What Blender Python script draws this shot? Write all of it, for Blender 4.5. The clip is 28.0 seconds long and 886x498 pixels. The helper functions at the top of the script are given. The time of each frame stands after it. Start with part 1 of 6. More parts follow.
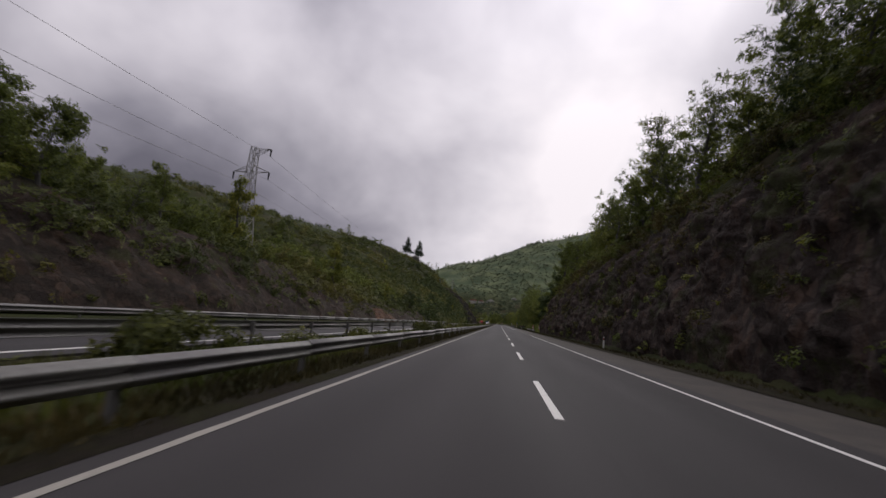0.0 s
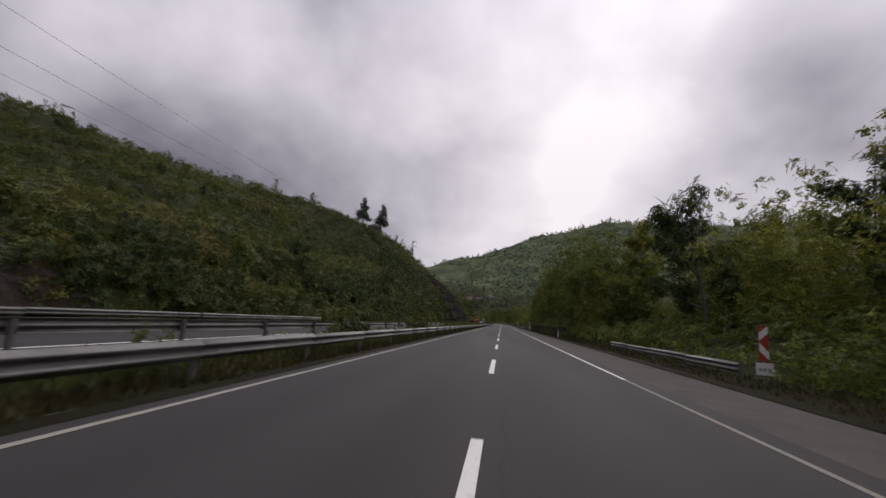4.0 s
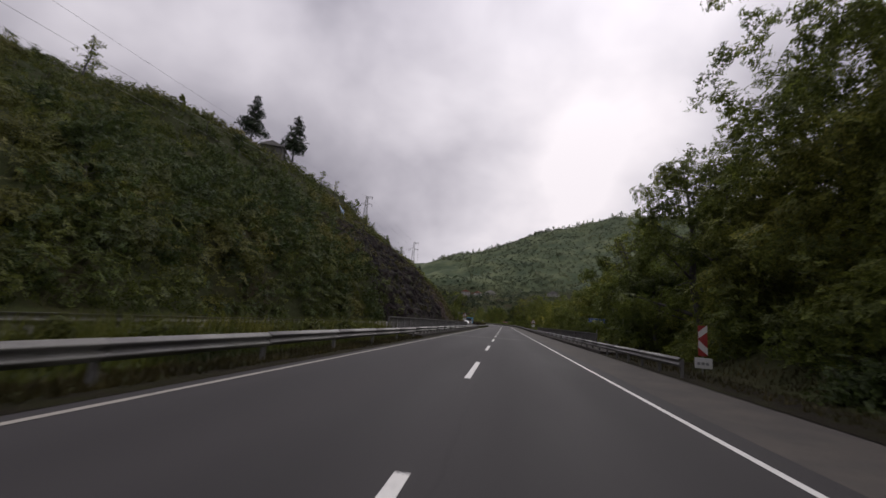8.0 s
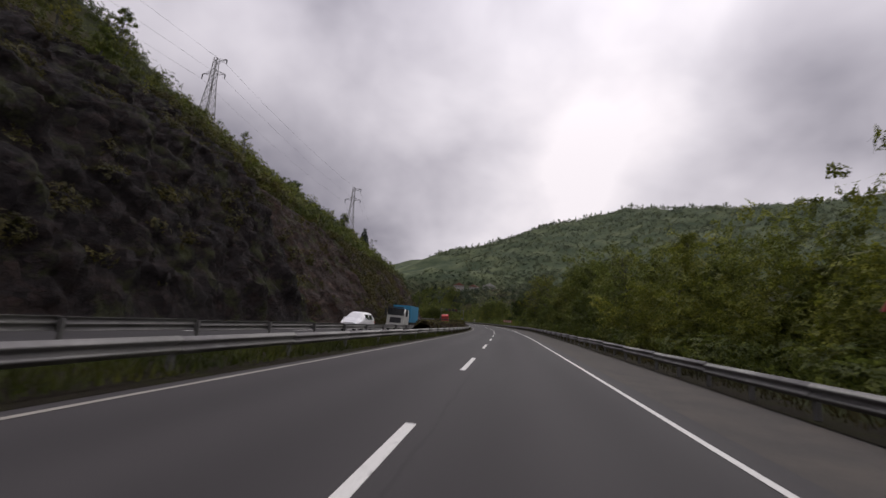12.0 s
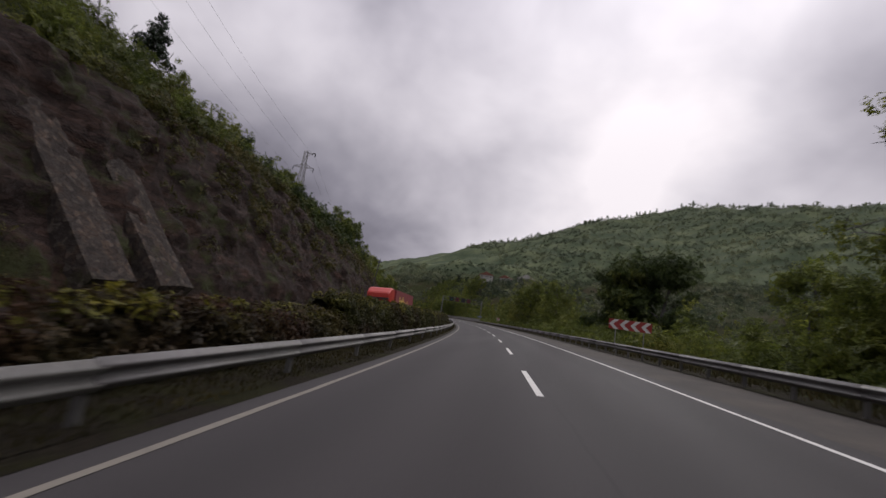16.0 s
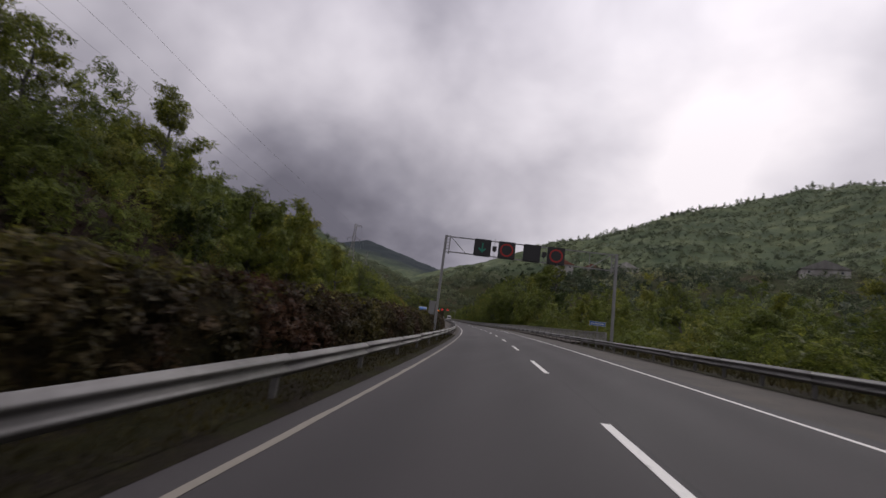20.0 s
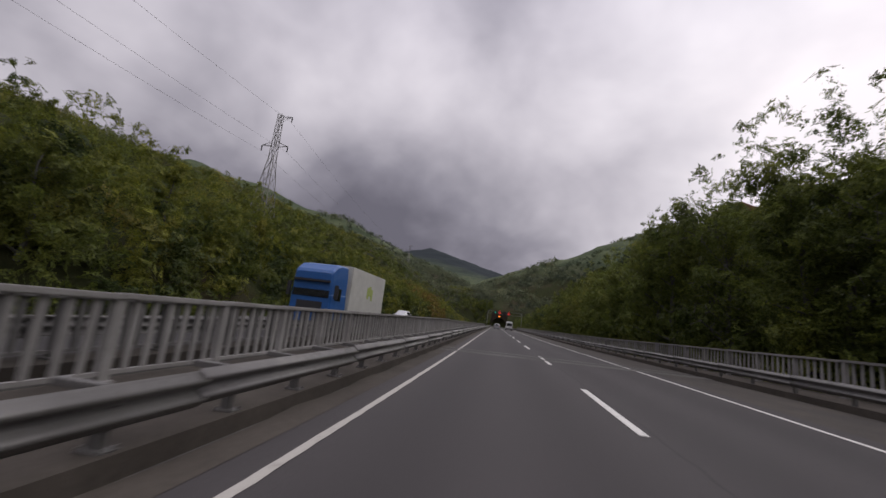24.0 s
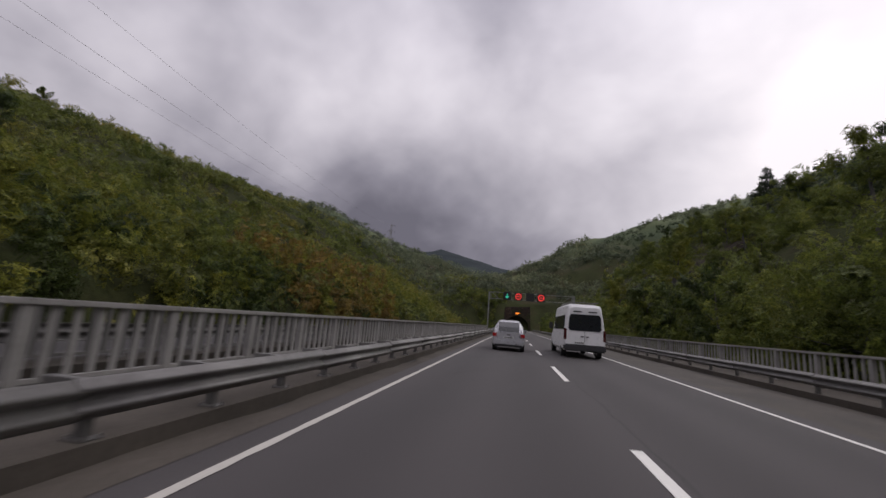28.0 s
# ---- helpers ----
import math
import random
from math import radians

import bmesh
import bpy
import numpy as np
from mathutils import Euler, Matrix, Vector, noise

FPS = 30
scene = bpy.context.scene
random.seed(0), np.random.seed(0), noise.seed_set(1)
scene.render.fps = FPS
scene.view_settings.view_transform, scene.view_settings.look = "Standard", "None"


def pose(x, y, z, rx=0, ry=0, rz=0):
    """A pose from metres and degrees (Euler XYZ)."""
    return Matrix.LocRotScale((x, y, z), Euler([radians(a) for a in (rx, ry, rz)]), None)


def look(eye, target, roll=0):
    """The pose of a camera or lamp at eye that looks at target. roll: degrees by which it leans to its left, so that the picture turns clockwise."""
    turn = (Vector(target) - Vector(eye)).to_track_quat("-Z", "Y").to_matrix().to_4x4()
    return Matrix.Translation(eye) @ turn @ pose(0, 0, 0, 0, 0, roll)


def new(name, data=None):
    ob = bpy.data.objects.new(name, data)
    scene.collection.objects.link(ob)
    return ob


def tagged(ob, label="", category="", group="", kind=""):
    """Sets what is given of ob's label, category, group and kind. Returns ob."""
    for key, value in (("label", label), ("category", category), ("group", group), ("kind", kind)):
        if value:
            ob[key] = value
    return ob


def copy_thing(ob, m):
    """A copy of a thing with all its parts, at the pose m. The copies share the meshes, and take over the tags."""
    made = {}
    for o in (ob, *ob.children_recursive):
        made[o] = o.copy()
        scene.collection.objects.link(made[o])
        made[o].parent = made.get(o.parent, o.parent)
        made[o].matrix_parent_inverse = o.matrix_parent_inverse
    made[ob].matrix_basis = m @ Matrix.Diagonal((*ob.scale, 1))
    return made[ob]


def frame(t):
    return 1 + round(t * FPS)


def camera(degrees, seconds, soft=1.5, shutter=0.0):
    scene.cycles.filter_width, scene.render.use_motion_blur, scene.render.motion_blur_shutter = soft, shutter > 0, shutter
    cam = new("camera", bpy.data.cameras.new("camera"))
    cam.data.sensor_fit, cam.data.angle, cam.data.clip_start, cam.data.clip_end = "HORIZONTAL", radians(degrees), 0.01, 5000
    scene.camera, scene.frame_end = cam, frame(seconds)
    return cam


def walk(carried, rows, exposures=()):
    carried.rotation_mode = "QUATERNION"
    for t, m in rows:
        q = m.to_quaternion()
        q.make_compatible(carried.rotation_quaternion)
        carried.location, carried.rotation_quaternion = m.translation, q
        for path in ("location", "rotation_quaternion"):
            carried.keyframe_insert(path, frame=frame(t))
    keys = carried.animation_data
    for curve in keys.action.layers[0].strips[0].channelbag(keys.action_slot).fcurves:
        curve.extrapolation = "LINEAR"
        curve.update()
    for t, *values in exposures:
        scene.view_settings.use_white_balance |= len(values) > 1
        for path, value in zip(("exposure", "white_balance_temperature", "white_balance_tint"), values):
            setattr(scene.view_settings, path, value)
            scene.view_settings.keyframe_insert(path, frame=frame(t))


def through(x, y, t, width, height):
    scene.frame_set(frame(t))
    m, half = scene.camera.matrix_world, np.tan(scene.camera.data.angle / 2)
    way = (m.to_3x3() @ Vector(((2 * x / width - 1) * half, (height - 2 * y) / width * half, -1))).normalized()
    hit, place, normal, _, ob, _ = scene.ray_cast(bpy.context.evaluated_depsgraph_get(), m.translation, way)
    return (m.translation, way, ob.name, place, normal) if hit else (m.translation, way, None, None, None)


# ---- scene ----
cam = camera(94.6, 28.0, soft=1.5, shutter=0.1)

# ---- the road's line: distance s along it, offset u to the right of the lane line, height above the carriageway ----
BEND = 24.7 / 280.0
RAMPS = (310.0, 380.0, 590.0, 660.0)


def ramp(x, a, b):
    t = np.clip(x, a, b) - a
    return t * t / (2 * (b - a)) + np.maximum(x - b, 0)


def heading(s):
    """Degrees to the left of the start's direction."""
    s = np.asarray(s, float)
    return BEND * (ramp(s, RAMPS[0], RAMPS[1]) - ramp(s, RAMPS[2], RAMPS[3]))


def bank(s):
    s = np.asarray(s, float)
    return 0.06 * (np.clip((s - RAMPS[0]) / 70.0, 0, 1) - np.clip((s - RAMPS[2]) / 70.0, 0, 1))


LINE_S = np.arange(-2500.0, 4500.0, 0.5)
LINE_X = np.cumsum(-np.sin(np.radians(heading(LINE_S))) * 0.5)
LINE_Y = np.cumsum(np.cos(np.radians(heading(LINE_S))) * 0.5)
LINE_X -= LINE_X[5000]
LINE_Y -= LINE_Y[5000]


def road_xy(s, u):
    th = np.radians(heading(s))
    return np.interp(s, LINE_S, LINE_X) + np.cos(th) * u, np.interp(s, LINE_S, LINE_Y) + np.sin(th) * u


def road_z(s, u):
    return bank(s) * np.clip(u, -20.0, 10.0)


def at_road(s, u, z=0.0):
    x, y = road_xy(s, u)
    return Vector((float(x), float(y), float(road_z(s, u) + z)))


def road_pose(s, u, z=0.0, turn=0.0):
    p = at_road(s, u, z)
    return Matrix.Translation(p) @ pose(0, 0, 0, 0, 0, float(heading(s)) + turn)


# seconds, distance, offset, yaw to the left of the road, pitch, lean
DRIVE = [
    (0.0, 0.21, -0.93, 8.62, 9.67, 5.03),
    (1.0, 26.96, -0.65, 8.23, 9.53, 5.30),
    (2.0, 53.25, -0.17, 8.57, 9.91, 4.35),
    (3.0, 79.68, 0.04, 8.41, 10.01, 4.65),
    (3.5, 92.75, 0.13, 8.78, 9.80, 4.39),
    (5.5, 144.81, 0.49, 8.88, 9.53, 4.56),
    (6.0, 157.74, 0.67, 9.11, 9.63, 4.54),
    (7.0, 182.86, 0.76, 9.16, 9.58, 4.57),
    (8.0, 207.03, 0.75, 9.23, 9.65, 4.87),
    (9.0, 232.15, 0.86, 9.35, 9.63, 4.48),
    (10.0, 255.93, 0.83, 8.67, 9.68, 5.04),
    (11.0, 280.52, 1.11, 9.41, 9.62, 4.41),
    (13.5, 343.06, 0.85, 9.14, 10.15, 3.90),
    (14.0, 355.86, 0.55, 8.91, 10.05, 3.91),
    (15.0, 382.12, -0.11, 8.58, 10.43, 4.16),
    (16.0, 408.48, -0.87, 8.42, 9.61, 4.86),
    (17.0, 434.95, -1.37, 8.88, 9.11, 4.94),
    (18.0, 461.29, -1.61, 8.75, 9.56, 4.61),
    (19.0, 487.89, -1.65, 7.88, 9.55, 4.39),
    (20.0, 514.22, -1.59, 8.01, 9.92, 4.18),
    (20.6, 530.26, -1.43, 8.09, 9.99, 3.93),
    (21.0, 540.92, -1.43, 8.05, 9.88, 3.97),
    (21.5, 554.26, -1.47, 8.16, 9.80, 4.36),
    (23.5, 607.55, -1.71, 8.88, 10.07, 4.61),
    (24.0, 620.51, -1.88, 9.00, 9.89, 4.95),
    (25.0, 647.05, -1.82, 10.21, 9.84, 5.15),
    (26.0, 673.71, -1.64, 9.57, 9.30, 5.00),
    (27.0, 700.07, -1.33, 10.11, 9.36, 4.70),
    (28.0, 725.32, -1.33, 10.31, 10.00, 4.43),
]
EYE_HEIGHT = 1.27
rows = []
for t, s, u, yaw, pitch, lean in DRIVE:
    tilt = -math.degrees(math.atan(float(bank(s))))
    m = Matrix.Translation(at_road(s, u, EYE_HEIGHT)) @ pose(0, 0, 0, 0, 0, float(heading(s))) @ pose(0, 0, 0, 0, tilt, 0)
    rows.append((t, m @ pose(0, 0, 0, 0, 0, yaw) @ pose(0, 0, 0, 90 + pitch, 0, 0) @ pose(0, 0, 0, 0, 0, lean)))
walk(cam, rows, ((0.0, 0.0), (21.0, 0.02), (25.0, 0.05), (28.0, 0.09)))

# ---- sky and light: an overcast afternoon, the sun behind broken cloud ahead and to the right ----
SUN_AZ, SUN_EL = 14.0, 33.0     # degrees right of +y, above the horizon
sun_way = Vector((math.sin(radians(SUN_AZ)) * math.cos(radians(SUN_EL)), math.cos(radians(SUN_AZ)) * math.cos(radians(SUN_EL)), math.sin(radians(SUN_EL))))
world = bpy.data.worlds.new("sky")
scene.world = world
world.use_nodes = True
wn, wl = world.node_tree.nodes, world.node_tree.links
wn.clear()


def wnode(kind, **inputs):
    n = wn.new(kind)
    for k, v in inputs.items():
        n.inputs[k].default_value = v
    return n


def wmath(op, a, b=None, c=None):
    n = wn.new("ShaderNodeMath")
    n.operation = op
    for i, v in enumerate((a, b, c)):
        if v is None:
            continue
        if isinstance(v, (int, float)):
            n.inputs[i].default_value = v
        else:
            wl.new(v, n.inputs[i])
    return n.outputs[0]


geo = wn.new("ShaderNodeTexCoord")
sep = wn.new("ShaderNodeSeparateXYZ")
wl.new(geo.outputs["Generated"], sep.inputs[0])
up = wmath("MAXIMUM", sep.outputs[2], 0.0)
flat = wmath("ADD", up, 0.62)
# a flat cloud layer: the direction is projected on a plane overhead
comb = wn.new("ShaderNodeCombineXYZ")
wl.new(wmath("DIVIDE", sep.outputs[0], flat), comb.inputs[0])
wl.new(wmath("DIVIDE", sep.outputs[1], flat), comb.inputs[1])
comb.inputs[2].default_value = 3.7


def cloud_noise(scale, detail, rough, dist, offset):
    mp = wn.new("ShaderNodeMapping")
    mp.inputs["Location"].default_value = offset
    wl.new(comb.outputs[0], mp.inputs[0])
    n = wnode("ShaderNodeTexNoise", Scale=scale, Detail=detail, Roughness=rough, Distortion=dist)
    wl.new(mp.outputs[0], n.inputs["Vector"])
    return n.outputs["Fac"]


big = cloud_noise(1.7, 4.0, 0.5, 0.1, (0.55, 1.35, 0.0))
small = cloud_noise(4.6, 4.0, 0.52, 0.2, (5.1, 2.2, 1.0))
dot = wn.new("ShaderNodeVectorMath")
dot.operation = "DOT_PRODUCT"
dot.inputs[1].default_value = sun_way
wl.new(geo.outputs["Generated"], dot.inputs[0])
glow = wmath("POWER", wmath("MAXIMUM", dot.outputs["Value"], 0.0), 10.0)
# where the cloud is thinnest
thin_way = Vector((math.sin(radians(9)) * math.cos(radians(24)), math.cos(radians(9)) * math.cos(radians(24)), math.sin(radians(24))))
thin = wn.new("ShaderNodeVectorMath")
thin.operation = "DOT_PRODUCT"
thin.inputs[1].default_value = thin_way
wl.new(geo.outputs["Generated"], thin.inputs[0])
# a bank of heavy rain cloud low over the far end of the valley
gloom_way = Vector((math.sin(radians(-45)) * math.cos(radians(7)), math.cos(radians(-45)) * math.cos(radians(7)), math.sin(radians(7))))
dim = wn.new("ShaderNodeVectorMath")
dim.operation = "DOT_PRODUCT"
dim.inputs[1].default_value = gloom_way
wl.new(geo.outputs["Generated"], dim.inputs[0])
gloom = wmath("POWER", wmath("MAXIMUM", dim.outputs["Value"], 0.0), 20.0)
gloom = wmath("MULTIPLY", gloom, 1.3)
# and a darker layer over the slope to the left
layer_way = Vector((math.sin(radians(-82)) * math.cos(radians(24)), math.cos(radians(-82)) * math.cos(radians(24)), math.sin(radians(24))))
layer = wn.new("ShaderNodeVectorMath")
layer.operation = "DOT_PRODUCT"
layer.inputs[1].default_value = layer_way
wl.new(geo.outputs["Generated"], layer.inputs[0])
gloom = wmath("MULTIPLY_ADD", wmath("POWER", wmath("MAXIMUM", layer.outputs["Value"], 0.0), 9.0), 0.2, gloom)
mixed = wmath("ADD", wmath("MULTIPLY", big, 0.76), wmath("MULTIPLY", small, 0.24))
shape = wmath("MULTIPLY", wmath("SUBTRACT", mixed, 0.5), 1.9)
level = wmath("ADD", wmath("ADD", wmath("MULTIPLY_ADD", wmath("POWER", wmath("MAXIMUM", thin.outputs["Value"], 0.0), 70.0), 0.28, wmath("MULTIPLY", glow, 0.32)), 0.51), wmath("SUBTRACT", shape, wmath("MULTIPLY", gloom, 0.54)))
ramp_n = wn.new("ShaderNodeValToRGB")
wl.new(level, ramp_n.inputs[0])
cr = ramp_n.color_ramp
cr.elements[0].position, cr.elements[0].color = 0.0, (0.168, 0.160, 0.200, 1)
cr.elements[1].position, cr.elements[1].color = 1.0, (1.08, 1.01, 1.06, 1)
for p, c in ((0.22, (0.305, 0.290, 0.345, 1)), (0.5, (0.572, 0.54, 0.605, 1)), (0.75, (0.81, 0.765, 0.83, 1))):
    e = cr.elements.new(p)
    e.color = c
# an overcast sky is brightest overhead
bg = wn.new("ShaderNodeBackground")
wl.new(ramp_n.outputs[0], bg.inputs[0])
wl.new(wmath("ADD", 0.86, wmath("MULTIPLY", wmath("POWER", up, 4.0), 1.9)), bg.inputs[1])
wo = wn.new("ShaderNodeOutputWorld")
wl.new(bg.outputs[0], wo.inputs[0])

sun_data = bpy.data.lights.new("sun", "SUN")
sun_data.energy, sun_data.angle, sun_data.color = 0.5, radians(40), (1.0, 0.97, 0.92)
sun = new("sun", sun_data)
sun.matrix_world = look(sun_way * 100, (0, 0, 0))
scene.view_settings.exposure = 0.0

# ---- materials ----


class Mat:
    """A short way to write a procedural material."""

    def __init__(self, name, rough=0.8, metal=0.0, spec=0.4):
        self.m = bpy.data.materials.new(name)
        self.m.use_nodes = True
        self.n, self.l = self.m.node_tree.nodes, self.m.node_tree.links
        self.b = self.n["Principled BSDF"]
        self.out = self.n["Material Output"]
        self.b.inputs["Roughness"].default_value = rough
        self.b.inputs["Metallic"].default_value = metal
        self.b.inputs["Specular IOR Level"].default_value = spec
        self.co = self.n.new("ShaderNodeTexCoord")

    def put(self, a, b):
        if isinstance(a, (int, float)):
            b.default_value = a
        elif isinstance(a, tuple):
            b.default_value = (*a, 1.0) if len(a) == 3 and b.type == "RGBA" else a
        else:
            self.l.new(a, b)
        return b

    def coords(self, world_space=True, scale=(1, 1, 1)):
        g = self.n.new("ShaderNodeNewGeometry") if world_space else self.co
        mp = self.n.new("ShaderNodeMapping")
        mp.inputs["Scale"].default_value = scale
        self.l.new(g.outputs["Position"] if world_space else g.outputs["Object"], mp.inputs[0])
        return mp.outputs[0]

    def noise(self, scale, detail=4.0, rough=0.55, at=None, dist=0.0):
        n = self.n.new("ShaderNodeTexNoise")
        self.l.new(at or self.coords(), n.inputs["Vector"])
        for k, v in (("Scale", scale), ("Detail", detail), ("Roughness", rough), ("Distortion", dist)):
            n.inputs[k].default_value = v
        return n.outputs["Fac"]

    def ramp(self, fac, *stops):
        n = self.n.new("ShaderNodeValToRGB")
        self.l.new(fac, n.inputs[0])
        e = n.color_ramp.elements
        while len(e) < len(stops):
            e.new(0.5)
        for i, (p, c) in enumerate(stops):
            e[i].position = p
            e[i].color = (*c, 1.0) if isinstance(c, tuple) else (c, c, c, 1.0)
        return n.outputs[0]

    def mix(self, fac, a, b, blend="MIX"):
        n = self.n.new("ShaderNodeMix")
        n.data_type, n.blend_type = "RGBA", blend
        self.put(fac, n.inputs[0])
        self.put(a, n.inputs[6])
        self.put(b, n.inputs[7])
        return n.outputs[2]

    def bump(self, height, strength=0.5, distance=0.02):
        n = self.n.new("ShaderNodeBump")
        n.inputs["Strength"].default_value = strength
        n.inputs["Distance"].default_value = distance
        self.l.new(height, n.inputs["Height"])
        self.l.new(n.outputs[0], self.b.inputs["Normal"])

    def colour(self, c):
        self.put(c, self.b.inputs["Base Color"])
        return self

    def rough(self, r):
        self.put(r, self.b.inputs["Roughness"])
        return self

    def random(self):
        return self.n.new("ShaderNodeObjectInfo").outputs["Random"]

    def island(self):
        return self.n.new("ShaderNodeNewGeometry").outputs["Random Per Island"]


def leaf_material(name, dark, mid, light, patch=0.12, through=0.45, leaflets=0.0, vary=0.75, clump=0.45, gap=0.55, tilting=1.5):
    """Foliage: a hue that drifts from wood to wood, from clump to clump and from leaf to leaf, and lets some light through."""
    k = Mat(name, rough=0.6, spec=0.2)
    c = k.ramp(k.noise(patch, 3.0), (0.3, dark), (0.5, mid), (0.72, light))
    c = k.mix(vary, c, k.ramp(k.island(), (0.0, 0.5), (1.0, 1.35)), "MULTIPLY")
    c = k.mix(0.85, c, k.ramp(k.noise(clump, 3.0), (0.3, (0.50, 0.55, 0.6)), (0.5, (0.95, 0.95, 0.95)), (0.7, (1.5, 1.4, 1.25))), "MULTIPLY")
    tr = k.n.new("ShaderNodeBsdfTranslucent")
    if leaflets > 0:
        # each face is a spray of small leaves with gaps between them; every leaf has its own tone and tilt
        vor = k.n.new("ShaderNodeTexVoronoi")
        vor.inputs["Scale"].default_value = leaflets
        k.l.new(k.coords(), vor.inputs["Vector"])
        tone = k.n.new("ShaderNodeSeparateColor")
        k.l.new(vor.outputs["Color"], tone.inputs[0])
        c = k.mix(0.9, c, k.ramp(tone.outputs[0], (0.0, (0.52, 0.56, 0.6)), (1.0, (1.5, 1.42, 1.3))), "MULTIPLY")
        spread = k.n.new("ShaderNodeVectorMath")
        spread.operation = "MULTIPLY_ADD"
        spread.inputs[1].default_value, spread.inputs[2].default_value = (tilting,) * 3, (-0.5 * tilting, -0.5 * tilting, -0.4 * tilting)
        k.l.new(vor.outputs["Color"], spread.inputs[0])
        tilt = k.n.new("ShaderNodeVectorMath")
        tilt.operation = "ADD"
        k.l.new(k.n.new("ShaderNodeNewGeometry").outputs["Normal"], tilt.inputs[0])
        k.l.new(spread.outputs[0], tilt.inputs[1])
        level = k.n.new("ShaderNodeVectorMath")
        level.operation = "NORMALIZE"
        k.l.new(tilt.outputs[0], level.inputs[0])
        k.l.new(level.outputs[0], k.b.inputs["Normal"])
        k.l.new(level.outputs[0], tr.inputs["Normal"])
    k.colour(c)
    k.l.new(c, tr.inputs[0])
    mx = k.n.new("ShaderNodeMixShader")
    mx.inputs[0].default_value = through
    k.l.new(k.b.outputs[0], mx.inputs[1])
    k.l.new(tr.outputs[0], mx.inputs[2])
    k.l.new(mx.outputs[0], k.out.inputs[0])
    if leaflets > 0:
        hole = k.n.new("ShaderNodeMath")
        hole.operation = "GREATER_THAN"
        hole.inputs[1].default_value = gap
        k.l.new(vor.outputs["Distance"], hole.inputs[0])
        clear = k.n.new("ShaderNodeBsdfTransparent")
        cut = k.n.new("ShaderNodeMixShader")
        k.l.new(hole.outputs[0], cut.inputs[0])
        k.l.new(mx.outputs[0], cut.inputs[1])
        k.l.new(clear.outputs[0], cut.inputs[2])
        k.l.new(cut.outputs[0], k.out.inputs[0])
    return k.m


def asphalt_material(name="asphalt", pale=1.0):
    k = Mat(name, rough=0.85, spec=0.3)
    grain = k.noise(90.0, 3.0, 0.7)
    worn = k.noise(0.35, 5.0, 0.6, at=k.coords(scale=(1.0, 0.12, 1.0)))
    c = k.ramp(grain, (0.3, (0.0345 * pale, 0.0312 * pale, 0.0312 * pale)), (0.7, (0.066 * pale, 0.0598 * pale, 0.0598 * pale)))
    c = k.mix(0.8, c, k.ramp(worn, (0.35, 0.8), (0.7, 1.2)), "MULTIPLY")
    # wheel tracks, and a dark sealed seam beside the lane line
    att = k.n.new("ShaderNodeAttribute")
    att.attribute_name = "across"

    def calc(op, a, b):
        n = k.n.new("ShaderNodeMath")
        n.operation = op
        k.put(a, n.inputs[0])
        k.put(b, n.inputs[1])
        return n.outputs[0]

    track = calc("COSINE", calc("MULTIPLY", calc("SUBTRACT", att.outputs["Fac"], 0.93), 3.49), 0.0)
    c = k.mix(0.9, c, k.ramp(calc("MULTIPLY", calc("ADD", track, 1.0), 0.5), (0.0, 1.1), (1.0, 0.88)), "MULTIPLY")
    wander = k.noise(0.6, 3.0)
    off = calc("ABSOLUTE", calc("SUBTRACT", calc("SUBTRACT", att.outputs["Fac"], 0.1), calc("MULTIPLY", wander, 0.35)), 0.0)
    c = k.mix(k.ramp(off, (0.012, 0.35), (0.035, 0.0)), c, (0.018, 0.017, 0.017))
    k.colour(c).rough(k.ramp(worn, (0.3, 0.72), (0.7, 0.9)))
    k.bump(grain, 0.35, 0.006)
    return k.m


def shoulder_material():
    k = Mat("dusty_shoulder_asphalt", rough=0.9, spec=0.25)
    grain = k.noise(70.0, 3.0, 0.7)
    dust = k.noise(0.8, 6.0, 0.65)
    c = k.ramp(grain, (0.3, (0.040, 0.036, 0.033)), (0.7, (0.068, 0.062, 0.055)))
    c = k.mix(k.ramp(dust, (0.4, 0.0), (0.7, 0.7)), c, (0.088, 0.076, 0.062))
    k.colour(c)
    k.bump(grain, 0.4, 0.008)
    return k.m


def paint_material(name, tint):
    k = Mat(name, rough=0.7)
    wear = k.noise(5.0, 8.0, 0.75)
    fine = k.noise(40.0, 3.0, 0.7)
    c = k.mix(k.ramp(wear, (0.56, 0.0), (0.72, 0.75)), tint, (0.10, 0.095, 0.09))
    k.colour(k.mix(0.4, c, k.ramp(fine, (0.3, 0.6), (0.7, 1.1)), "MULTIPLY"))
    return k.m


def steel_material(name, base=0.36, rough=0.5, metal=0.3):
    k = Mat(name, rough=rough, metal=metal)
    a = k.noise(0.9, 5.0, 0.6)
    b = k.noise(14.0, 4.0, 0.7)
    c = k.ramp(a, (0.3, (base * 0.75, base * 0.72, base * 0.69)), (0.7, (base * 1.15, base * 1.12, base * 1.07)))
    c = k.mix(k.ramp(b, (0.62, 0.0), (0.8, 0.5)), c, (0.13, 0.10, 0.075))
    k.colour(c).rough(k.ramp(b, (0.3, rough - 0.1), (0.8, rough + 0.25)))
    k.bump(b, 0.15, 0.004)
    return k.m


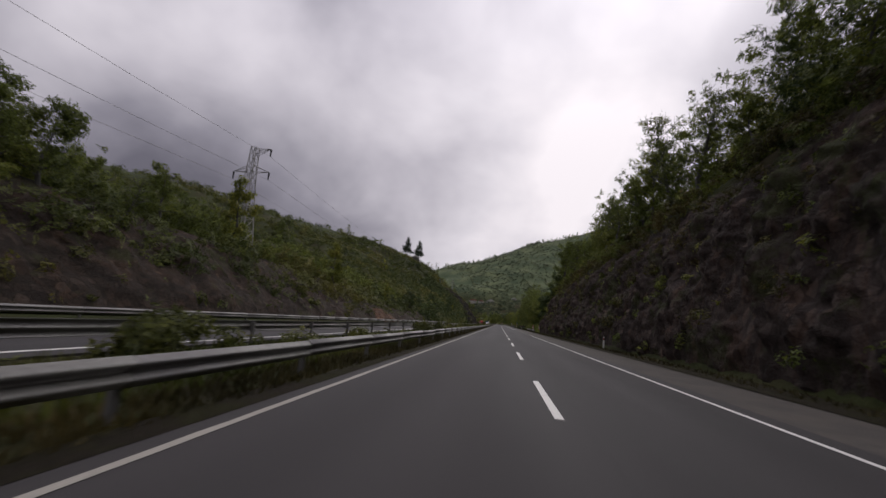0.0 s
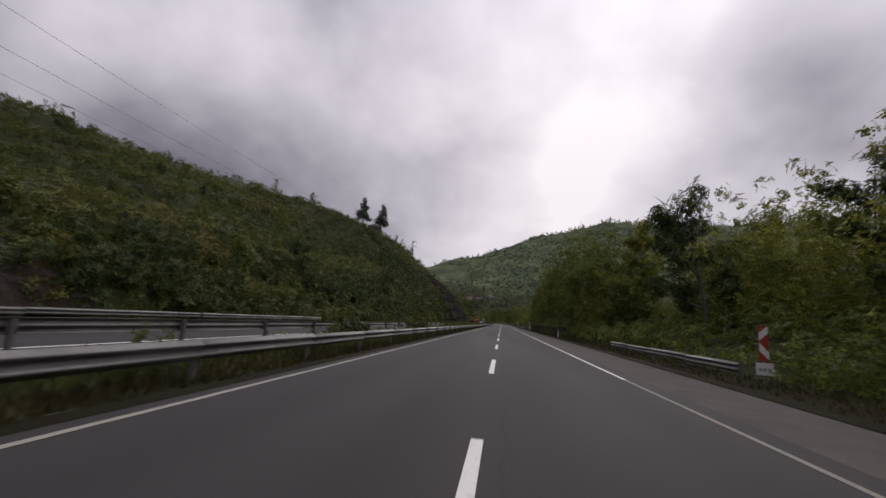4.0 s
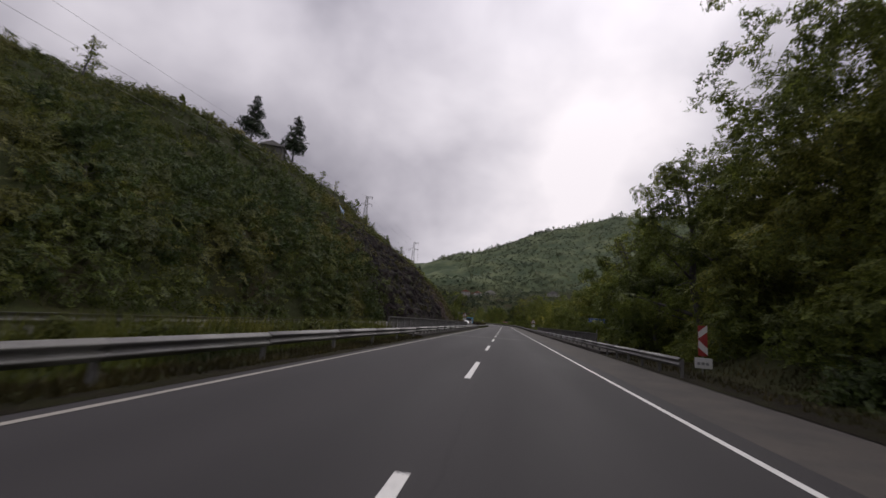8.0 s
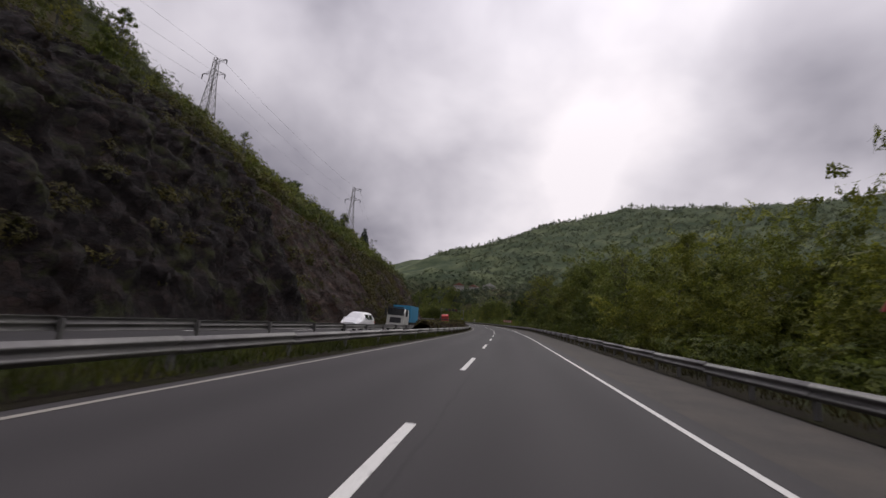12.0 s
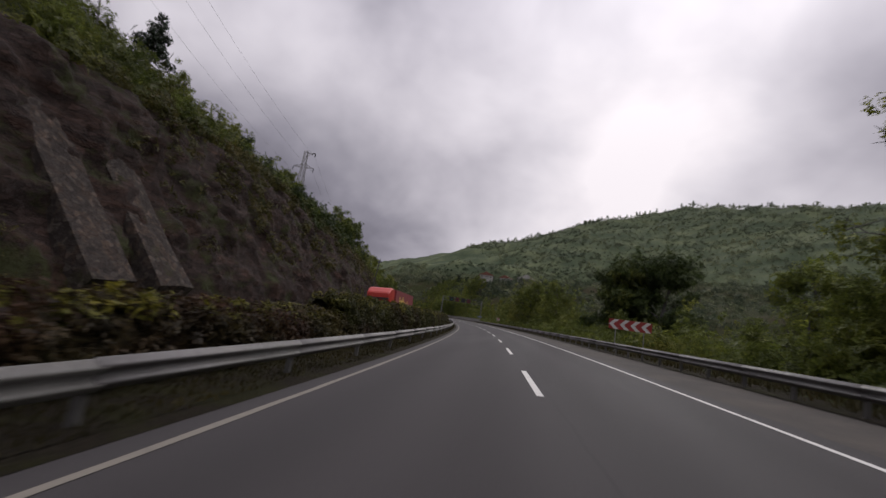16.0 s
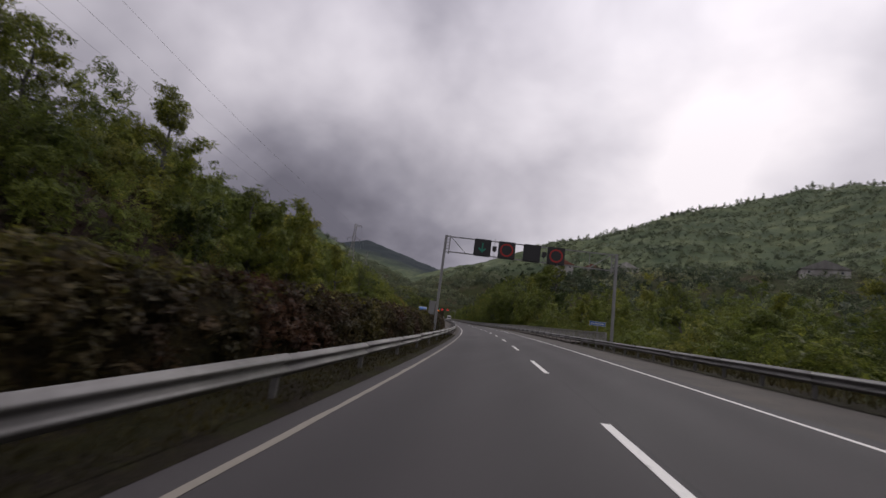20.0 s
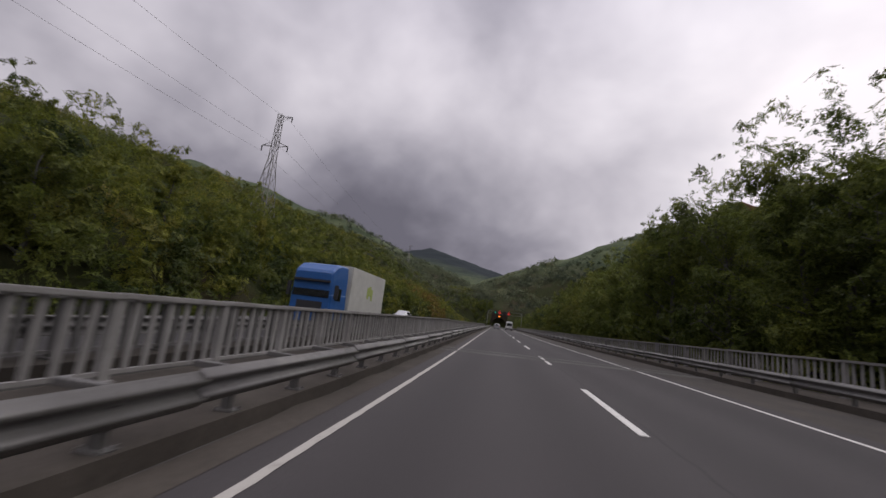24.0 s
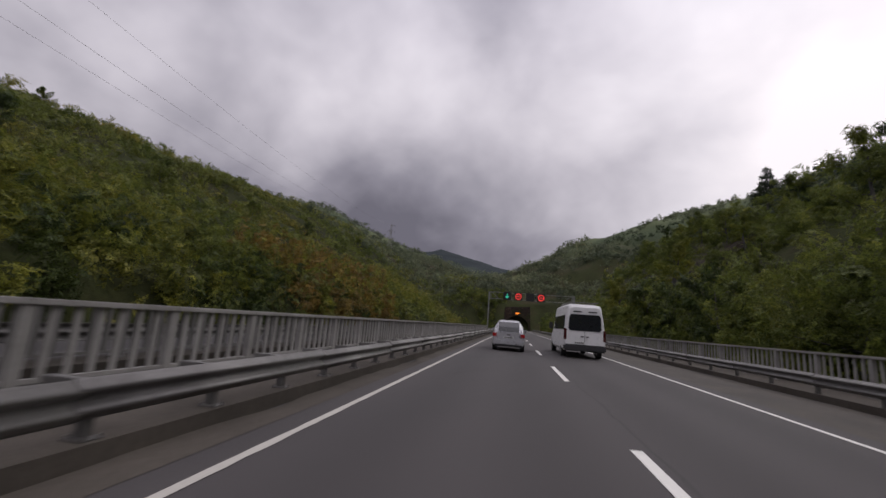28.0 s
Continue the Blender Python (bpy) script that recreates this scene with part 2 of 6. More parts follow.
def soil_material():
    k = Mat("grass_and_soil", rough=0.95, spec=0.1)
    a = k.noise(0.07, 6.0, 0.6)
    b = k.noise(1.6, 6.0, 0.7)
    c = k.ramp(a, (0.3, (0.022, 0.022, 0.010)), (0.5, (0.030, 0.036, 0.012)), (0.72, (0.045, 0.034, 0.020)))
    # hay meadows on the high ground, their green paled by painted-in haze
    place = k.n.new("ShaderNodeSeparateXYZ")
    k.l.new(k.coords(), place.inputs[0])
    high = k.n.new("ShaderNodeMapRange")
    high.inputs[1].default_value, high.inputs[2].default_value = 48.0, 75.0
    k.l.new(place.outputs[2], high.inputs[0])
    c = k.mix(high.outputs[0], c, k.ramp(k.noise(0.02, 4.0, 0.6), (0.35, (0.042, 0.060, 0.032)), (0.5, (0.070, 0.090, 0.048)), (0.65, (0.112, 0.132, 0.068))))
    # mountain at the valley head: storm gloom and haze put into its colour
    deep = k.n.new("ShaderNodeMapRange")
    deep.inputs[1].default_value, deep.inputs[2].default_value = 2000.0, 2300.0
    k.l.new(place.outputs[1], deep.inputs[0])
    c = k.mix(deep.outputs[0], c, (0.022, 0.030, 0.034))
    c = k.mix(0.8, c, k.ramp(b, (0.3, 0.5), (0.75, 1.35)), "MULTIPLY")
    k.colour(c)
    k.bump(b, 0.8, 0.25)
    return k.m


def rock_material(name, tone, moss_from, grain=(1.0, 0.5, 2.2), moss=(0.036, 0.042, 0.014)):
    """Jointed rock: grain stretches its layers, moss grows where the slow noise passes moss_from."""
    k = Mat(name, rough=0.88, spec=0.15)
    strata = k.noise(0.5, 7.0, 0.65, at=k.coords(scale=grain), dist=1.2)
    blocks = []
    for scale in (0.75, 2.3):
        vor = k.n.new("ShaderNodeTexVoronoi")
        vor.inputs["Scale"].default_value = scale
        k.l.new(k.coords(scale=tuple(math.sqrt(g) for g in grain)), vor.inputs["Vector"])
        one = k.n.new("ShaderNodeSeparateColor")
        k.l.new(vor.outputs["Color"], one.inputs[0])
        blocks.append(one.outputs[0])
    cracks = k.n.new("ShaderNodeTexVoronoi")
    cracks.feature = "DISTANCE_TO_EDGE"
    cracks.inputs["Scale"].default_value = 2.3
    k.l.new(k.coords(scale=tuple(math.sqrt(g) for g in grain)), cracks.inputs["Vector"])
    fine = k.noise(5.0, 6.0, 0.75)
    r, g, b = tone
    c = k.ramp(strata, (0.25, (r * 0.5, g * 0.5, b * 0.5)), (0.5, (r, g, b)), (0.62, (r * 1.3, g * 1.1, b * 0.95)), (0.8, (r * 1.9, g * 1.85, b * 1.8)))
    c = k.mix(0.75, c, k.ramp(blocks[1], (0.0, 0.55), (0.8, 1.2), (1.0, 1.9)), "MULTIPLY")
    c = k.mix(0.6, c, k.ramp(cracks.outputs["Distance"], (0.0, 0.35), (0.07, 1.0)), "MULTIPLY")
    c = k.mix(0.7, c, k.ramp(fine, (0.3, 0.6), (0.7, 1.3)), "MULTIPLY")
    c = k.mix(k.ramp(k.noise(0.35, 6.0, 0.7), (moss_from, 0.0), (moss_from + 0.1, 0.85)), c, k.ramp(fine, (0.3, tuple(0.6 * v for v in moss)), (0.7, tuple(1.4 * v for v in moss))))
    k.colour(c)
    k.bump(k.mix(0.5, k.mix(0.5, blocks[0], blocks[1]), k.mix(0.5, strata, fine)), 1.0, 0.8)
    return k.m


def dirt_material():
    """Dark roadside soil with pebbles, moss and grass roots."""
    k = Mat("dark_roadside_soil", rough=0.95, spec=0.1)
    fine = k.noise(22.0, 6.0, 0.8)
    wide = k.noise(1.3, 5.0, 0.65)
    c = k.ramp(fine, (0.32, (0.008, 0.007, 0.005)), (0.5, (0.022, 0.018, 0.012)), (0.7, (0.055, 0.045, 0.032)))
    c = k.mix(k.ramp(wide, (0.45, 0.0), (0.6, 0.7)), c, k.ramp(fine, (0.3, (0.010, 0.012, 0.004)), (0.7, (0.045, 0.045, 0.014))))
    k.colour(c)
    k.bump(fine, 1.0, 0.06)
    return k.m


def hedge_core_material():
    """Mottled leaf brown for a hedge's core, with the shade inside put into it."""
    k = Mat("shaded_hedge_core", rough=0.9, spec=0.1)
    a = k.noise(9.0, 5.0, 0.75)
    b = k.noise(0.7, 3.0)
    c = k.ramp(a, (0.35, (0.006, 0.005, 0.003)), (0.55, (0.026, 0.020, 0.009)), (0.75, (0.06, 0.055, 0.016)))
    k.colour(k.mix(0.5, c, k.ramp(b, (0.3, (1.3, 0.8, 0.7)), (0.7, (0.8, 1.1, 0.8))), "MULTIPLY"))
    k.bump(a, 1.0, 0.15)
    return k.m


def plain(name, rgb, rough=0.5, metal=0.0, spots=0.25, scale=6.0, spec=0.4):
    """A coated or moulded surface with faint dirt."""
    k = Mat(name, rough=rough, metal=metal, spec=spec)
    n = k.noise(scale, 5.0, 0.65, at=k.coords(False))
    k.colour(k.mix(spots, rgb, k.ramp(n, (0.3, tuple(0.5 * v for v in rgb)), (0.7, tuple(min(1.0, 1.15 * v) for v in rgb)))))
    k.rough(k.ramp(n, (0.3, max(0.05, rough - 0.08)), (0.7, min(1.0, rough + 0.12))))
    return k.m


def concrete_material(name, tone=0.3, warm=1.0):
    k = Mat(name, rough=0.9, spec=0.2)
    a = k.noise(0.5, 7.0, 0.65, at=k.coords(scale=(1, 1, 0.4)))
    b = k.noise(12.0, 5.0, 0.7)
    c = k.ramp(a, (0.3, (tone * 0.6, tone * 0.58 / warm, tone * 0.54 / warm ** 2)), (0.7, (tone * 1.15, tone * 1.12 / warm, tone * 1.05 / warm ** 2)))
    k.colour(k.mix(0.6, c, k.ramp(b, (0.3, 0.7), (0.7, 1.2)), "MULTIPLY"))
    k.bump(b, 0.4, 0.02)
    return k.m


def lamp_material(name, rgb, strength):
    k = Mat(name)
    k.colour(rgb)
    k.put((*rgb, 1.0), k.b.inputs["Emission Color"])
    k.b.inputs["Emission Strength"].default_value = strength
    return k.m


M_ASPHALT = asphalt_material("asphalt", 0.55)
M_ASPHALT_MID = asphalt_material("mid_grey_asphalt", 0.74)
# brighter light under the bridge's open sky is put into this paler tone
M_ASPHALT_PALE = asphalt_material("open_sky_asphalt", 0.95)
M_SHOULDER = shoulder_material()
M_LINE = paint_material("white_line_paint", (0.62, 0.61, 0.57))
M_EDGE = paint_material("dirty_edge_line_paint", (0.28, 0.262, 0.225))
M_EDGE_FADED = paint_material("faded_edge_line_paint", (0.19, 0.172, 0.14))
M_EDGE_BRIDGE = paint_material("worn_edge_line_paint", (0.42, 0.40, 0.36))
M_STEEL = steel_material("galvanised_steel", 0.17, 0.5, 0.5)
M_STEEL_DARK = steel_material("weathered_steel", 0.12, 0.6)
M_FENCE = steel_material("grey_fence_steel", 0.29, 0.6)
M_SOIL = soil_material()
M_ROCK = rock_material("dark_slate_rock", (0.047, 0.036, 0.031), 0.52, (1.2, 1.7, 0.6))
M_ROCK_PURPLE = rock_material("purple_brown_shale", (0.036, 0.0245, 0.0205), 0.53)
M_CLIFF = rock_material("dark_violet_slate", (0.017, 0.0135, 0.0135), 0.53, (1.0, 0.7, 1.6), (0.032, 0.036, 0.013))
M_EARTH = rock_material("dark_brown_earth", (0.034, 0.025, 0.019), 0.55, (1.0, 1.0, 0.9), (0.034, 0.036, 0.014))
M_ROCK_BROWN = rock_material("brown_rock", (0.027, 0.020, 0.016), 0.5)
M_SOIL_RED = rock_material("red_brown_subsoil", (0.085, 0.050, 0.032), 0.72)
M_RIB = rock_material("mossy_stained_masonry", (0.062, 0.052, 0.045), 0.6, (2.2, 2.2, 2.0), (0.045, 0.046, 0.02))
M_DIRT = dirt_material()
M_KERB = concrete_material("dirty_kerb_concrete", 0.072, 1.12)
M_KERB_DARK = concrete_material("dark_dirty_kerb_concrete", 0.042, 1.12)
M_CONCRETE = concrete_material("stained_concrete", 0.15)
M_BARK = concrete_material("bark", 0.10)
M_LEAF = leaf_material("broad_leaves", (0.072, 0.096, 0.021), (0.120, 0.150, 0.031), (0.185, 0.190, 0.040), through=0.5, leaflets=12.0, vary=0.5)
M_LEAF_YELLOW = leaf_material("spring_leaves", (0.11, 0.135, 0.022), (0.17, 0.19, 0.031), (0.225, 0.22, 0.04), leaflets=12.0, vary=0.6)
M_LEAF_DARK = leaf_material("dark_leaves", (0.030, 0.048, 0.013), (0.048, 0.072, 0.018), (0.072, 0.095, 0.023), through=0.3, leaflets=12.0)
M_LEAF_HEDGE = leaf_material("hedge_leaves", (0.070, 0.034, 0.024), (0.052, 0.042, 0.020), (0.088, 0.080, 0.023), patch=0.35, vary=0.6, leaflets=15.0, clump=1.1)
M_LEAF_HEDGE_GREEN = leaf_material("green_hedge_leaves", (0.052, 0.036, 0.020), (0.050, 0.050, 0.018), (0.088, 0.094, 0.024), patch=0.35, vary=0.6, leaflets=15.0, clump=1.1)
M_LEAF_RUST = leaf_material("rust_spring_leaves", (0.13, 0.088, 0.024), (0.185, 0.125, 0.032), (0.21, 0.165, 0.038), leaflets=12.0, vary=0.5)
M_SHOOTS = leaf_material("young_hedge_shoots", (0.09, 0.072, 0.018), (0.13, 0.130, 0.024), (0.19, 0.175, 0.03), patch=0.4, vary=0.6, leaflets=15.0, clump=0.9)
M_DRY_GRASS = leaf_material("dry_verge_grass", (0.026, 0.022, 0.010), (0.045, 0.040, 0.014), (0.075, 0.062, 0.024), patch=0.5, through=0.2)
M_GRASS = leaf_material("verge_grass", (0.028, 0.036, 0.008), (0.055, 0.068, 0.012), (0.09, 0.09, 0.02), patch=0.3, through=0.25)
M_CLIFF_PLANTS = leaf_material("brown_green_cliff_plants", (0.050, 0.044, 0.018), (0.072, 0.070, 0.021), (0.105, 0.086, 0.028), patch=0.12, leaflets=11.0, vary=0.4, clump=0.35)
M_LOW_BUSH = leaf_material("low_bush_leaves", (0.055, 0.066, 0.016), (0.085, 0.098, 0.023), (0.125, 0.128, 0.030), patch=0.4, leaflets=15.0, vary=0.5, clump=0.8)
M_TALL_GRASS = leaf_material("tall_green_grass", (0.055, 0.070, 0.013), (0.088, 0.100, 0.019), (0.13, 0.125, 0.026), patch=0.3, through=0.3)
M_SHRUB = leaf_material("hillside_shrubs", (0.044, 0.060, 0.017), (0.080, 0.098, 0.023), (0.135, 0.122, 0.032), patch=0.045, leaflets=8.0, vary=0.35, clump=0.3)
M_SHRUB_SPRING = leaf_material("spring_shrubs", (0.068, 0.098, 0.022), (0.130, 0.152, 0.032), (0.22, 0.192, 0.044), patch=0.04, leaflets=7.0, vary=0.4, clump=0.22)
# distance haze is put into the far greens as paler, greyer colour
M_FAR = leaf_material("hazed_hazel_and_meadow_green", (0.072, 0.092, 0.064), (0.112, 0.134, 0.084), (0.172, 0.192, 0.116), patch=0.014, tilting=0.6, vary=0.25, through=0.6, leaflets=1.7, clump=0.05)
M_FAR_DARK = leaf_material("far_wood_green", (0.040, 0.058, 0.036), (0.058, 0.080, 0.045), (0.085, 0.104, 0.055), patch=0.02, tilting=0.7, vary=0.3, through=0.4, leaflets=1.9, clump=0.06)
M_PINE = leaf_material("pine_needles", (0.012, 0.022, 0.010), (0.017, 0.031, 0.012), (0.026, 0.040, 0.015), through=0.1, leaflets=9.0)

# ---- builders ----


def mesh_object(name, verts, faces, material, parent=None, label="", smooth=False):
    me = bpy.data.meshes.new(name)
    me.from_pydata(verts, [], faces)
    me.materials.append(material)
    if smooth:
        me.polygons.foreach_set("use_smooth", [True] * len(me.polygons))
    me.update()
    ob = new(name, me)
    if parent is not None:
        ob.parent = parent
    if label:
        ob["label"] = label
    return ob


def part(name, bm, material, parent, label="", smooth=False):
    """Links a bmesh as one mesh object under a thing or a part."""
    me = bpy.data.meshes.new(name)
    bm.to_mesh(me)
    bm.free()
    me.materials.append(material)
    if smooth:
        me.polygons.foreach_set("use_smooth", [True] * len(me.polygons))
    ob = new(name, me)
    if parent is not None:
        ob.parent = parent
    if label:
        ob["label"] = label
    return ob


def shared(name, me, parent, m, label=""):
    """One more object on a mesh that is already there."""
    ob = new(name, me)
    ob.parent = parent
    ob.matrix_basis = m
    if label:
        ob["label"] = label
    return ob


def thing(name, label, category, group="", kind="", m=None):
    ob = new(name)
    ob.empty_display_size = 0.2
    tagged(ob, label, category, group, kind)
    if m is not None:
        ob.matrix_basis = m
    return ob


def box(bm, x0, x1, y0, y1, z0, z1, bevel=0.0):
    r = bmesh.ops.create_cube(bm, size=1.0)
    m = Matrix.Translation(((x0 + x1) / 2, (y0 + y1) / 2, (z0 + z1) / 2)) @ Matrix.Diagonal((x1 - x0, y1 - y0, z1 - z0, 1))
    bmesh.ops.transform(bm, matrix=m, verts=r["verts"])
    if bevel > 0:
        edges = list({e for v in r["verts"] for e in v.link_edges})
        bmesh.ops.bevel(bm, geom=edges, offset=bevel, segments=2, affect="EDGES", clamp_overlap=True)
    return bm


def boxed(*args, **kw):
    return box(bmesh.new(), *args, **kw)


def rod(bm, a, b, r0, r1=None, n=8):
    """A tapered round bar from a to b."""
    a, b = Vector(a), Vector(b)
    r1 = r0 if r1 is None else r1
    q = (b - a).to_track_quat("Z", "Y").to_matrix().to_4x4()
    r = bmesh.ops.create_cone(bm, cap_ends=True, segments=n, radius1=r0, radius2=r1, depth=(b - a).length)
    bmesh.ops.transform(bm, matrix=Matrix.Translation((a + b) / 2) @ q, verts=r["verts"])
    return bm


def prism(bm, outline, y0, y1):
    """An outline of (x, z) points drawn out along y."""
    a = [bm.verts.new((x, y0, z)) for x, z in outline]
    b = [bm.verts.new((x, y1, z)) for x, z in outline]
    n = len(outline)
    for i in range(n):
        bm.faces.new((a[i], a[(i + 1) % n], b[(i + 1) % n], b[i]))
    bm.faces.new(a[::-1])
    bm.faces.new(b)
    bmesh.ops.recalc_face_normals(bm, faces=bm.faces[:])
    return bm


def side_prism(bm, outline, x0, x1):
    """An outline of (y, z) points drawn out along x."""
    a = [bm.verts.new((x0, y, z)) for y, z in outline]
    b = [bm.verts.new((x1, y, z)) for y, z in outline]
    n = len(outline)
    for i in range(n):
        bm.faces.new((a[i], a[(i + 1) % n], b[(i + 1) % n], b[i]))
    bm.faces.new(a[::-1])
    bm.faces.new(b)
    bmesh.ops.recalc_face_normals(bm, faces=bm.faces[:])
    return bm


def strip(name, s0, s1, u0, u1, z, material, step=2.0, parent=None, thick=0.0, wobble=0.0, shift=None, ragged=0.0):
    """A band that follows the road, with an even or a ragged outer edge; shift: a further offset that depends on the station."""
    ss = np.linspace(s0, s1, max(2, int((s1 - s0) / step) + 1))
    rng = np.random.default_rng(int(abs(s0 * 7 + u0 * 131 + u1 * 17)) + 3)
    verts, faces = [], []
    us = [u0, u0 + (u1 - u0) / 3, u0 + (u1 - u0) * 2 / 3, u1]
    for s in ss:
        for j, u in enumerate(us):
            w = rng.normal(0, wobble) if wobble and j == 3 else 0.0
            w += float(shift(s)) if shift else 0.0
            w += rng.normal(0, ragged) if ragged and j in (0, 3) else 0.0
            verts.append(at_road(s, u + w, z))
    nj = len(us)
    for i in range(len(ss) - 1):
        for j in range(nj - 1):
            a = i * nj + j
            faces.append((a, a + 1, a + nj + 1, a + nj))
    if thick:
        n0 = len(verts)
        for s in ss:
            verts.append(at_road(s, u0, z - thick))
            verts.append(at_road(s, u1, z - thick))
        for i in range(len(ss) - 1):
            a, b = i * nj, n0 + i * 2
            faces.append((a, a + nj, b + 2, b))
            faces.append((a + nj - 1, b + 1, b + 3, a + 2 * nj - 1))
            faces.append((b, b + 2, b + 3, b + 1))
        e = (len(ss) - 1) * nj
        f = n0 + (len(ss) - 1) * 2
        faces.append((0, n0, n0 + 1, nj - 1))
        faces.append((e, e + nj - 1, f + 1, f))
    ob = mesh_object(name, verts, faces, material, parent)
    across = [us[j] for _ in ss for j in range(nj)] + ([u0, u1] * len(ss) if thick else [])
    ob.data.attributes.new("across", "FLOAT", "POINT").data.foreach_set("value", across)
    return ob


# ---- the ground: one sheet from the road up the valley's sides to the horizon ----
# station s; foot offset; run and rise of the cutting; run and rise of the slope; slope beyond
LEFT = np.array([
    (-300, 21, 8, 7, 60, 24, 0.2), (0, 21, 8, 8, 60, 19, 0.22), (100, 21, 10, 5, 60, 17.5, 0.25), (180, 21, 10, 8, 60, 31.5, 0.32),
    (250, 20, 10, 10, 60, 36.5, 0.37), (300, 20, 12, 14, 50, 46.5, 0.3), (345, 20, 10, 16, 45, 46, 0.3), (400, 20, 10, 14, 36, 36, 0.2),
    (450, 20, 9, 15, 28, 29, 0.3), (490, 20, 9, 13, 28, 26, 0.3), (524, 20, 9, 11, 30, 22, 0.2), (560, 20, 10, 5, 60, 25, 0.3), (700, 22, 10, 5, 60, 25, 0.35),
    (800, 22, 15, 8, 60, 31, 0.4)])
RIGHT = np.array([
    (-300, 8.6, 3.6, 11, 20, 27, 0.25), (0, 8.6, 3.6, 11, 20, 27, 0.25), (95.5, 8.6, 3.6, 10.5, 20, 23, 0.25), (106.5, 9.6, 5.5, 2, 30, 5, 0.2),
    (150, 9, 4, 1.5, 30, 9, 0.3), (180, 8.6, 3, 2.5, 25, 11, 0.3), (225, 8.6, 3, 2, 25, 8, 0.2), (245, 10, 8, -3, 30, 1, 0.1),
    (290, 10, 8, -2, 30, 2, 0.1), (330, 9, 5, 0.5, 30, 9, 0.2), (400, 9, 5, 0.5, 30, 8, 0.1)])
RIGHT_FAR = np.array([
    (440, 9, 6, -1, 30, -2, 0.02), (540, 9, 6, -2, 40, -3, 0.02), (580, 10, 8, -3, 40, 1, 0.2), (640, 10, 8, -2, 34, 10, 0.15),
    (700, 10, 8, -1, 52, 29, 0.15), (740, 10, 8, -1, 50, 33, 0.12), (775, 10, 8, 0, 50, 33, 0.1), (825, 10, 6, 2, 50, 35, 0.05), (910, 10, 6, 3, 50, 39, 0.05), (1000, 10, 6, 4, 50, 30, 0.1)])
RIGHT = np.vstack((RIGHT, RIGHT_FAR))
LEFT = np.vstack((LEFT, np.array([(1000, 22, 15, 10, 60, 46, 0.45), (1300, 22, 15, 16, 60, 66, 0.5)])))
BRIDGES = ((233.0, 292.0), (553.0, 812.0))
# crests of the hills that close the valley: x, y, z of points along each, and how steeply the sides fall
CRESTS = (
    (0.46, ((-562, 1796, 165), (-264, 1580, 188), (-98, 1420, 208), (-20, 1468, 225), (167, 1600, 335), (390, 1680, 410), (555, 1270, 300), (770, 900, 255), (970, 600, 220))),
    (0.55, ((-300, 1085, 5), (-270, 1075, 20), (-235, 1070, 45), (-191, 1068, 78), (-130, 1060, 92), (-40, 1060, 96))),
    (0.45, ((-354, 1006, 64), (-500, 1010, 120), (-700, 900, 190))),
    (0.30, ((-1560, 2540, 330), (-1433, 2600, 400), (-1280, 2700, 330), (-1106, 2750, 275), (-870, 2857, 215), (-500, 2900, 200))),
)


def profile(table, s, d):
    c = [np.interp(s, table[:, 0], table[:, j]) for j in range(1, 7)]
    e = d - c[0]
    z = np.where(e < c[1], c[2] * np.clip(e / c[1], 0, 1), 0.0)
    f = e - c[1]
    z2 = c[2] + (c[4] - c[2]) * np.clip(f / np.maximum(c[3] - c[1], 1.0), 0, 1) + np.maximum(e - c[3], 0) * c[5]
    return np.where(e < c[1], z, z2)


def crest_z(x, y):
    best = np.full(np.shape(x), -40.0)
    for fall, pts in CRESTS:
        for (ax, ay, az), (bx, by, bz) in zip(pts, pts[1:]):
            dx, dy = bx - ax, by - ay
            t = np.clip(((x - ax) * dx + (y - ay) * dy) / (dx * dx + dy * dy), 0, 1)
            d = np.hypot(x - ax - t * dx, y - ay - t * dy)
            best = np.maximum(best, az + t * (bz - az) - fall * np.sqrt(d * d + 300.0) + fall * 17)
    return best


def ripple(x, y, size, seed):
    """A cheap smooth unevenness."""
    r = np.random.default_rng(seed)
    out = np.zeros(np.shape(x))
    for i in range(7):
        a, p, k = r.uniform(0, 6.28), r.uniform(0, 6.28), r.uniform(0.6, 1.7) * 6.28 / size
        out = out + np.sin((np.cos(a) * x + np.sin(a) * y) * k + p)
    return out / 4.0


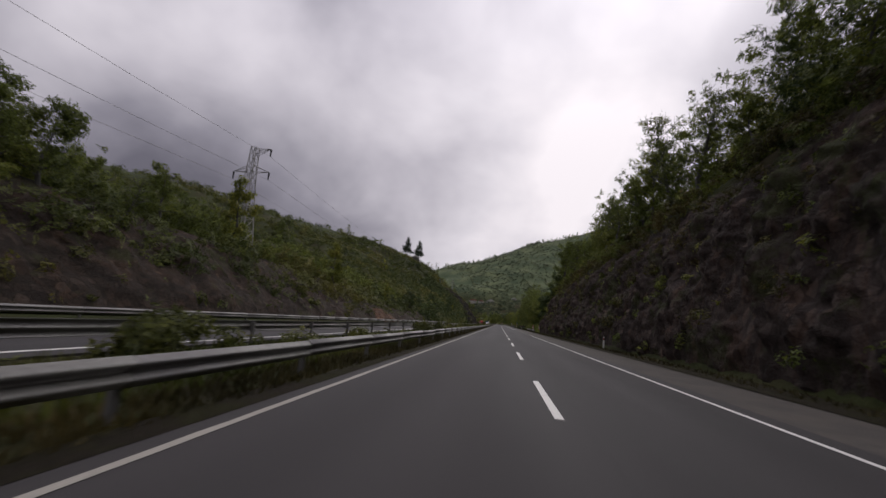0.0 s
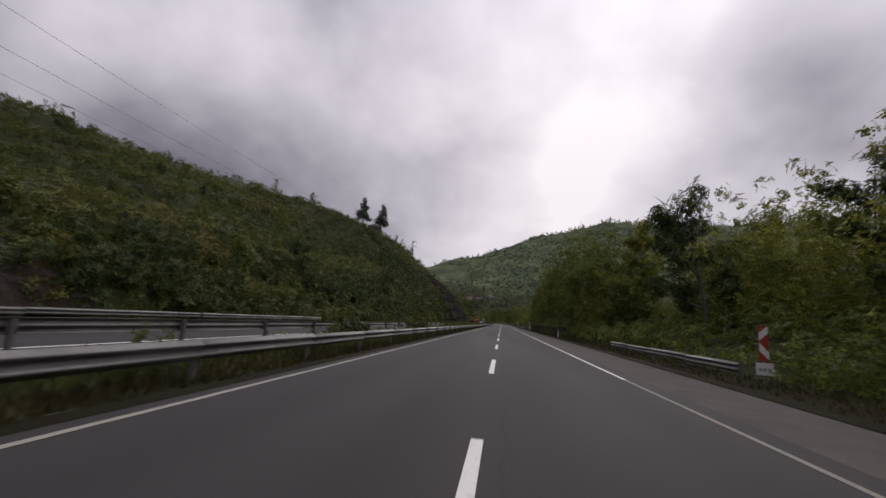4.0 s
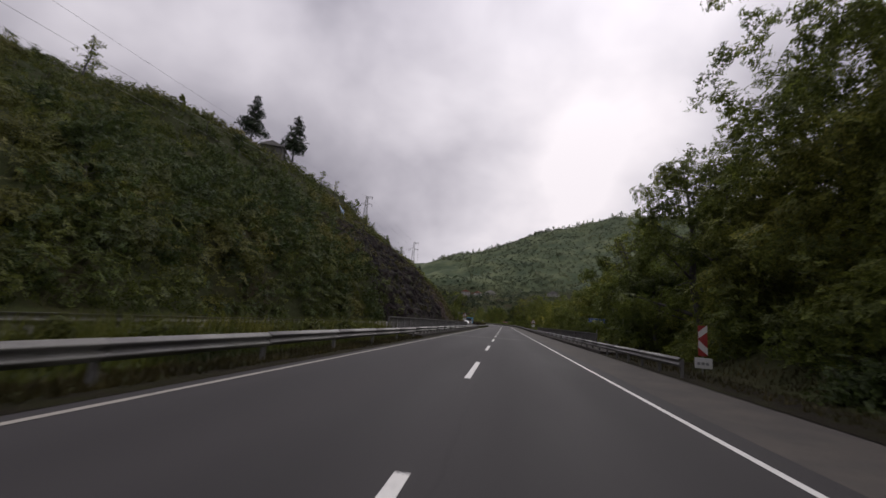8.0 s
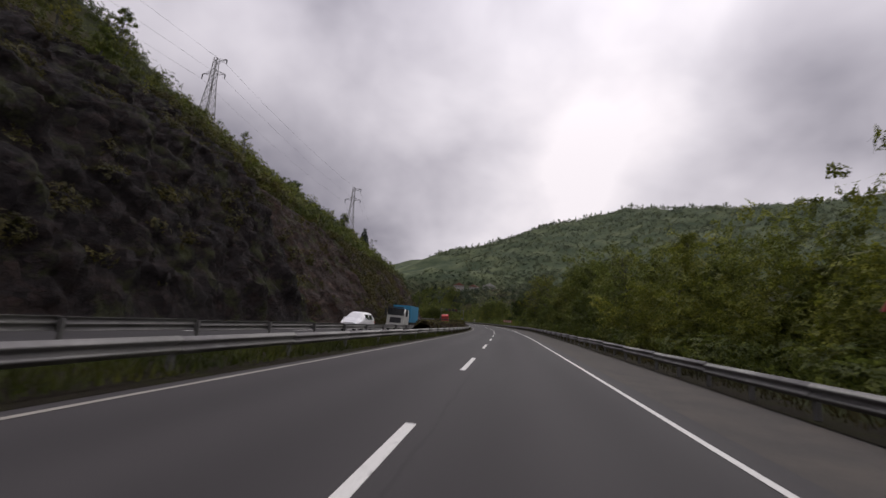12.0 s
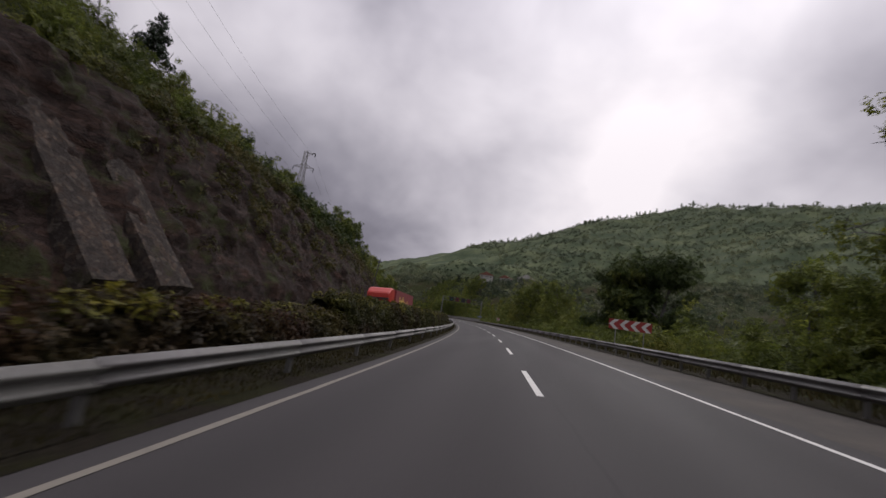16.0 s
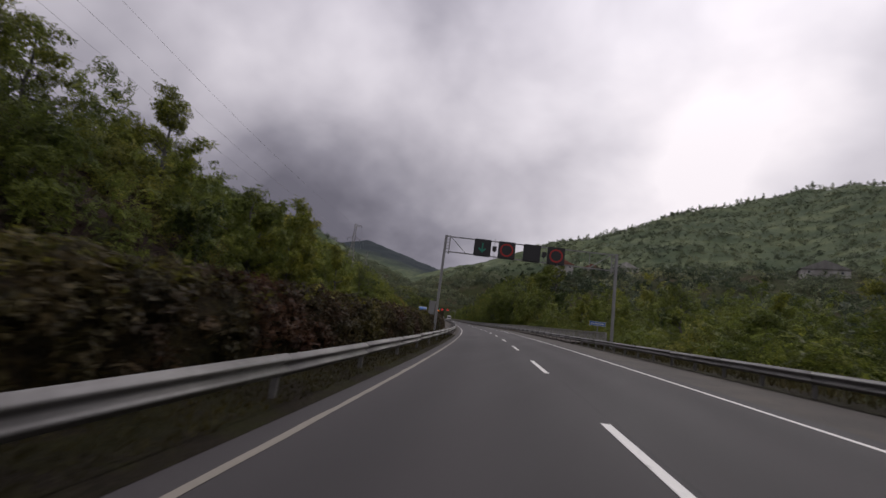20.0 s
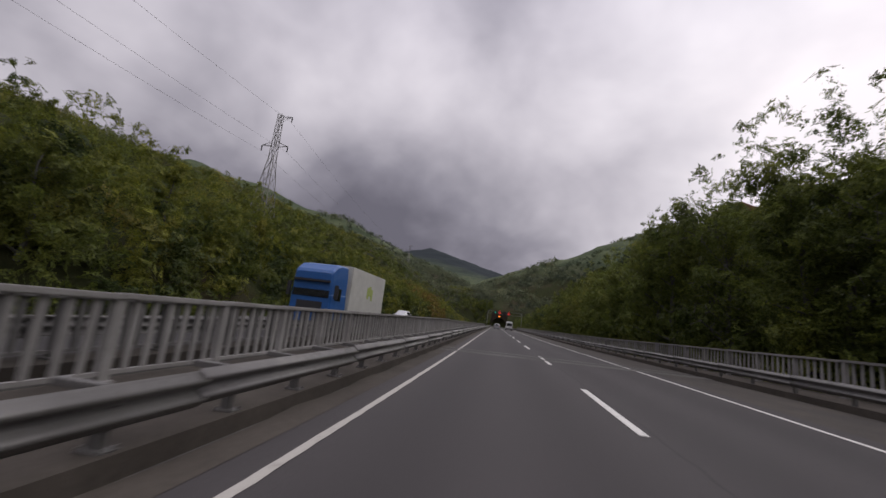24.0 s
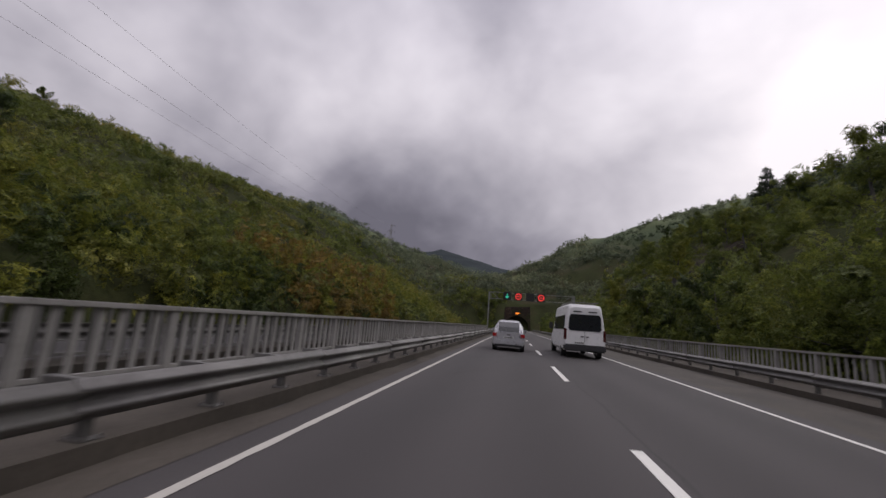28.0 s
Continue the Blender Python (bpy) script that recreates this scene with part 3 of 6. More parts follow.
def ground_z(s, u):
    s, u = np.broadcast_arrays(np.asarray(s, float), np.asarray(u, float))
    x, y = road_xy(s, u)
    left = profile(LEFT, s, -u)
    right = profile(RIGHT, s, u)
    z = np.where(u < 0, left, right)
    away = np.clip((np.abs(u + 4) - 26) / 40, 0, 1)
    z = z + away * (ripple(x, y, 46, 4) * 2.2 + ripple(x, y, 15, 9) * 0.7)
    tall = np.minimum(z, 60 + (z - 60) * 0.35)
    z = np.where(z > 60, tall, z)
    z = z - 1.6 * np.clip((-u - 34) / 14, 0, 1)
    far = crest_z(x, y) + ripple(x, y, 120, 5) * 5 + ripple(x, y, 35, 6) * 1.6
    keep = np.maximum(np.clip((np.abs(u + 6) - 26) / 30, 0, 1), np.clip((s - 925) / 40, 0, 1))
    z = np.maximum(z, np.where(keep > 0, far * keep + z * (1 - keep), z))
    # the road ends in a tunnel: past its portal the hill closes over it
    shut = np.clip((s - 906) / 4, 0, 1) * np.clip((60 - np.abs(u + 6)) / 20, 0, 1)
    z = np.maximum(z, shut * np.clip((1080 - s) / 60, 0, 1) * (10.0 + 0.3 * np.clip(s - 910, 0, 60)))
    for a, b in BRIDGES:
        inside = np.clip((s - a) / 5, 0, 1) * np.clip((b - s) / 5, 0, 1)
        across = np.clip((u + 27) / 4, 0, 1) * np.clip((14 - u) / 5, 0, 1)
        z = z - 5.0 * inside * across
    return z + road_z(s, u) - 0.05


def build_ground():
    ss = np.concatenate((np.arange(-2400, -300, 175), np.arange(-300, -60, 20), np.arange(-60, 860, 4.0), np.arange(860, 1400, 9.0), np.arange(1400, 4300, 40.0)))
    uu = np.concatenate((-np.geomspace(2600, 90, 42), np.arange(-86, -34, 3.5), np.arange(-34, -17, 1.2), np.arange(-17, 8, 1.25),
                         np.arange(8.0, 20, 0.9), np.arange(20, 60, 3.0), np.geomspace(62, 2600, 56)))
    S, U = np.meshgrid(ss, uu, indexing="ij")
    X, Y = road_xy(S, U)
    Z = ground_z(S, U)
    n, m = S.shape
    verts = np.stack((X, Y, Z), -1).reshape(-1, 3)
    i = np.arange(n * m).reshape(n, m)
    faces = np.stack((i[:-1, :-1], i[:-1, 1:], i[1:, 1:], i[1:, :-1]), -1).reshape(-1, 4)
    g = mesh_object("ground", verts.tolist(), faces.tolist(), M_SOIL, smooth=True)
    tagged(g, "grass and brown soil of a steep wooded valley", "ground", kind="structure")


build_ground()

# ---- carriageways ----
ROAD_A, ROAD_B = -120.0, 945.0
LANE_L, LANE_R = -3.67, 3.60


def drawn_in(s):
    """Past the start of the bend the median barrier, its edge line and the lane line lie a little further to the right."""
    return 0.1 * np.clip((s - 345) / 35.0, 0, 1)


road = strip("road", ROAD_A, 292.0, -4.35, 4.1, 0.0, M_ASPHALT, 2.5, thick=0.3)
tagged(road, "dark grey worn asphalt carriageway with two lanes", "road", kind="structure")
road_in_bend = strip("road", 292.0, 553.0, -4.35, 4.1, 0.0, M_ASPHALT_MID, 2.5, thick=0.3)
tagged(road_in_bend, "worn grey asphalt carriageway in the long bend", "road", kind="structure")
road_on_bridge = strip("road", 553.0, ROAD_B, -4.35, 4.1, 0.0, M_ASPHALT_PALE, 2.5, thick=0.3)
tagged(road_on_bridge, "paler grey asphalt carriageway on the long bridge", "road", kind="structure")
shoulder = strip("shoulder", ROAD_A, ROAD_B, 4.1, 6.4, -0.006, M_SHOULDER, 2.0, thick=0.3, wobble=0.03)
tagged(shoulder, "dusty lighter asphalt hard shoulder", "shoulder", kind="structure")
road_2 = strip("road", ROAD_A, ROAD_B, -17.6, -9.0, 0.0, M_ASPHALT, 2.5, thick=0.3)
tagged(road_2, "dark grey asphalt carriageway for oncoming traffic", "road", kind="structure")
strip("edge_line", ROAD_A, 330.0, LANE_L - 0.045, LANE_L + 0.055, 0.006, M_EDGE, 0.5, parent=road, shift=drawn_in, ragged=0.004)["label"] = "dirty worn solid edge line"
strip("edge_line", 330.0, 553.0, LANE_L - 0.045, LANE_L + 0.055, 0.006, M_EDGE_FADED, 0.5, parent=road, shift=drawn_in, ragged=0.006)["label"] = "faded tan edge line half covered with dirt"
strip("edge_line", 553.0, ROAD_B, LANE_L - 0.045, LANE_L + 0.055, 0.006, M_EDGE_BRIDGE, 0.25, parent=road_on_bridge, shift=drawn_in, ragged=0.004)["label"] = "worn white edge line with ragged edges"
strip("edge_line", 12.0, 62.0, LANE_R - 0.055, LANE_R + 0.055, 0.006, M_LINE, 2.5, parent=road)
strip("edge_line", 118.0, ROAD_B, LANE_R - 0.055, LANE_R + 0.055, 0.006, M_LINE, 2.5, parent=road)
strip("edge_line", ROAD_A, 12.0, LANE_R - 0.055, LANE_R + 0.055, 0.006, M_LINE, 2.5, parent=road)
strip("edge_line", 62.0, 118.0, LANE_R - 0.05, LANE_R + 0.05, 0.006, M_EDGE_FADED, 2.5, parent=road)["label"] = "faded edge line half covered with dust"
strip("edge_line", ROAD_A, ROAD_B, -9.75, -9.6, 0.006, M_LINE, 4.0, parent=road_2)
strip("edge_line", ROAD_A, ROAD_B, -17.0, -16.85, 0.006, M_LINE, 4.0, parent=road_2)

bm = boxed(-0.068, 0.068, -2.0, 2.0, 0.0, 0.006)
dash_mesh = bpy.data.meshes.new("lane_dash")
bm.to_mesh(dash_mesh)
bm.free()
dash_mesh.materials.append(M_LINE)
for k in range(-6, 93):
    s = 8.55 + 10.0 * k
    shared("lane_dash", dash_mesh, road, road_pose(s, float(drawn_in(s)), 0.002) @ pose(0, 0, 0, 0, -math.degrees(math.atan(float(bank(s)))), 0))
for k in range(-5, 93):
    shared("lane_dash", dash_mesh, road_2, road_pose(3 + 10.0 * k, -13.3, 0.002) @ pose(0, 0, 0, 0, -math.degrees(math.atan(float(bank(3 + 10.0 * k)))), 0))


def expansion_joint(s, skew, bars):
    """A joint across the bridge deck: pale worn strips with dark gaps, each (offset, width, material)."""
    for d0, w, mat in bars:
        us = np.linspace(-4.3, 6.4, 24)
        r = np.random.default_rng(int(s * 10 + d0 * 100))
        a = [at_road(s + skew * u + d0 + r.normal(0, 0.012), u, 0.009) for u in us]
        b = [at_road(s + skew * u + d0 + w + r.normal(0, 0.012), u, 0.009) for u in us]
        n = len(us)
        o = mesh_object("expansion_joint", a + b, [(k, k + 1, n + k + 1, n + k) for k in range(n - 1)], mat, road if s < 500 else road_on_bridge)
        o["label"] = "worn bridge expansion joint across the road"


M_JOINT = concrete_material("pale_joint_concrete", 0.14, 1.0)
M_SEAL = concrete_material("dark_joint_rubber", 0.03)
for s in (243.0, 291.3):
    expansion_joint(s, 0.48, ((0.0, 0.26, M_JOINT), (0.265, 0.07, M_SEAL), (0.34, 0.24, M_JOINT)))
for s in (638.5, 715.5):
    expansion_joint(s, 0.0, ((-0.5, 0.42, M_JOINT), (-0.07, 0.09, M_SEAL), (0.03, 0.34, M_JOINT), (1.15, 0.22, M_JOINT), (1.38, 0.06, M_SEAL), (1.45, 0.16, M_JOINT)))

# bare soil under the median barrier and behind the outer one
for a, b, u0, u1 in ((292.0, 553.0, -4.25, -6.4), (ROAD_A, 233.0, 6.3, 8.6), (292.0, 553.0, 6.3, 7.6)):
    v = strip("verge", a, b, u0, u1, 0.012, M_DIRT, 0.6, wobble=0.14)
    tagged(v, "strip of dark bare soil beside the carriageway", "verge", kind="structure")

# dust and grit gather between the edge line and the barrier
for a, b in ((ROAD_A, 233.0), (233.0, 553.0), (553.0, ROAD_B)):
    v = strip("gutter", a, b, -3.95, -4.4, 0.004, M_KERB if b > 600 else M_DIRT, 0.8, wobble=0.05)
    tagged(v, "narrow dusty strip of asphalt beside the edge line", "gutter", kind="structure")

# ---- bridge decks and kerbs ----
for a, b in BRIDGES:
    d = strip("bridge_deck", a - 1, b + 1, -6.9, 8.3, -0.03, M_CONCRETE, 2.5, thick=1.1)
    tagged(d, "grey concrete bridge deck over a ravine", "bridge", kind="structure")
    d = strip("bridge_deck", a - 1, b + 1, -19.0, -8.0, -0.03, M_CONCRETE, 2.5, thick=1.1)
    tagged(d, "grey concrete bridge deck of the second carriageway", "bridge", kind="structure")
    for u0, u1 in ((-6.8, -4.42), (6.45, 8.2), (-8.9, -8.1)):
        k = strip("kerb", a, b, u0, u1, 0.16, M_KERB if a > 500 and u0 > -8 else M_KERB_DARK, 2.5, thick=0.22)
        tagged(k, "raised stained concrete kerb along the bridge edge", "kerb", kind="structure")

# ---- crash barriers ----


def beam_mesh(length=4.0):
    """The corrugated rail of a crash barrier: its face towards +x, its top at z = 0."""
    o = [(0.046 - 0.040 * math.cos(2 * math.pi * k / 8.0), -0.02 * k) for k in range(17)]
    pts = o + [(x - 0.012, z) for x, z in o[::-1]]
    b = prism(bmesh.new(), pts, -length / 2, length / 2 + 0.06)
    me = bpy.data.meshes.new("beam")
    b.to_mesh(me)
    b.free()
    me.materials.append(M_STEEL)
    me.polygons.foreach_set("use_smooth", [len(f.vertices) == 4 for f in me.polygons])
    return me


def post_mesh(height):
    b = boxed(-0.11, -0.02, -0.04, 0.04, -height, 0.0)
    box(b, -0.03, 0.012, -0.05, 0.05, -0.28, -0.06)
    me = bpy.data.meshes.new("post")
    b.to_mesh(me)
    b.free()
    me.materials.append(M_STEEL_DARK)
    return me


BEAM, POST = beam_mesh(), post_mesh(1.0)


def barrier(s0, s1, u, top, face, label, gap=4.0, every=4.0):
    """A crash barrier beside the road; face 1: its rail looks to the right."""
    b = thing("crash_barrier", label, "crash barrier", m=Matrix.Identity(4))
    n = int((s1 - s0) / 4.0)
    turn = 0.0 if face > 0 else 180.0
    rng = random.Random(int(s0 * 3 + u * 11))
    for i in range(n):
        s = s0 + 2 + i * 4.0
        sag = rng.uniform(-0.012, 0.012)
        shared("beam", BEAM, b, road_pose(s, u + (float(drawn_in(s)) if u == -4.62 else 0.0), top + sag, turn + rng.uniform(-0.12, 0.12)))
    k = int((s1 - s0) / every)
    for i in range(k + 1):
        s = s0 + i * every
        if u == -4.62 and any(a <= s <= z for a, z in BRIDGES):
            continue
        shared("post", POST, b, road_pose(s, u + (float(drawn_in(s)) if u == -4.62 else 0.0), top - 0.03, turn))
    return b


barrier(-60, 900, -4.62, 0.63, 1, "long grey galvanised crash barrier on the median", every=4.0)
barrier(222, 900, 6.55, 0.66, -1, "grey galvanised crash barrier beside the hard shoulder", every=2.0)
barrier(-60, 232, -8.4, 0.72, -1, "far grey crash barrier across the grassy median", every=4.0)
barrier(293, 352, -8.4, 0.72, -1, "far grey crash barrier beyond the median", every=4.0)
barrier(554, 812, -9.05, 0.74, -1, "grey crash barrier along the second bridge deck", every=4.0)
barrier(-60, 150, -19.0, 0.45, 1, "grey crash barrier at the foot of the slope", every=4.0)

# ---- plants ----


def leaf_cloud(centres, radii, count, size, rng, flat=0.8, fill=0.55):
    """Corners of many small leaves round the given clumps: an array of quads."""
    count, size = int(count * 0.52), size * 1.48
    n = len(centres)
    k = rng.choice(n, count, p=(radii ** 2) / np.sum(radii ** 2))
    d = rng.normal(size=(count, 3))
    d /= np.linalg.norm(d, axis=1)[:, None]
    r = radii[k] * (fill + (1 - fill) * rng.random(count)) * rng.uniform(0.75, 1.12, count)
    p = centres[k] + d * r[:, None] * np.array((1, 1, flat))
    nrm = d + rng.normal(0, 0.42, (count, 3)) + np.array((0, 0, 0.35))
    nrm /= np.linalg.norm(nrm, axis=1)[:, None]
    a = np.cross(nrm, rng.normal(size=(count, 3)))
    a /= np.linalg.norm(a, axis=1)[:, None]
    b = np.cross(nrm, a)
    w = (size * rng.uniform(0.55, 1.3, count))[:, None]
    l = w * rng.uniform(1.0, 1.7, count)[:, None]
    return np.stack((p - b * l * 0.55 + a * w * 0.55, p - b * l * 0.55 - a * w * 0.55, p + b * l * 0.75 + nrm * w * 0.2), 1)


def quads_object(name, leaves, material, parent=None, label=""):
    """One mesh of many separate small faces."""
    me = bpy.data.meshes.new(name)
    n, k = leaves.shape[:2]
    me.vertices.add(n * k)
    me.vertices.foreach_set("co", leaves.reshape(-1))
    me.loops.add(n * k)
    me.loops.foreach_set("vertex_index", np.arange(n * k, dtype=np.int32))
    me.polygons.add(n)
    me.polygons.foreach_set("loop_start", np.arange(0, n * k, k, dtype=np.int32))
    me.materials.append(material)
    me.update(calc_edges=True)
    ob = new(name, me)
    if parent is not None:
        ob.parent = parent
    if label:
        ob["label"] = label
    return ob


def tree(name, label, height, spread, seed, leaves, leaf, material, crown_from=0.3, limbs=9, thin=False, m=None):
    """A tree: a tapered leaning trunk with limbs, and a crown of clumps with gaps between them."""
    rng = np.random.default_rng(seed)
    t = thing(name, label, "tree", m=m)
    bm = bmesh.new()
    base = height * 0.022 + 0.04
    p = np.zeros(3)
    spine = [p]
    for i in range(5):
        p = p + np.array((rng.normal(0, 0.03) * height, rng.normal(0, 0.03) * height, height * 0.19))
        spine.append(p)
    for i in range(5):
        rod(bm, spine[i], spine[i + 1], base * (1 - 0.18 * i), base * (1 - 0.18 * (i + 1)), 6)
    centres, radii = [], []
    for i in range(limbs):
        f = crown_from + (0.93 - crown_from) * (i + rng.random()) / limbs
        j = min(4, int(f * 5))
        o = spine[j] + (spine[j + 1] - spine[j]) * (f * 5 - j)
        a = i * 2.4 + rng.uniform(-0.5, 0.5)
        reach = spread * (1.0 - 0.62 * max(0.0, (f - 0.45) / 0.55)) * rng.uniform(0.6, 1.1)
        e = o + np.array((math.cos(a) * reach, math.sin(a) * reach, height * rng.uniform(0.05, 0.2)))
        rod(bm, o, o + (e - o) * (0.85 if thin else 0.95), base * (0.34 if thin else 0.45) * (1.15 - f), base * 0.06, 4)
        for q in ((0.25, 0.45, 0.65, 0.85, 1.05) if thin else (0.45, 0.75, 1.0)):
            c = o + (e - o) * q + rng.normal(0, 0.12, 3) * spread * (0.8 if thin else 0.6)
            centres.append(c)
            radii.append(spread * rng.uniform(0.2, 0.36) * (0.72 if thin else 1.0))
            if thin:
                for _ in range(2):
                    w = c + rng.normal(0, 1, 3) * spread * 0.13 + np.array((0, 0, spread * 0.13))
                    rod(bm, o + (e - o) * q, w, base * 0.1, base * 0.04, 3)
    centres.append(spine[5])
    radii.append(spread * 0.3)
    part("trunk", bm, M_BARK, t)
    quads_object("crown", leaf_cloud(np.array(centres), np.array(radii), leaves, leaf, rng, 0.8, 0.35), material, t)
    return t


def pine(label, height, seed, m):
    rng = np.random.default_rng(seed)
    t = thing("pine_tree", label, "tree", m=m)
    bm = bmesh.new()
    rod(bm, (0, 0, 0), (0.1, 0, height), height * 0.02, 0.03, 7)
    centres, radii = [], []
    for i in range(26):
        f = 0.3 + 0.7 * (i / 26)
        a = i * 2.4
        reach = height * 0.36 * (1.15 - f) * rng.uniform(0.7, 1.2)
        o = Vector((0.1 * f, 0, height * f))
        e = o + Vector((math.cos(a) * reach, math.sin(a) * reach, -0.05 * height * rng.random()))
        rod(bm, o, e, 0.05, 0.02, 4)
        centres.append(tuple((o + e) / 2))
        radii.append(reach * 0.55 + 0.15)
    part("trunk", bm, M_BARK, t)
    quads_object("crown", leaf_cloud(np.array(centres), np.array(radii), 1500, 0.42, rng, 0.45, 0.2), M_PINE, t)
    return t


TREES = [
    tree("broadleaf_tree", "tall green broadleaf tree in fresh spring leaf", 12.0, 4.2, 11, 3100, 0.29, M_LEAF, 0.22, 11),
    tree("broadleaf_tree", "slender green broadleaf tree on the slope", 10.0, 2.8, 12, 2800, 0.25, M_LEAF, 0.25, 10),
    tree("broadleaf_tree", "rounded dark green broadleaf tree", 8.0, 3.4, 13, 2800, 0.27, M_LEAF_DARK, 0.15, 10),
    tree("broadleaf_tree", "yellow-green broadleaf tree in young leaf", 9.0, 3.0, 14, 2800, 0.26, M_LEAF_YELLOW, 0.2, 10),
    tree("bare_tree", "thin tree with few young leaves and bare twigs", 10.0, 2.4, 15, 2600, 0.13, M_LEAF_YELLOW, 0.3, 12, thin=True),
    tree("broadleaf_tree", "wide green tree with dense leaves down to its foot", 7.0, 3.6, 16, 3000, 0.27, M_LEAF, 0.05, 11),
    tree("broadleaf_tree", "tall airy tree with slender branches and loose leaves", 16.0, 3.8, 17, 6400, 0.17, M_LEAF, 0.25, 24, thin=True),
    tree("bare_tree", "bare tree with thin twigs and a few leaf buds", 8.0, 2.0, 18, 900, 0.14, M_LEAF_YELLOW, 0.35, 12, thin=True),
]
PINE = pine("dark green pine tree on the ridge", 11.0, 21, pose(0, 0, 0))
placed = set()


def plant(kind, s, u, scale=1.0, turn=None, sink=0.15):
    """One more tree; the first one of each kind is the model itself."""
    src = TREES[kind] if kind != "pine" else PINE
    x, y = road_xy(s, u)
    rng = random.Random(int(s * 13 + u * 7))
    a = rng.uniform(0, 360) if turn is None else turn
    m = Matrix.Translation((float(x), float(y), float(ground_z(s, u)) - sink)) @ pose(0, 0, 0, rng.uniform(-4, 4), rng.uniform(-4, 4), a) @ Matrix.Diagonal((scale, scale, scale * rng.uniform(0.9, 1.12), 1))
    if kind not in placed:
        placed.add(kind)
        src.matrix_basis = m
        return src
    return copy_thing(src, m)


rng = random.Random(5)


def belt(s0, s1, u0, u1, step, kinds, lo, hi, low_from=2000):
    """A belt of trees beside the road at uneven distances, without the tallest kind past low_from."""
    s = s0
    while s < s1:
        kind, u, k = rng.choice(kinds), rng.uniform(u0, u1), rng.uniform(lo, hi)
        plant(3 if kind == 6 and s > low_from else kind, s, u, k * (0.75 if s > low_from else 1.0))
        s += step * rng.uniform(0.6, 1.4)


# right side: over the cutting, in the side valley, along the shoulder, past the bridge
belt(-14, 93, 12.4, 14.6, 5.0, (1, 6, 6, 0, 4), 0.6, 0.95)
belt(106, 160, 13.0, 18.0, 14.0, (5, 2, 3), 0.8, 1.1)
belt(112, 165, 22.0, 34.0, 18.0, (1, 0, 3), 0.8, 1.1)
belt(152, 232, 11.5, 14.0, 7.0, (6, 5, 0, 6), 0.85, 1.1)
belt(160, 232, 15.0, 18.0, 18.0, (0, 6), 1.0, 1.2)
belt(226, 250, 11.6, 14.5, 3.6, (6, 0, 5), 0.95, 1.15)
belt(254, 302, 13.0, 17.0, 8.0, (5, 3, 2), 0.65, 0.95, 284)
belt(302, 350, 12.0, 16.0, 8.0, (0, 2, 5, 3), 0.5, 0.7)
belt(350, 386, 11.8, 15.0, 5.5, (0, 6, 0, 5), 0.8, 1.0)
belt(386, 426, 11.5, 15.0, 8.0, (6, 4, 1), 0.95, 1.15)
belt(316, 360, 18.0, 28.0, 10.0, (7, 1, 4, 3), 0.6, 0.9)
belt(360, 424, 18.0, 28.0, 12.0, (0, 1, 4, 3), 0.95, 1.3)
belt(430, 546, 14.0, 26.0, 32.0, (5, 2, 3), 0.4, 0.65)
belt(500, 531, 13.5, 20.0, 5.0, (1, 0, 6, 0), 0.9, 1.2)
belt(572, 612, 18.0, 30.0, 12.0, (0, 5), 0.8, 1.1)
belt(560, 636, 16.0, 34.0, 22.0, (5, 3, 2), 0.6, 0.95)
belt(634, 666, 12.5, 16.0, 3.6, (6, 0, 6, 0), 0.95, 1.2)
belt(666, 740, 12.5, 16.0, 8.0, (5, 0, 2, 0), 0.8, 1.0)
belt(742, 812, 13.5, 17.0, 10.0, (5, 2, 3, 5), 0.6, 0.9)
belt(628, 830, 20.0, 36.0, 16.0, (0, 3, 2, 1), 0.8, 1.15)
belt(800, 905, 36.0, 62.0, 7.0, (0, 5, 2, 3, 1), 0.6, 0.95)
# left side: along the foot of the slope and on the crest
belt(-20, 46, -27.0, -31.0, 12.0, (0, 1, 3, 2), 0.5, 0.85)
belt(60, 240, -24.0, -30.0, 26.0, (5, 2, 3), 0.4, 0.65)
belt(60, 260, -62.0, -78.0, 44.0, (1, 4, 3, 2), 0.35, 0.6)
belt(90, 300, -34.0, -76.0, 8.0, (1, 3, 5, 2, 7), 0.3, 0.55)
belt(336, 410, -38.0, -58.0, 9.0, (7, 4, 7, 1), 0.6, 1.0)
belt(400, 480, -36.0, -50.0, 20.0, (1, 4, 2), 0.4, 0.7)
belt(484, 552, -30.0, -42.0, 12.0, (0, 1, 2, 5), 0.5, 0.8)
belt(530, 640, -22.0, -32.0, 9.0, (0, 6, 3, 5, 2), 0.6, 0.95)
belt(640, 735, -23.0, -34.0, 14.0, (3, 5, 2, 3), 0.55, 0.85)
belt(600, 900, -50.0, -80.0, 36.0, (3, 2, 5), 0.5, 0.8)
for s, u, k in ((323, -69.5, 1.5), (310, -75.8, 0.95)):
    plant("pine", s, u, k)
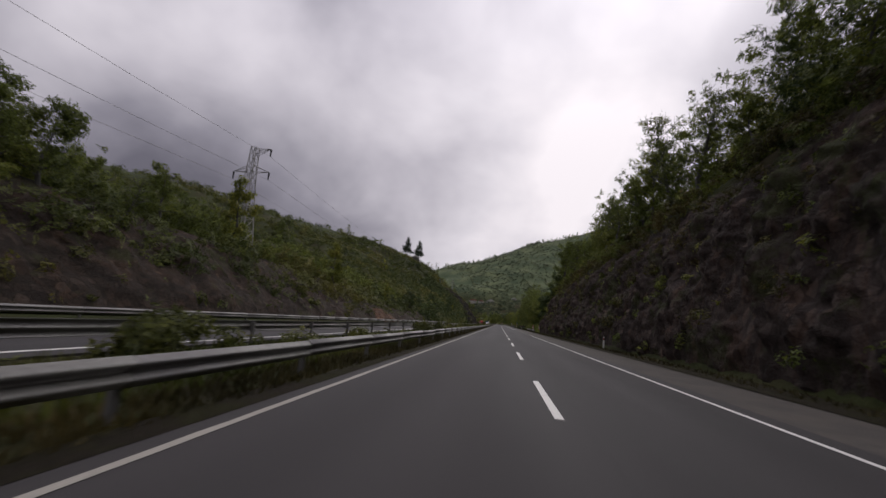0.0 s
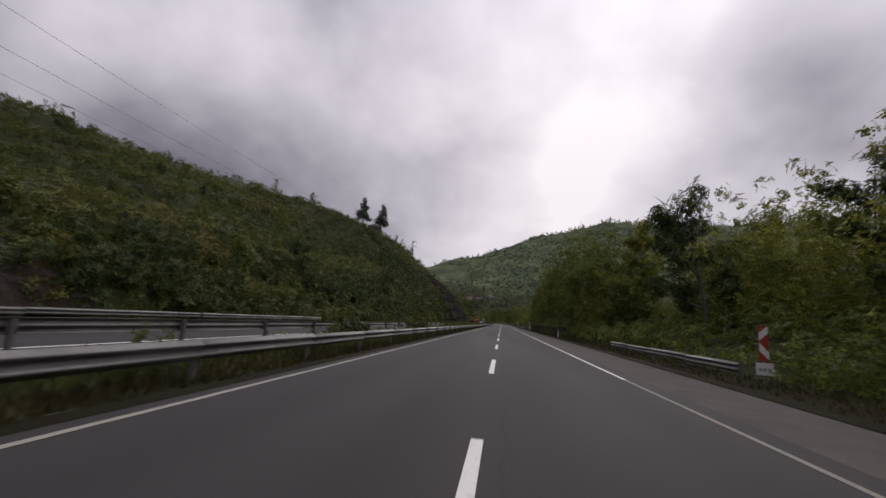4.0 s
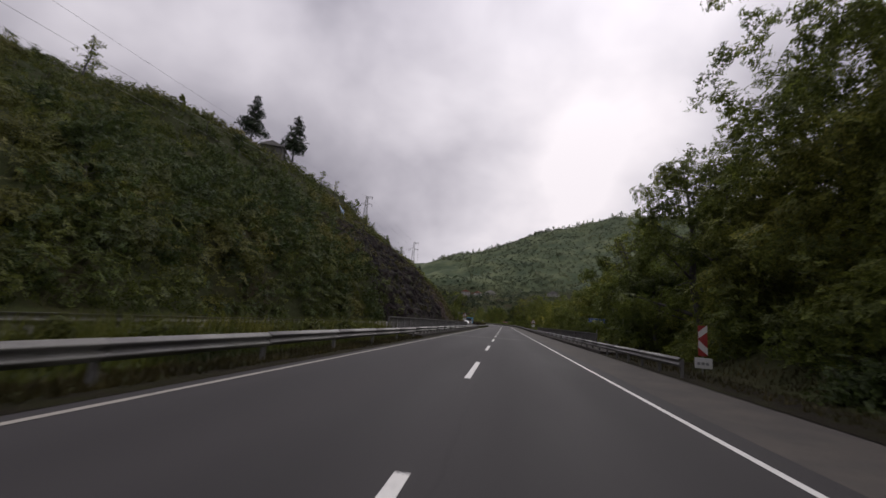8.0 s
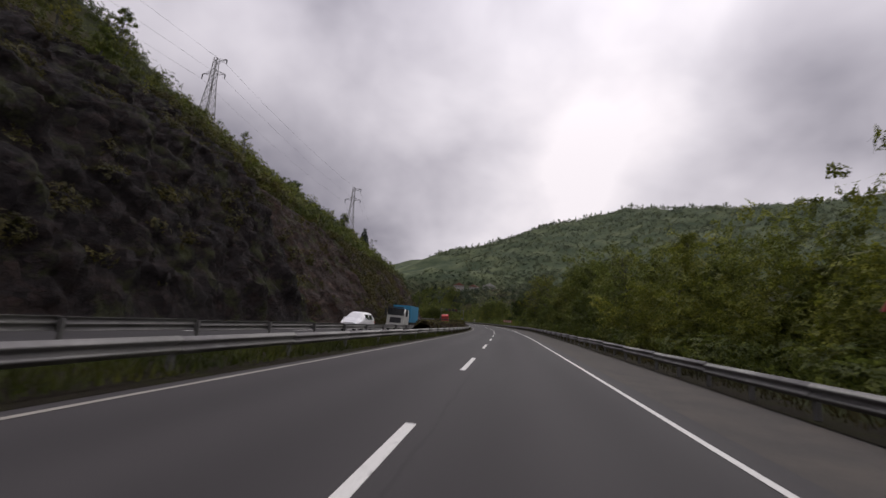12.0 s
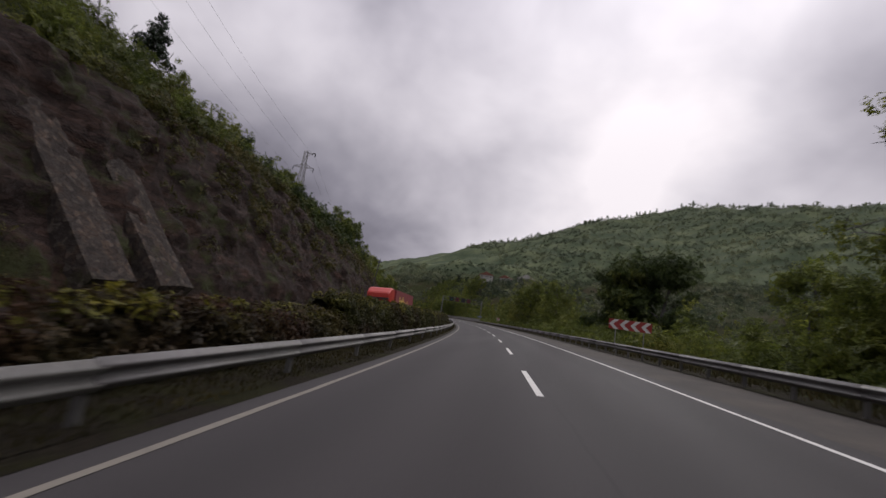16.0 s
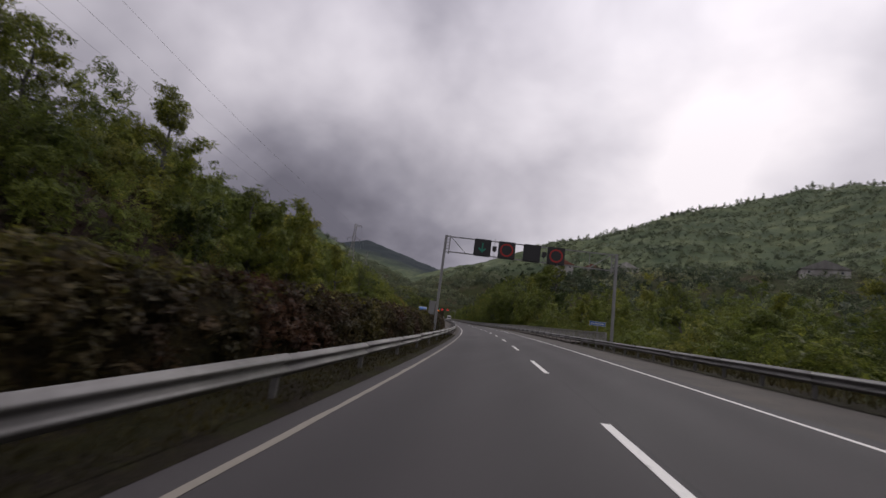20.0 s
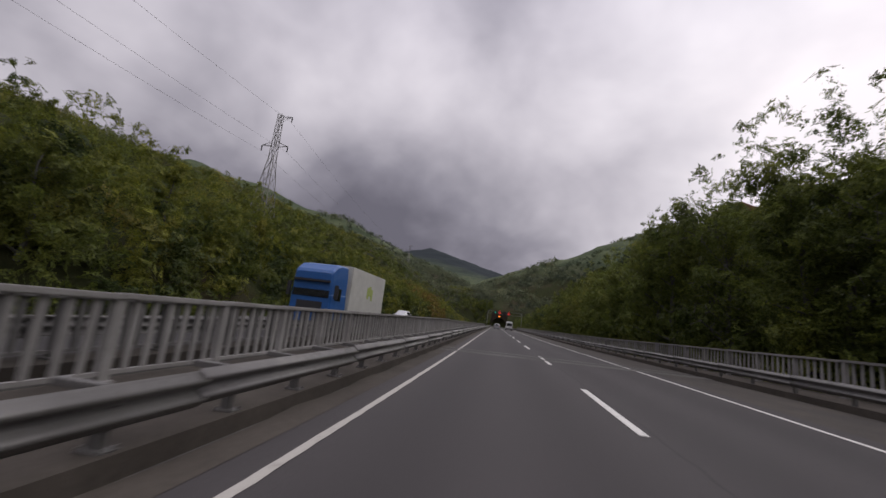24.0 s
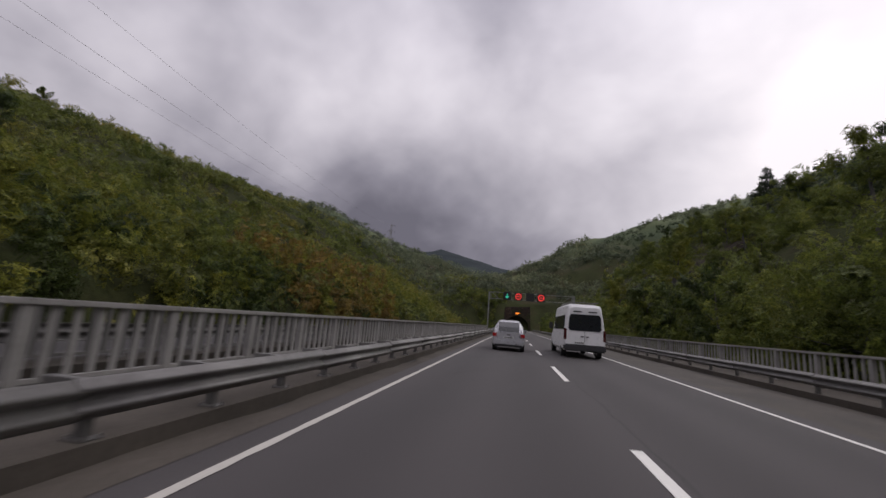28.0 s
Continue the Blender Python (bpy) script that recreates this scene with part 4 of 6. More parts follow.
for s, u, kind, k in ((299, -122, 4, 1.2), (330, -62, 4, 1.0), (345, -60, 7, 1.2), (352, -56, 7, 1.1), (468, 20.5, 2, 1.45), (465, 23, 2, 1.35), (471.5, 18.5, 2, 1.25), (465.5, 18, 2, 1.15), (470, 23, 2, 1.35), (467, 20, 5, 1.3), (97.5, 11.4, 2, 0.95), (99, 12.4, 0, 0.75), (95.5, 13.5, 1, 0.8), (269, 14.6, 0, 1.2), (556, -22.5, 3, 1.2), (562, -24.5, 3, 1.15), (569, -26, 3, 1.05), (551, -24.5, 5, 1.2), (248.5, 12.8, 4, 1.9), (250.5, 14.2, 4, 1.8), (412, -44, 7, 1.3), (418, -46, 7, 1.4), (424, -48, 7, 1.2), (428, -45, 4, 0.9), (416, -50, 7, 1.5), (404, -46, 7, 1.5), (405.5, 12.2, 4, 1.75), (400, 13.5, 6, 1.15), (390, 12.6, 7, 1.5), (394, 14.2, 7, 1.7), (794, 55, 7, 1.3), (802, 58, 4, 0.9), (822, 60, 4, 0.7), (866, 58, 5, 0.7), (705, 40, 0, 1.3), (712, 44, 0, 1.3), (700, 46, 0, 1.25), (718, 48, 0, 1.2), (694, 38, 5, 1.6), (874, 60, 2, 0.8), (858, 57, 7, 0.8), (552, 34, 0, 0.95), (16, -26.5, 0, 0.5), (20, -28.5, 5, 0.7), (24.5, -27, 6, 0.42), (29, -29, 0, 0.5), (12.5, -27, 0, 0.5),
                      (531, -32, 0, 0.78), (536, -33, 0, 0.7), (519, -34, 0, 0.9), (513, -33, 5, 1.2), (507, -34, 0, 0.9), (545, -30, 3, 1.0), (541, -31, 1, 0.9), (330, -50, 7, 1.2), (338, -48, 4, 0.9), (346, -48, 7, 1.3), (322, -52, 7, 1.1), (429, 13.5, 7, 1.3), (433, 16.0, 7, 1.2), (431, 15.0, 5, 0.75), (408, 12.2, 4, 1.75), (414, 12.6, 4, 2.0), (417, 14.2, 4, 2.0), (422, 12.9, 4, 1.6), (402, 12.4, 4, 1.85), (405, 14.0, 4, 1.9)):
    plant(kind, s, u, k)


def road_su(x, y):
    """The station and offset of a place."""
    k = np.argmin((LINE_X - x) ** 2 + (LINE_Y - y) ** 2)
    th = radians(float(heading(LINE_S[k])))
    return float(LINE_S[k]), float((x - LINE_X[k]) * math.cos(th) + (y - LINE_Y[k]) * math.sin(th))


# lone trees on the skyline
for x, y, kind, k in ((-86, 271, 4, 1.05), (-75, 257.5, 7, 0.6), (-75, 253, 7, 0.5), (-67, 283.6, 7, 1.0), (-65, 309, 7, 0.75), (-61, 339, 7, 1.25), (-50, 344.4, 7, 1.1),
                      (-40, 402, 7, 0.8), (-39, 405, 7, 0.8), (-43, 413, 7, 0.9), (-46, 419, 7, 0.8), (-50, 440, 7, 0.75), (-47.6, 444, 7, 0.8), (-238, 672, 4, 0.6), (-247, 702, 4, 0.6),
                      (-262, 728.6, 5, 0.5), (-259, 724, 7, 0.6), (-95, 141, 7, 0.6), (-90, 150, 5, 0.5), (-78, 103, 2, 0.5)):
    plant(kind, *road_su(x, y), k * 1.45)
plant("pine", *road_su(-50, 441), 0.5)
plant("pine", 836, 60, 0.85)


def scrub(name, label, count, size, leaf, s0, s1, u0, u1, seed, material, per=26, power=1.0, out=0.0, bare=None):
    """A slope grown over with bushes: one mesh of leaves; bare: stations and offset between which nothing grows."""
    r = np.random.default_rng(seed)
    s = r.uniform(s0, s1, count)
    u = u0 + (u1 - u0) * r.random(count) ** power
    if bare:
        grown = (s < bare[0]) | (s > bare[1]) | (np.abs(u) > bare[2] + 3.0 * np.sin(s * 0.35))
        s, u = s[grown], u[grown]
        count = len(s)
    z = ground_z(s, u)
    x, y = road_xy(s, u - np.sign(u) * out)
    rad = size * (0.5 + 1.25 * r.random(count) ** 2)
    c = np.stack((x, y, z + rad * 0.45), -1)
    q = leaf_cloud(c, rad, count * per, leaf, r, 0.75, 0.45)
    ob = quads_object(name, q, material)
    return tagged(ob, label, "bushes", kind="stuff")


scrub("hillside_bushes", "dense green and olive bushes covering the steep slope", 7600, 1.45, 0.5, -60, 300, -24, -110, 31, M_SHRUB, 22, 1.3, bare=(294, 352, 43))
scrub("hillside_bushes", "low green bushes at the foot of the steep slope", 2400, 1.2, 0.34, 126, 310, -19.8, -34, 45, M_SHRUB, 30, 1.0, bare=(294, 352, 44))
scrub("hillside_bushes", "green bushes on and above the rocky slope", 4600, 1.4, 0.38, 290, 560, -29, -95, 32, M_SHRUB, 32, 1.2, bare=(294, 352, 43))
scrub("hillside_bushes", "lush yellow-green bushes covering the slope", 7600, 1.7, 0.55, 540, 980, -23, -130, 33, M_SHRUB_SPRING, 22, 1.2)
scrub("hillside_bushes", "dark green bushes scattered over the slope", 950, 1.7, 0.5, 560, 860, -26, -120, 64, M_SHRUB, 26, 1.2)
scrub("hillside_bushes", "bushes high on the hillside", 4000, 2.4, 1.0, 560, 1000, -100, -260, 50, M_SHRUB_SPRING, 18, 1.0)
scrub("hillside_bushes", "bushes on the upper hillside", 1700, 2.4, 1.0, -60, 330, -100, -250, 57, M_SHRUB, 16, 1.0)
scrub("roadside_bushes", "low green bushes under the trees beside the road", 2600, 1.0, 0.24, 98, 430, 9.6, 20, 34, M_LEAF, 36, 1.3)
scrub("roadside_bushes", "green bushes and undergrowth beside the road", 3600, 1.3, 0.32, 420, 860, 10, 50, 35, M_LEAF, 36, 1.4)
scrub("median_bushes", "low trimmed yellow-green bushes along the grassy median", 420, 0.42, 0.11, -30, 231, -5.9, -7.5, 61, M_LOW_BUSH, 60)
scrub("roadside_bushes", "bushes hanging over the low stone wall", 620, 0.5, 0.15, 160, 219, 8.55, 10.2, 58, M_LEAF_DARK, 44)
scrub("hillside_bushes", "bushes and saplings above the rock cutting", 1000, 1.1, 0.3, -30, 104, 11.6, 28, 36, M_LEAF, 36, 1.2)
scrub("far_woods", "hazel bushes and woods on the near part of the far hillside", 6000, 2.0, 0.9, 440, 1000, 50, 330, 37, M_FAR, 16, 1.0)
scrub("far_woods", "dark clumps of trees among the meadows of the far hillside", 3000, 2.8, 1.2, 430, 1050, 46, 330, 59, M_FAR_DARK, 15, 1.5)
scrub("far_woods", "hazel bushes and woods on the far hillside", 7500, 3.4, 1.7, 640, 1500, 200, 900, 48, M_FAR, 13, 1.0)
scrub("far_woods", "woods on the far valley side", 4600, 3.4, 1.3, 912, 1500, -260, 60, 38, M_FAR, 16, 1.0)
scrub("rock_plants", "tufts of grass and small bushes growing on the rock face", 420, 0.40, 0.13, -35, 104, 8.7, 12.4, 39, M_LEAF, 46, out=0.7)
scrub("rock_plants", "brown-green growth on the upper part of the rock face", 700, 0.5, 0.16, -35, 104, 8.9, 12.6, 63, M_CLIFF_PLANTS, 40, 0.45, out=0.75)
scrub("rock_plants", "brown-green bushes and grass covering most of the cliff", 760, 0.75, 0.22, 290, 378, -19.8, -45, 40, M_CLIFF_PLANTS, 40, 0.6, out=0.9)
scrub("rock_plants", "brown-green bushes and grass covering most of the cliff", 1150, 0.8, 0.22, 374, 422.5, -19.8, -31, 49, M_CLIFF_PLANTS, 40, 0.75, out=0.9)
scrub("rock_plants", "tufts of bushes and grass in the rock face", 1100, 0.7, 0.23, 431.5, 556, -20.5, -31.5, 46, M_CLIFF_PLANTS, 36, 0.42, out=0.9)
scrub("slope_plants", "small bushes on the bare earth slope", 620, 0.6, 0.24, -50, 126, -21.5, -30, 43, M_SHRUB, 30, 0.8, out=0.6)


def crest_trees(count, seed):
    """Small trees in a row along the skyline of the far hill."""
    r = np.random.default_rng(seed)
    p = np.array(CRESTS[0][1])[1:8, :2]
    at = np.sort(r.uniform(0, len(p) - 1.001, count))
    i = at.astype(int)
    xy = p[i] + (p[i + 1] - p[i]) * (at - i)[:, None] + r.normal(0, 6, (count, 2))
    z = crest_z(xy[:, 0], xy[:, 1]) + ripple(xy[:, 0], xy[:, 1], 120, 5) * 5
    h = r.uniform(5, 14, count)
    c = np.concatenate([np.stack((xy[:, 0], xy[:, 1], z + h * f), -1) for f in (0.3, 0.6, 0.9)])
    rad = np.concatenate((h * 0.28, h * 0.34, h * 0.2))
    q = leaf_cloud(c, rad, count * 75, 1.3, r, 1.0, 0.2)
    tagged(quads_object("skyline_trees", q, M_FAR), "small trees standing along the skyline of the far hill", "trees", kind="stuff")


crest_trees(130, 47)


def woods(name, label, s0, s1, u0, u1, height, count, clump, leaf, per, seed, material, low=0.08, flare=0.0):
    """A stand of young trees grown together: clumps of leaves from the ground up to an uneven top."""
    r = np.random.default_rng(seed)
    n_top = int(count / 6)
    s = np.repeat(r.uniform(s0, s1, n_top), 6) + r.normal(0, 0.55, n_top * 6)
    u = np.repeat(u0 + (u1 - u0) * r.random(n_top), 6) + r.normal(0, 0.55, n_top * 6)
    top = np.repeat(np.interp(s[::6], *zip(*height)) * r.uniform(0.55, 1.0, n_top), 6)
    f = np.tile(np.linspace(low, 1.0, 6), n_top) + r.uniform(-0.06, 0.06, n_top * 6)
    x, y = road_xy(s, u)
    z = ground_z(s, u) + top * f
    rad = clump * r.uniform(0.6, 1.25, n_top * 6) * (1.25 - 0.75 * np.clip(f, 0, 1))
    q = leaf_cloud(np.stack((x, y, z), -1), rad, n_top * 6 * per, leaf, r, 0.9, 0.35)
    return tagged(quads_object(name, q, material), label, "trees", kind="stuff")


woods("woodland", "young green trees grown together above the cutting", -25, 96, 12.4, 18, ((0, 10.5), (60, 10.5), (90, 8.0)), 1500, 1.0, 0.20, 66, 81, M_LEAF)
woods("woodland", "dense dark green trees along the foot of the slope", 148, 232, 10.4, 15, ((150, 10), (175, 15.5), (232, 18)), 1900, 1.25, 0.22, 70, 82, M_LEAF)
woods("woodland", "green trees in the side valley behind the barrier", 106, 150, 13.5, 24, ((0, 9.5),), 800, 1.2, 0.22, 60, 83, M_LEAF_YELLOW)
woods("woodland", "dense green trees growing up beside the bridge", 230, 306, 11.6, 19, ((230, 17), (246, 12), (262, 9), (300, 8.5)), 1800, 1.35, 0.24, 62, 84, M_LEAF)
woods("woodland", "yellow-green bushes and young trees beside the barrier", 300, 348, 10.6, 17, ((300, 7.0), (348, 8)), 900, 1.25, 0.23, 58, 97, M_LEAF_YELLOW)
woods("woodland", "dense green trees beside the barrier", 346, 426, 10.6, 17, ((346, 9.5), (365, 12.5), (380, 12.5), (390, 9), (400, 7.5), (426, 6.5)), 1650, 1.25, 0.23, 58, 85, M_LEAF)
woods("woodland", "green saplings and bushes on the valley floor", 432, 560, 13.0, 40, ((0, 4.5),), 1300, 1.1, 0.26, 40, 86, M_LEAF)
woods("woodland", "olive-green trees on the valley floor beside the bridge", 545, 640, 16.0, 62, ((545, 6), (570, 9), (640, 9)), 1100, 1.7, 0.42, 34, 101, M_LEAF)
# backlit trees seen from below: their shade is put into dark leaves
woods("woodland", "dark trees over the start of the rock cutting", -25, 24, 12.4, 17, ((0, 11),), 460, 1.15, 0.2, 66, 102, M_LEAF_DARK)
woods("woodland", "slender green trees on the valley floor beside the barrier", 494, 529, 13.0, 24, ((490, 6), (503, 12), (515, 14), (530, 10)), 1300, 1.15, 0.22, 52, 92, M_LEAF)
woods("woodland", "yellow-green trees beside the bridge", 624, 780, 12.0, 20, ((620, 9), (634, 16.5), (658, 17.5), (668, 15), (690, 14), (715, 13), (738, 11), (755, 8.5), (780, 8)), 2400, 1.35, 0.25, 60, 87, M_LEAF)
woods("woodland", "tall dense trees close beside the bridge", 636, 706, 11.6, 16, ((630, 12), (642, 17), (670, 15), (690, 13), (706, 12)), 900, 1.4, 0.23, 58, 93, M_LEAF)
woods("woodland", "green trees on the slope beside the second carriageway", 519, 640, -21.5, -36, ((519, 5), (532, 8.5)), 1750, 1.3, 0.30, 40, 88, M_LEAF)
woods("woodland", "yellow-green trees along the foot of the slope", 640, 860, -25, -40, ((640, 9), (680, 10), (730, 7.5), (760, 5.5), (860, 6)), 1700, 1.3, 0.31, 42, 89, M_LEAF_YELLOW)
woods("woodland", "green trees on the slope beside the second carriageway", 640, 765, -26, -44, ((640, 9), (680, 10), (730, 7.5), (765, 5.5)), 700, 1.4, 0.31, 42, 106, M_LEAF)
woods("woodland", "green bushes and young trees above the earth cutting", -30, 120, -29, -46, ((0, 4.5),), 1400, 1.1, 0.28, 38, 90, M_LEAF)
woods("woodland", "green trees on the slope before the tunnel", 770, 906, 34, 80, ((770, 5), (906, 8)), 1100, 1.9, 0.6, 26, 94, M_LEAF)
woods("woodland", "green bushes beside the road before the tunnel", 812, 904, 9.6, 24, ((812, 6), (904, 7)), 700, 1.3, 0.4, 26, 95, M_LEAF)
woods("woodland", "bushes on the slope above the second carriageway", 900, 932, -22, -5.5, ((0, 4.5),), 340, 1.4, 0.45, 26, 96, M_LEAF)
# dark leaves give the shade under trees overhanging the slope's foot
woods("woodland", "dark green trees along the foot of the steep slope", 112, 288, -21, -28, ((0, 5.5),), 900, 1.15, 0.28, 36, 98, M_LEAF_DARK)
woods("woodland", "dark trees on the slope beside the cliff", 236, 291, -27, -52, ((0, 6.0),), 800, 1.2, 0.3, 36, 99, M_LEAF_DARK)
# undergrowth whose darkened leaves also carry the shadows between the bushes
woods("woodland", "dark undergrowth along the foot of the slope", 640, 830, -23.4, -33, ((0, 4.2), (740, 4.2), (790, 3.0)), 1500, 1.2, 0.3, 36, 103, M_LEAF_DARK)
woods("woodland", "rust and yellow spring bushes at the foot of the slope", 768, 812, -23, -40, ((0, 6.5),), 560, 1.3, 0.36, 36, 104, M_LEAF_RUST)
woods("woodland", "dark green trees over the brow of the rock face", 458, 500, -27.5, -34, ((455, 3.5), (480, 5.0), (500, 5.0)), 400, 1.2, 0.26, 44, 105, M_LEAF_DARK)
woods("woodland", "thin trees and bushes on the brow of the cliff", 352, 540, -30.5, -46, ((330, 3.0), (480, 4.5)), 1500, 1.0, 0.26, 40, 91, M_LEAF)


M_HEDGE_CORE = hedge_core_material()


def hedge(s0, s1, u0, u1, top, seed, leaves, label, shoots=420):
    """An overgrown hedge: a lumpy core painted shade-dark, and leaves all over it."""
    r = np.random.default_rng(seed)
    ss = np.arange(s0, s1, 0.35)
    ring_n = 9
    verts, faces = [], []
    for s in ss:
        for k in range(ring_n):
            a = math.pi * k / (ring_n - 1)
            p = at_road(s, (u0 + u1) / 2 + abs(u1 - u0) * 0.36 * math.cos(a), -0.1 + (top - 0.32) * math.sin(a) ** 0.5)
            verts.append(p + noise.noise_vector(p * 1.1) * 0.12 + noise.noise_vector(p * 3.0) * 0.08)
    for i in range(len(ss) - 1):
        for k in range(ring_n - 1):
            a = i * ring_n + k
            faces.append((a, a + 1, a + ring_n + 1, a + ring_n))
    n = int((s1 - s0) * 45)
    s = r.uniform(s0, s1, n)
    a = np.pi * 0.74 * r.random(n)
    u = (u0 + u1) / 2 + abs(u1 - u0) * 0.40 * np.cos(a)
    x, y = road_xy(s, u)
    h = (top - 0.25) * np.sin(a) ** 0.5 * r.uniform(0.8, 1.06, n)
    c = np.stack((x, y, road_z(s, u) + h), -1)
    q = leaf_cloud(c, r.uniform(0.1, 0.27, n), int((s1 - s0) * 1650), 0.084, r, 0.9, 0.4)
    ob = quads_object("hedge", q, leaves)
    near_top = (a > 0.25 * np.pi) & (a < 0.7 * np.pi) & (r.random(n) < 0.5)
    young = leaf_cloud(c[near_top] + np.array((0, 0, 0.06)), r.uniform(0.1, 0.26, near_top.sum()), int((s1 - s0) * shoots), 0.08, r, 0.8, 0.4)
    quads_object("young_shoots", young, M_SHOOTS, ob, "yellow-green young shoots on top of the hedge")
    mesh_object("hedge_core", verts, faces, M_HEDGE_CORE, ob, "lumpy core filling the hedge, darkened for the shade inside")
    return tagged(ob, label, "hedge", kind="stuff")


hedge(344, 425, -5.3, -7.9, 1.4, 41, M_LEAF_HEDGE, "overgrown reddish-green hedge on the median")
hedge(422, 492, -5.3, -7.9, 2.0, 42, M_LEAF_HEDGE_GREEN, "tall overgrown dark green hedge on the median")
hedge(490, 559, -5.3, -7.9, 2.0, 44, M_LEAF_HEDGE, "tall overgrown reddish-brown hedge on the median", 130)


def median_bush(s, u, h, seed):
    r = np.random.default_rng(seed)
    n = 9
    c = np.stack((r.normal(0, 0.5, n), r.normal(0, 0.9, n), h * r.uniform(0.25, 0.75, n)), -1)
    b = thing("median_bush", "low yellow-green bush growing on the grassy median", "bush", "bushes on the median", m=road_pose(s, u))
    bm = bmesh.new()
    for i in range(5):
        rod(bm, (0, 0, -0.1), tuple(c[i]), 0.02, 0.008, 4)
    part("stem", bm, M_BARK, b)
    quads_object("foliage", leaf_cloud(c, r.uniform(0.3, 0.5, n) * h, 1500, 0.10, r, 0.85, 0.4), M_LOW_BUSH, b)


for i, s in enumerate((6, 33, 36, 44, 62, 84, 91, 101, 124, 139, 152, 163, 168, 171, 186, 190, 197, 214, 221)):
    median_bush(s, -6.6 + 0.5 * math.sin(i * 2.1), (0.75 + 0.35 * math.sin(i * 3.7) ** 2) * (1.4 if s == 6 else 1.0), 60 + i)


def grass(name, label, s0, s1, u0, u1, per_metre, height, seed, material):
    r = np.random.default_rng(seed)
    n = int((s1 - s0) * per_metre)
    s = r.uniform(s0, s1, n)
    u = u0 + (u1 - u0) * r.random(n)
    x, y = road_xy(s, u)
    z = ground_z(s, u)
    a = r.uniform(0, 6.28, n)
    h = height * r.uniform(0.4, 1.3, n)
    w = 0.018 + 0.022 * r.random(n)
    base = np.stack((x, y, z), -1)
    side = np.stack((np.cos(a) * w, np.sin(a) * w, np.zeros(n)), -1)
    lean = np.stack((r.normal(0, 0.3, n) * h, r.normal(0, 0.3, n) * h, h), -1)
    q = np.stack((base - side, base + side, base + lean), 1)
    return tagged(quads_object(name, q, material), label, "grass", kind="stuff")


grass("median_grass", "long green grass on the median strip", -40, 233, -5.2, -8.3, 240, 0.25, 51, M_GRASS)
grass("median_grass", "short dry grass and weeds under the median barrier", -40, 233, -4.25, -5.4, 240, 0.16, 62, M_DRY_GRASS)
grass("median_grass", "tall grass and weeds on the median strip", 165, 233, -6.2, -8.2, 300, 0.8, 55, M_TALL_GRASS)
grass("median_grass", "long green grass on the median strip", 292.5, 350, -4.3, -8.3, 420, 0.26, 52, M_GRASS)
grass("verge_grass", "sparse low weeds under the median barrier", 350, 553, -4.25, -5.6, 380, 0.12, 56, M_DRY_GRASS)
grass("verge_grass", "dry grass along the foot of the cutting", -20, 240, 6.9, 9.6, 130, 0.2, 53, M_DRY_GRASS)
grass("verge_grass", "grass behind the crash barrier", 292, 553, 6.9, 10.5, 130, 0.3, 54, M_DRY_GRASS)

# ---- rock faces of the cuttings ----


def rock_face(name, label, s0, s1, side, table, ds, rows_n, rough, material, seed, over=1.0, fade=6.0, proud=0.55, blocky=1.0):
    """A craggy face that follows the cutting from its foot to its brow."""
    ss = np.arange(s0, s1, ds)
    verts, faces = [], []
    V = np.linspace(0, over, rows_n)
    for s in ss:
        foot, run, rise = (float(np.interp(s, table[:, 0], table[:, j])) for j in (1, 2, 3))
        ends = max(0.0, min(1.0, (s - s0) / fade, (s1 - s) / fade))
        U = side * (foot - 0.25 + run * V)
        X, Y = road_xy(s, U)
        Z = ground_z(s, U)
        th = radians(float(heading(s)))
        for v, x, y, z in zip(V, X.tolist(), Y.tolist(), Z.tolist()):
            q = Vector((s * 0.6, seed, z * 0.4 + v * 0.9))
            h = 1.5 * abs(noise.noise(q * 0.5)) + 0.9 * abs(noise.noise(q * 1.3)) + 0.45 * abs(noise.noise(q * 3.1))
            h += blocky * 0.3 * noise.cell(Vector((s * 0.6 + z * 0.2, z * 0.4, seed))) + blocky * 0.2 * noise.cell(Vector((s * 1.5 - z * 0.3, z * 0.8, seed + 5)))
            h += 0.3 * noise.noise(q * 5.0) + 0.2 * abs(noise.noise(q * 9.0)) + 0.14 * noise.noise(q * 17.0) - 0.35
            h = (max(0.0, h) * rough + proud) * min(1.0, 0.25 + 4.0 * v) * min(1.0, 0.25 + 3.5 * (over - v))
            out = -side * (h * ends - 0.5 * (1 - ends))
            verts.append(Vector((x + math.cos(th) * out, y + math.sin(th) * out, z + (0.3 * h + 0.1) * ends)))
    for i in range(len(ss) - 1):
        for r in range(rows_n - 1):
            a = i * rows_n + r
            faces.append((a, a + 1, a + rows_n + 1, a + rows_n) if side < 0 else (a, a + rows_n, a + rows_n + 1, a + 1))
    ob = mesh_object(name, verts, faces, material, smooth=True)
    return tagged(ob, label, "rock", kind="structure")


rock_face("rock_face", "dark craggy slate rock face of a road cutting", -40, 107, 1, RIGHT, 0.2, 72, 0.7, M_ROCK, 2.0, fade=3.5, blocky=0.45)
rock_face("rock_face", "dark purple-grey rock face below the wooded ridge", 346, 560, -1, LEFT, 0.42, 52, 0.85, M_ROCK_PURPLE, 9.0, over=1.15, blocky=0.4)
rock_face("rock_face", "high dark purple-grey rock cliff beside the bridge", 286, 352, -1, LEFT, 0.32, 96, 1.25, M_CLIFF, 4.0, over=2.35, blocky=0.7)
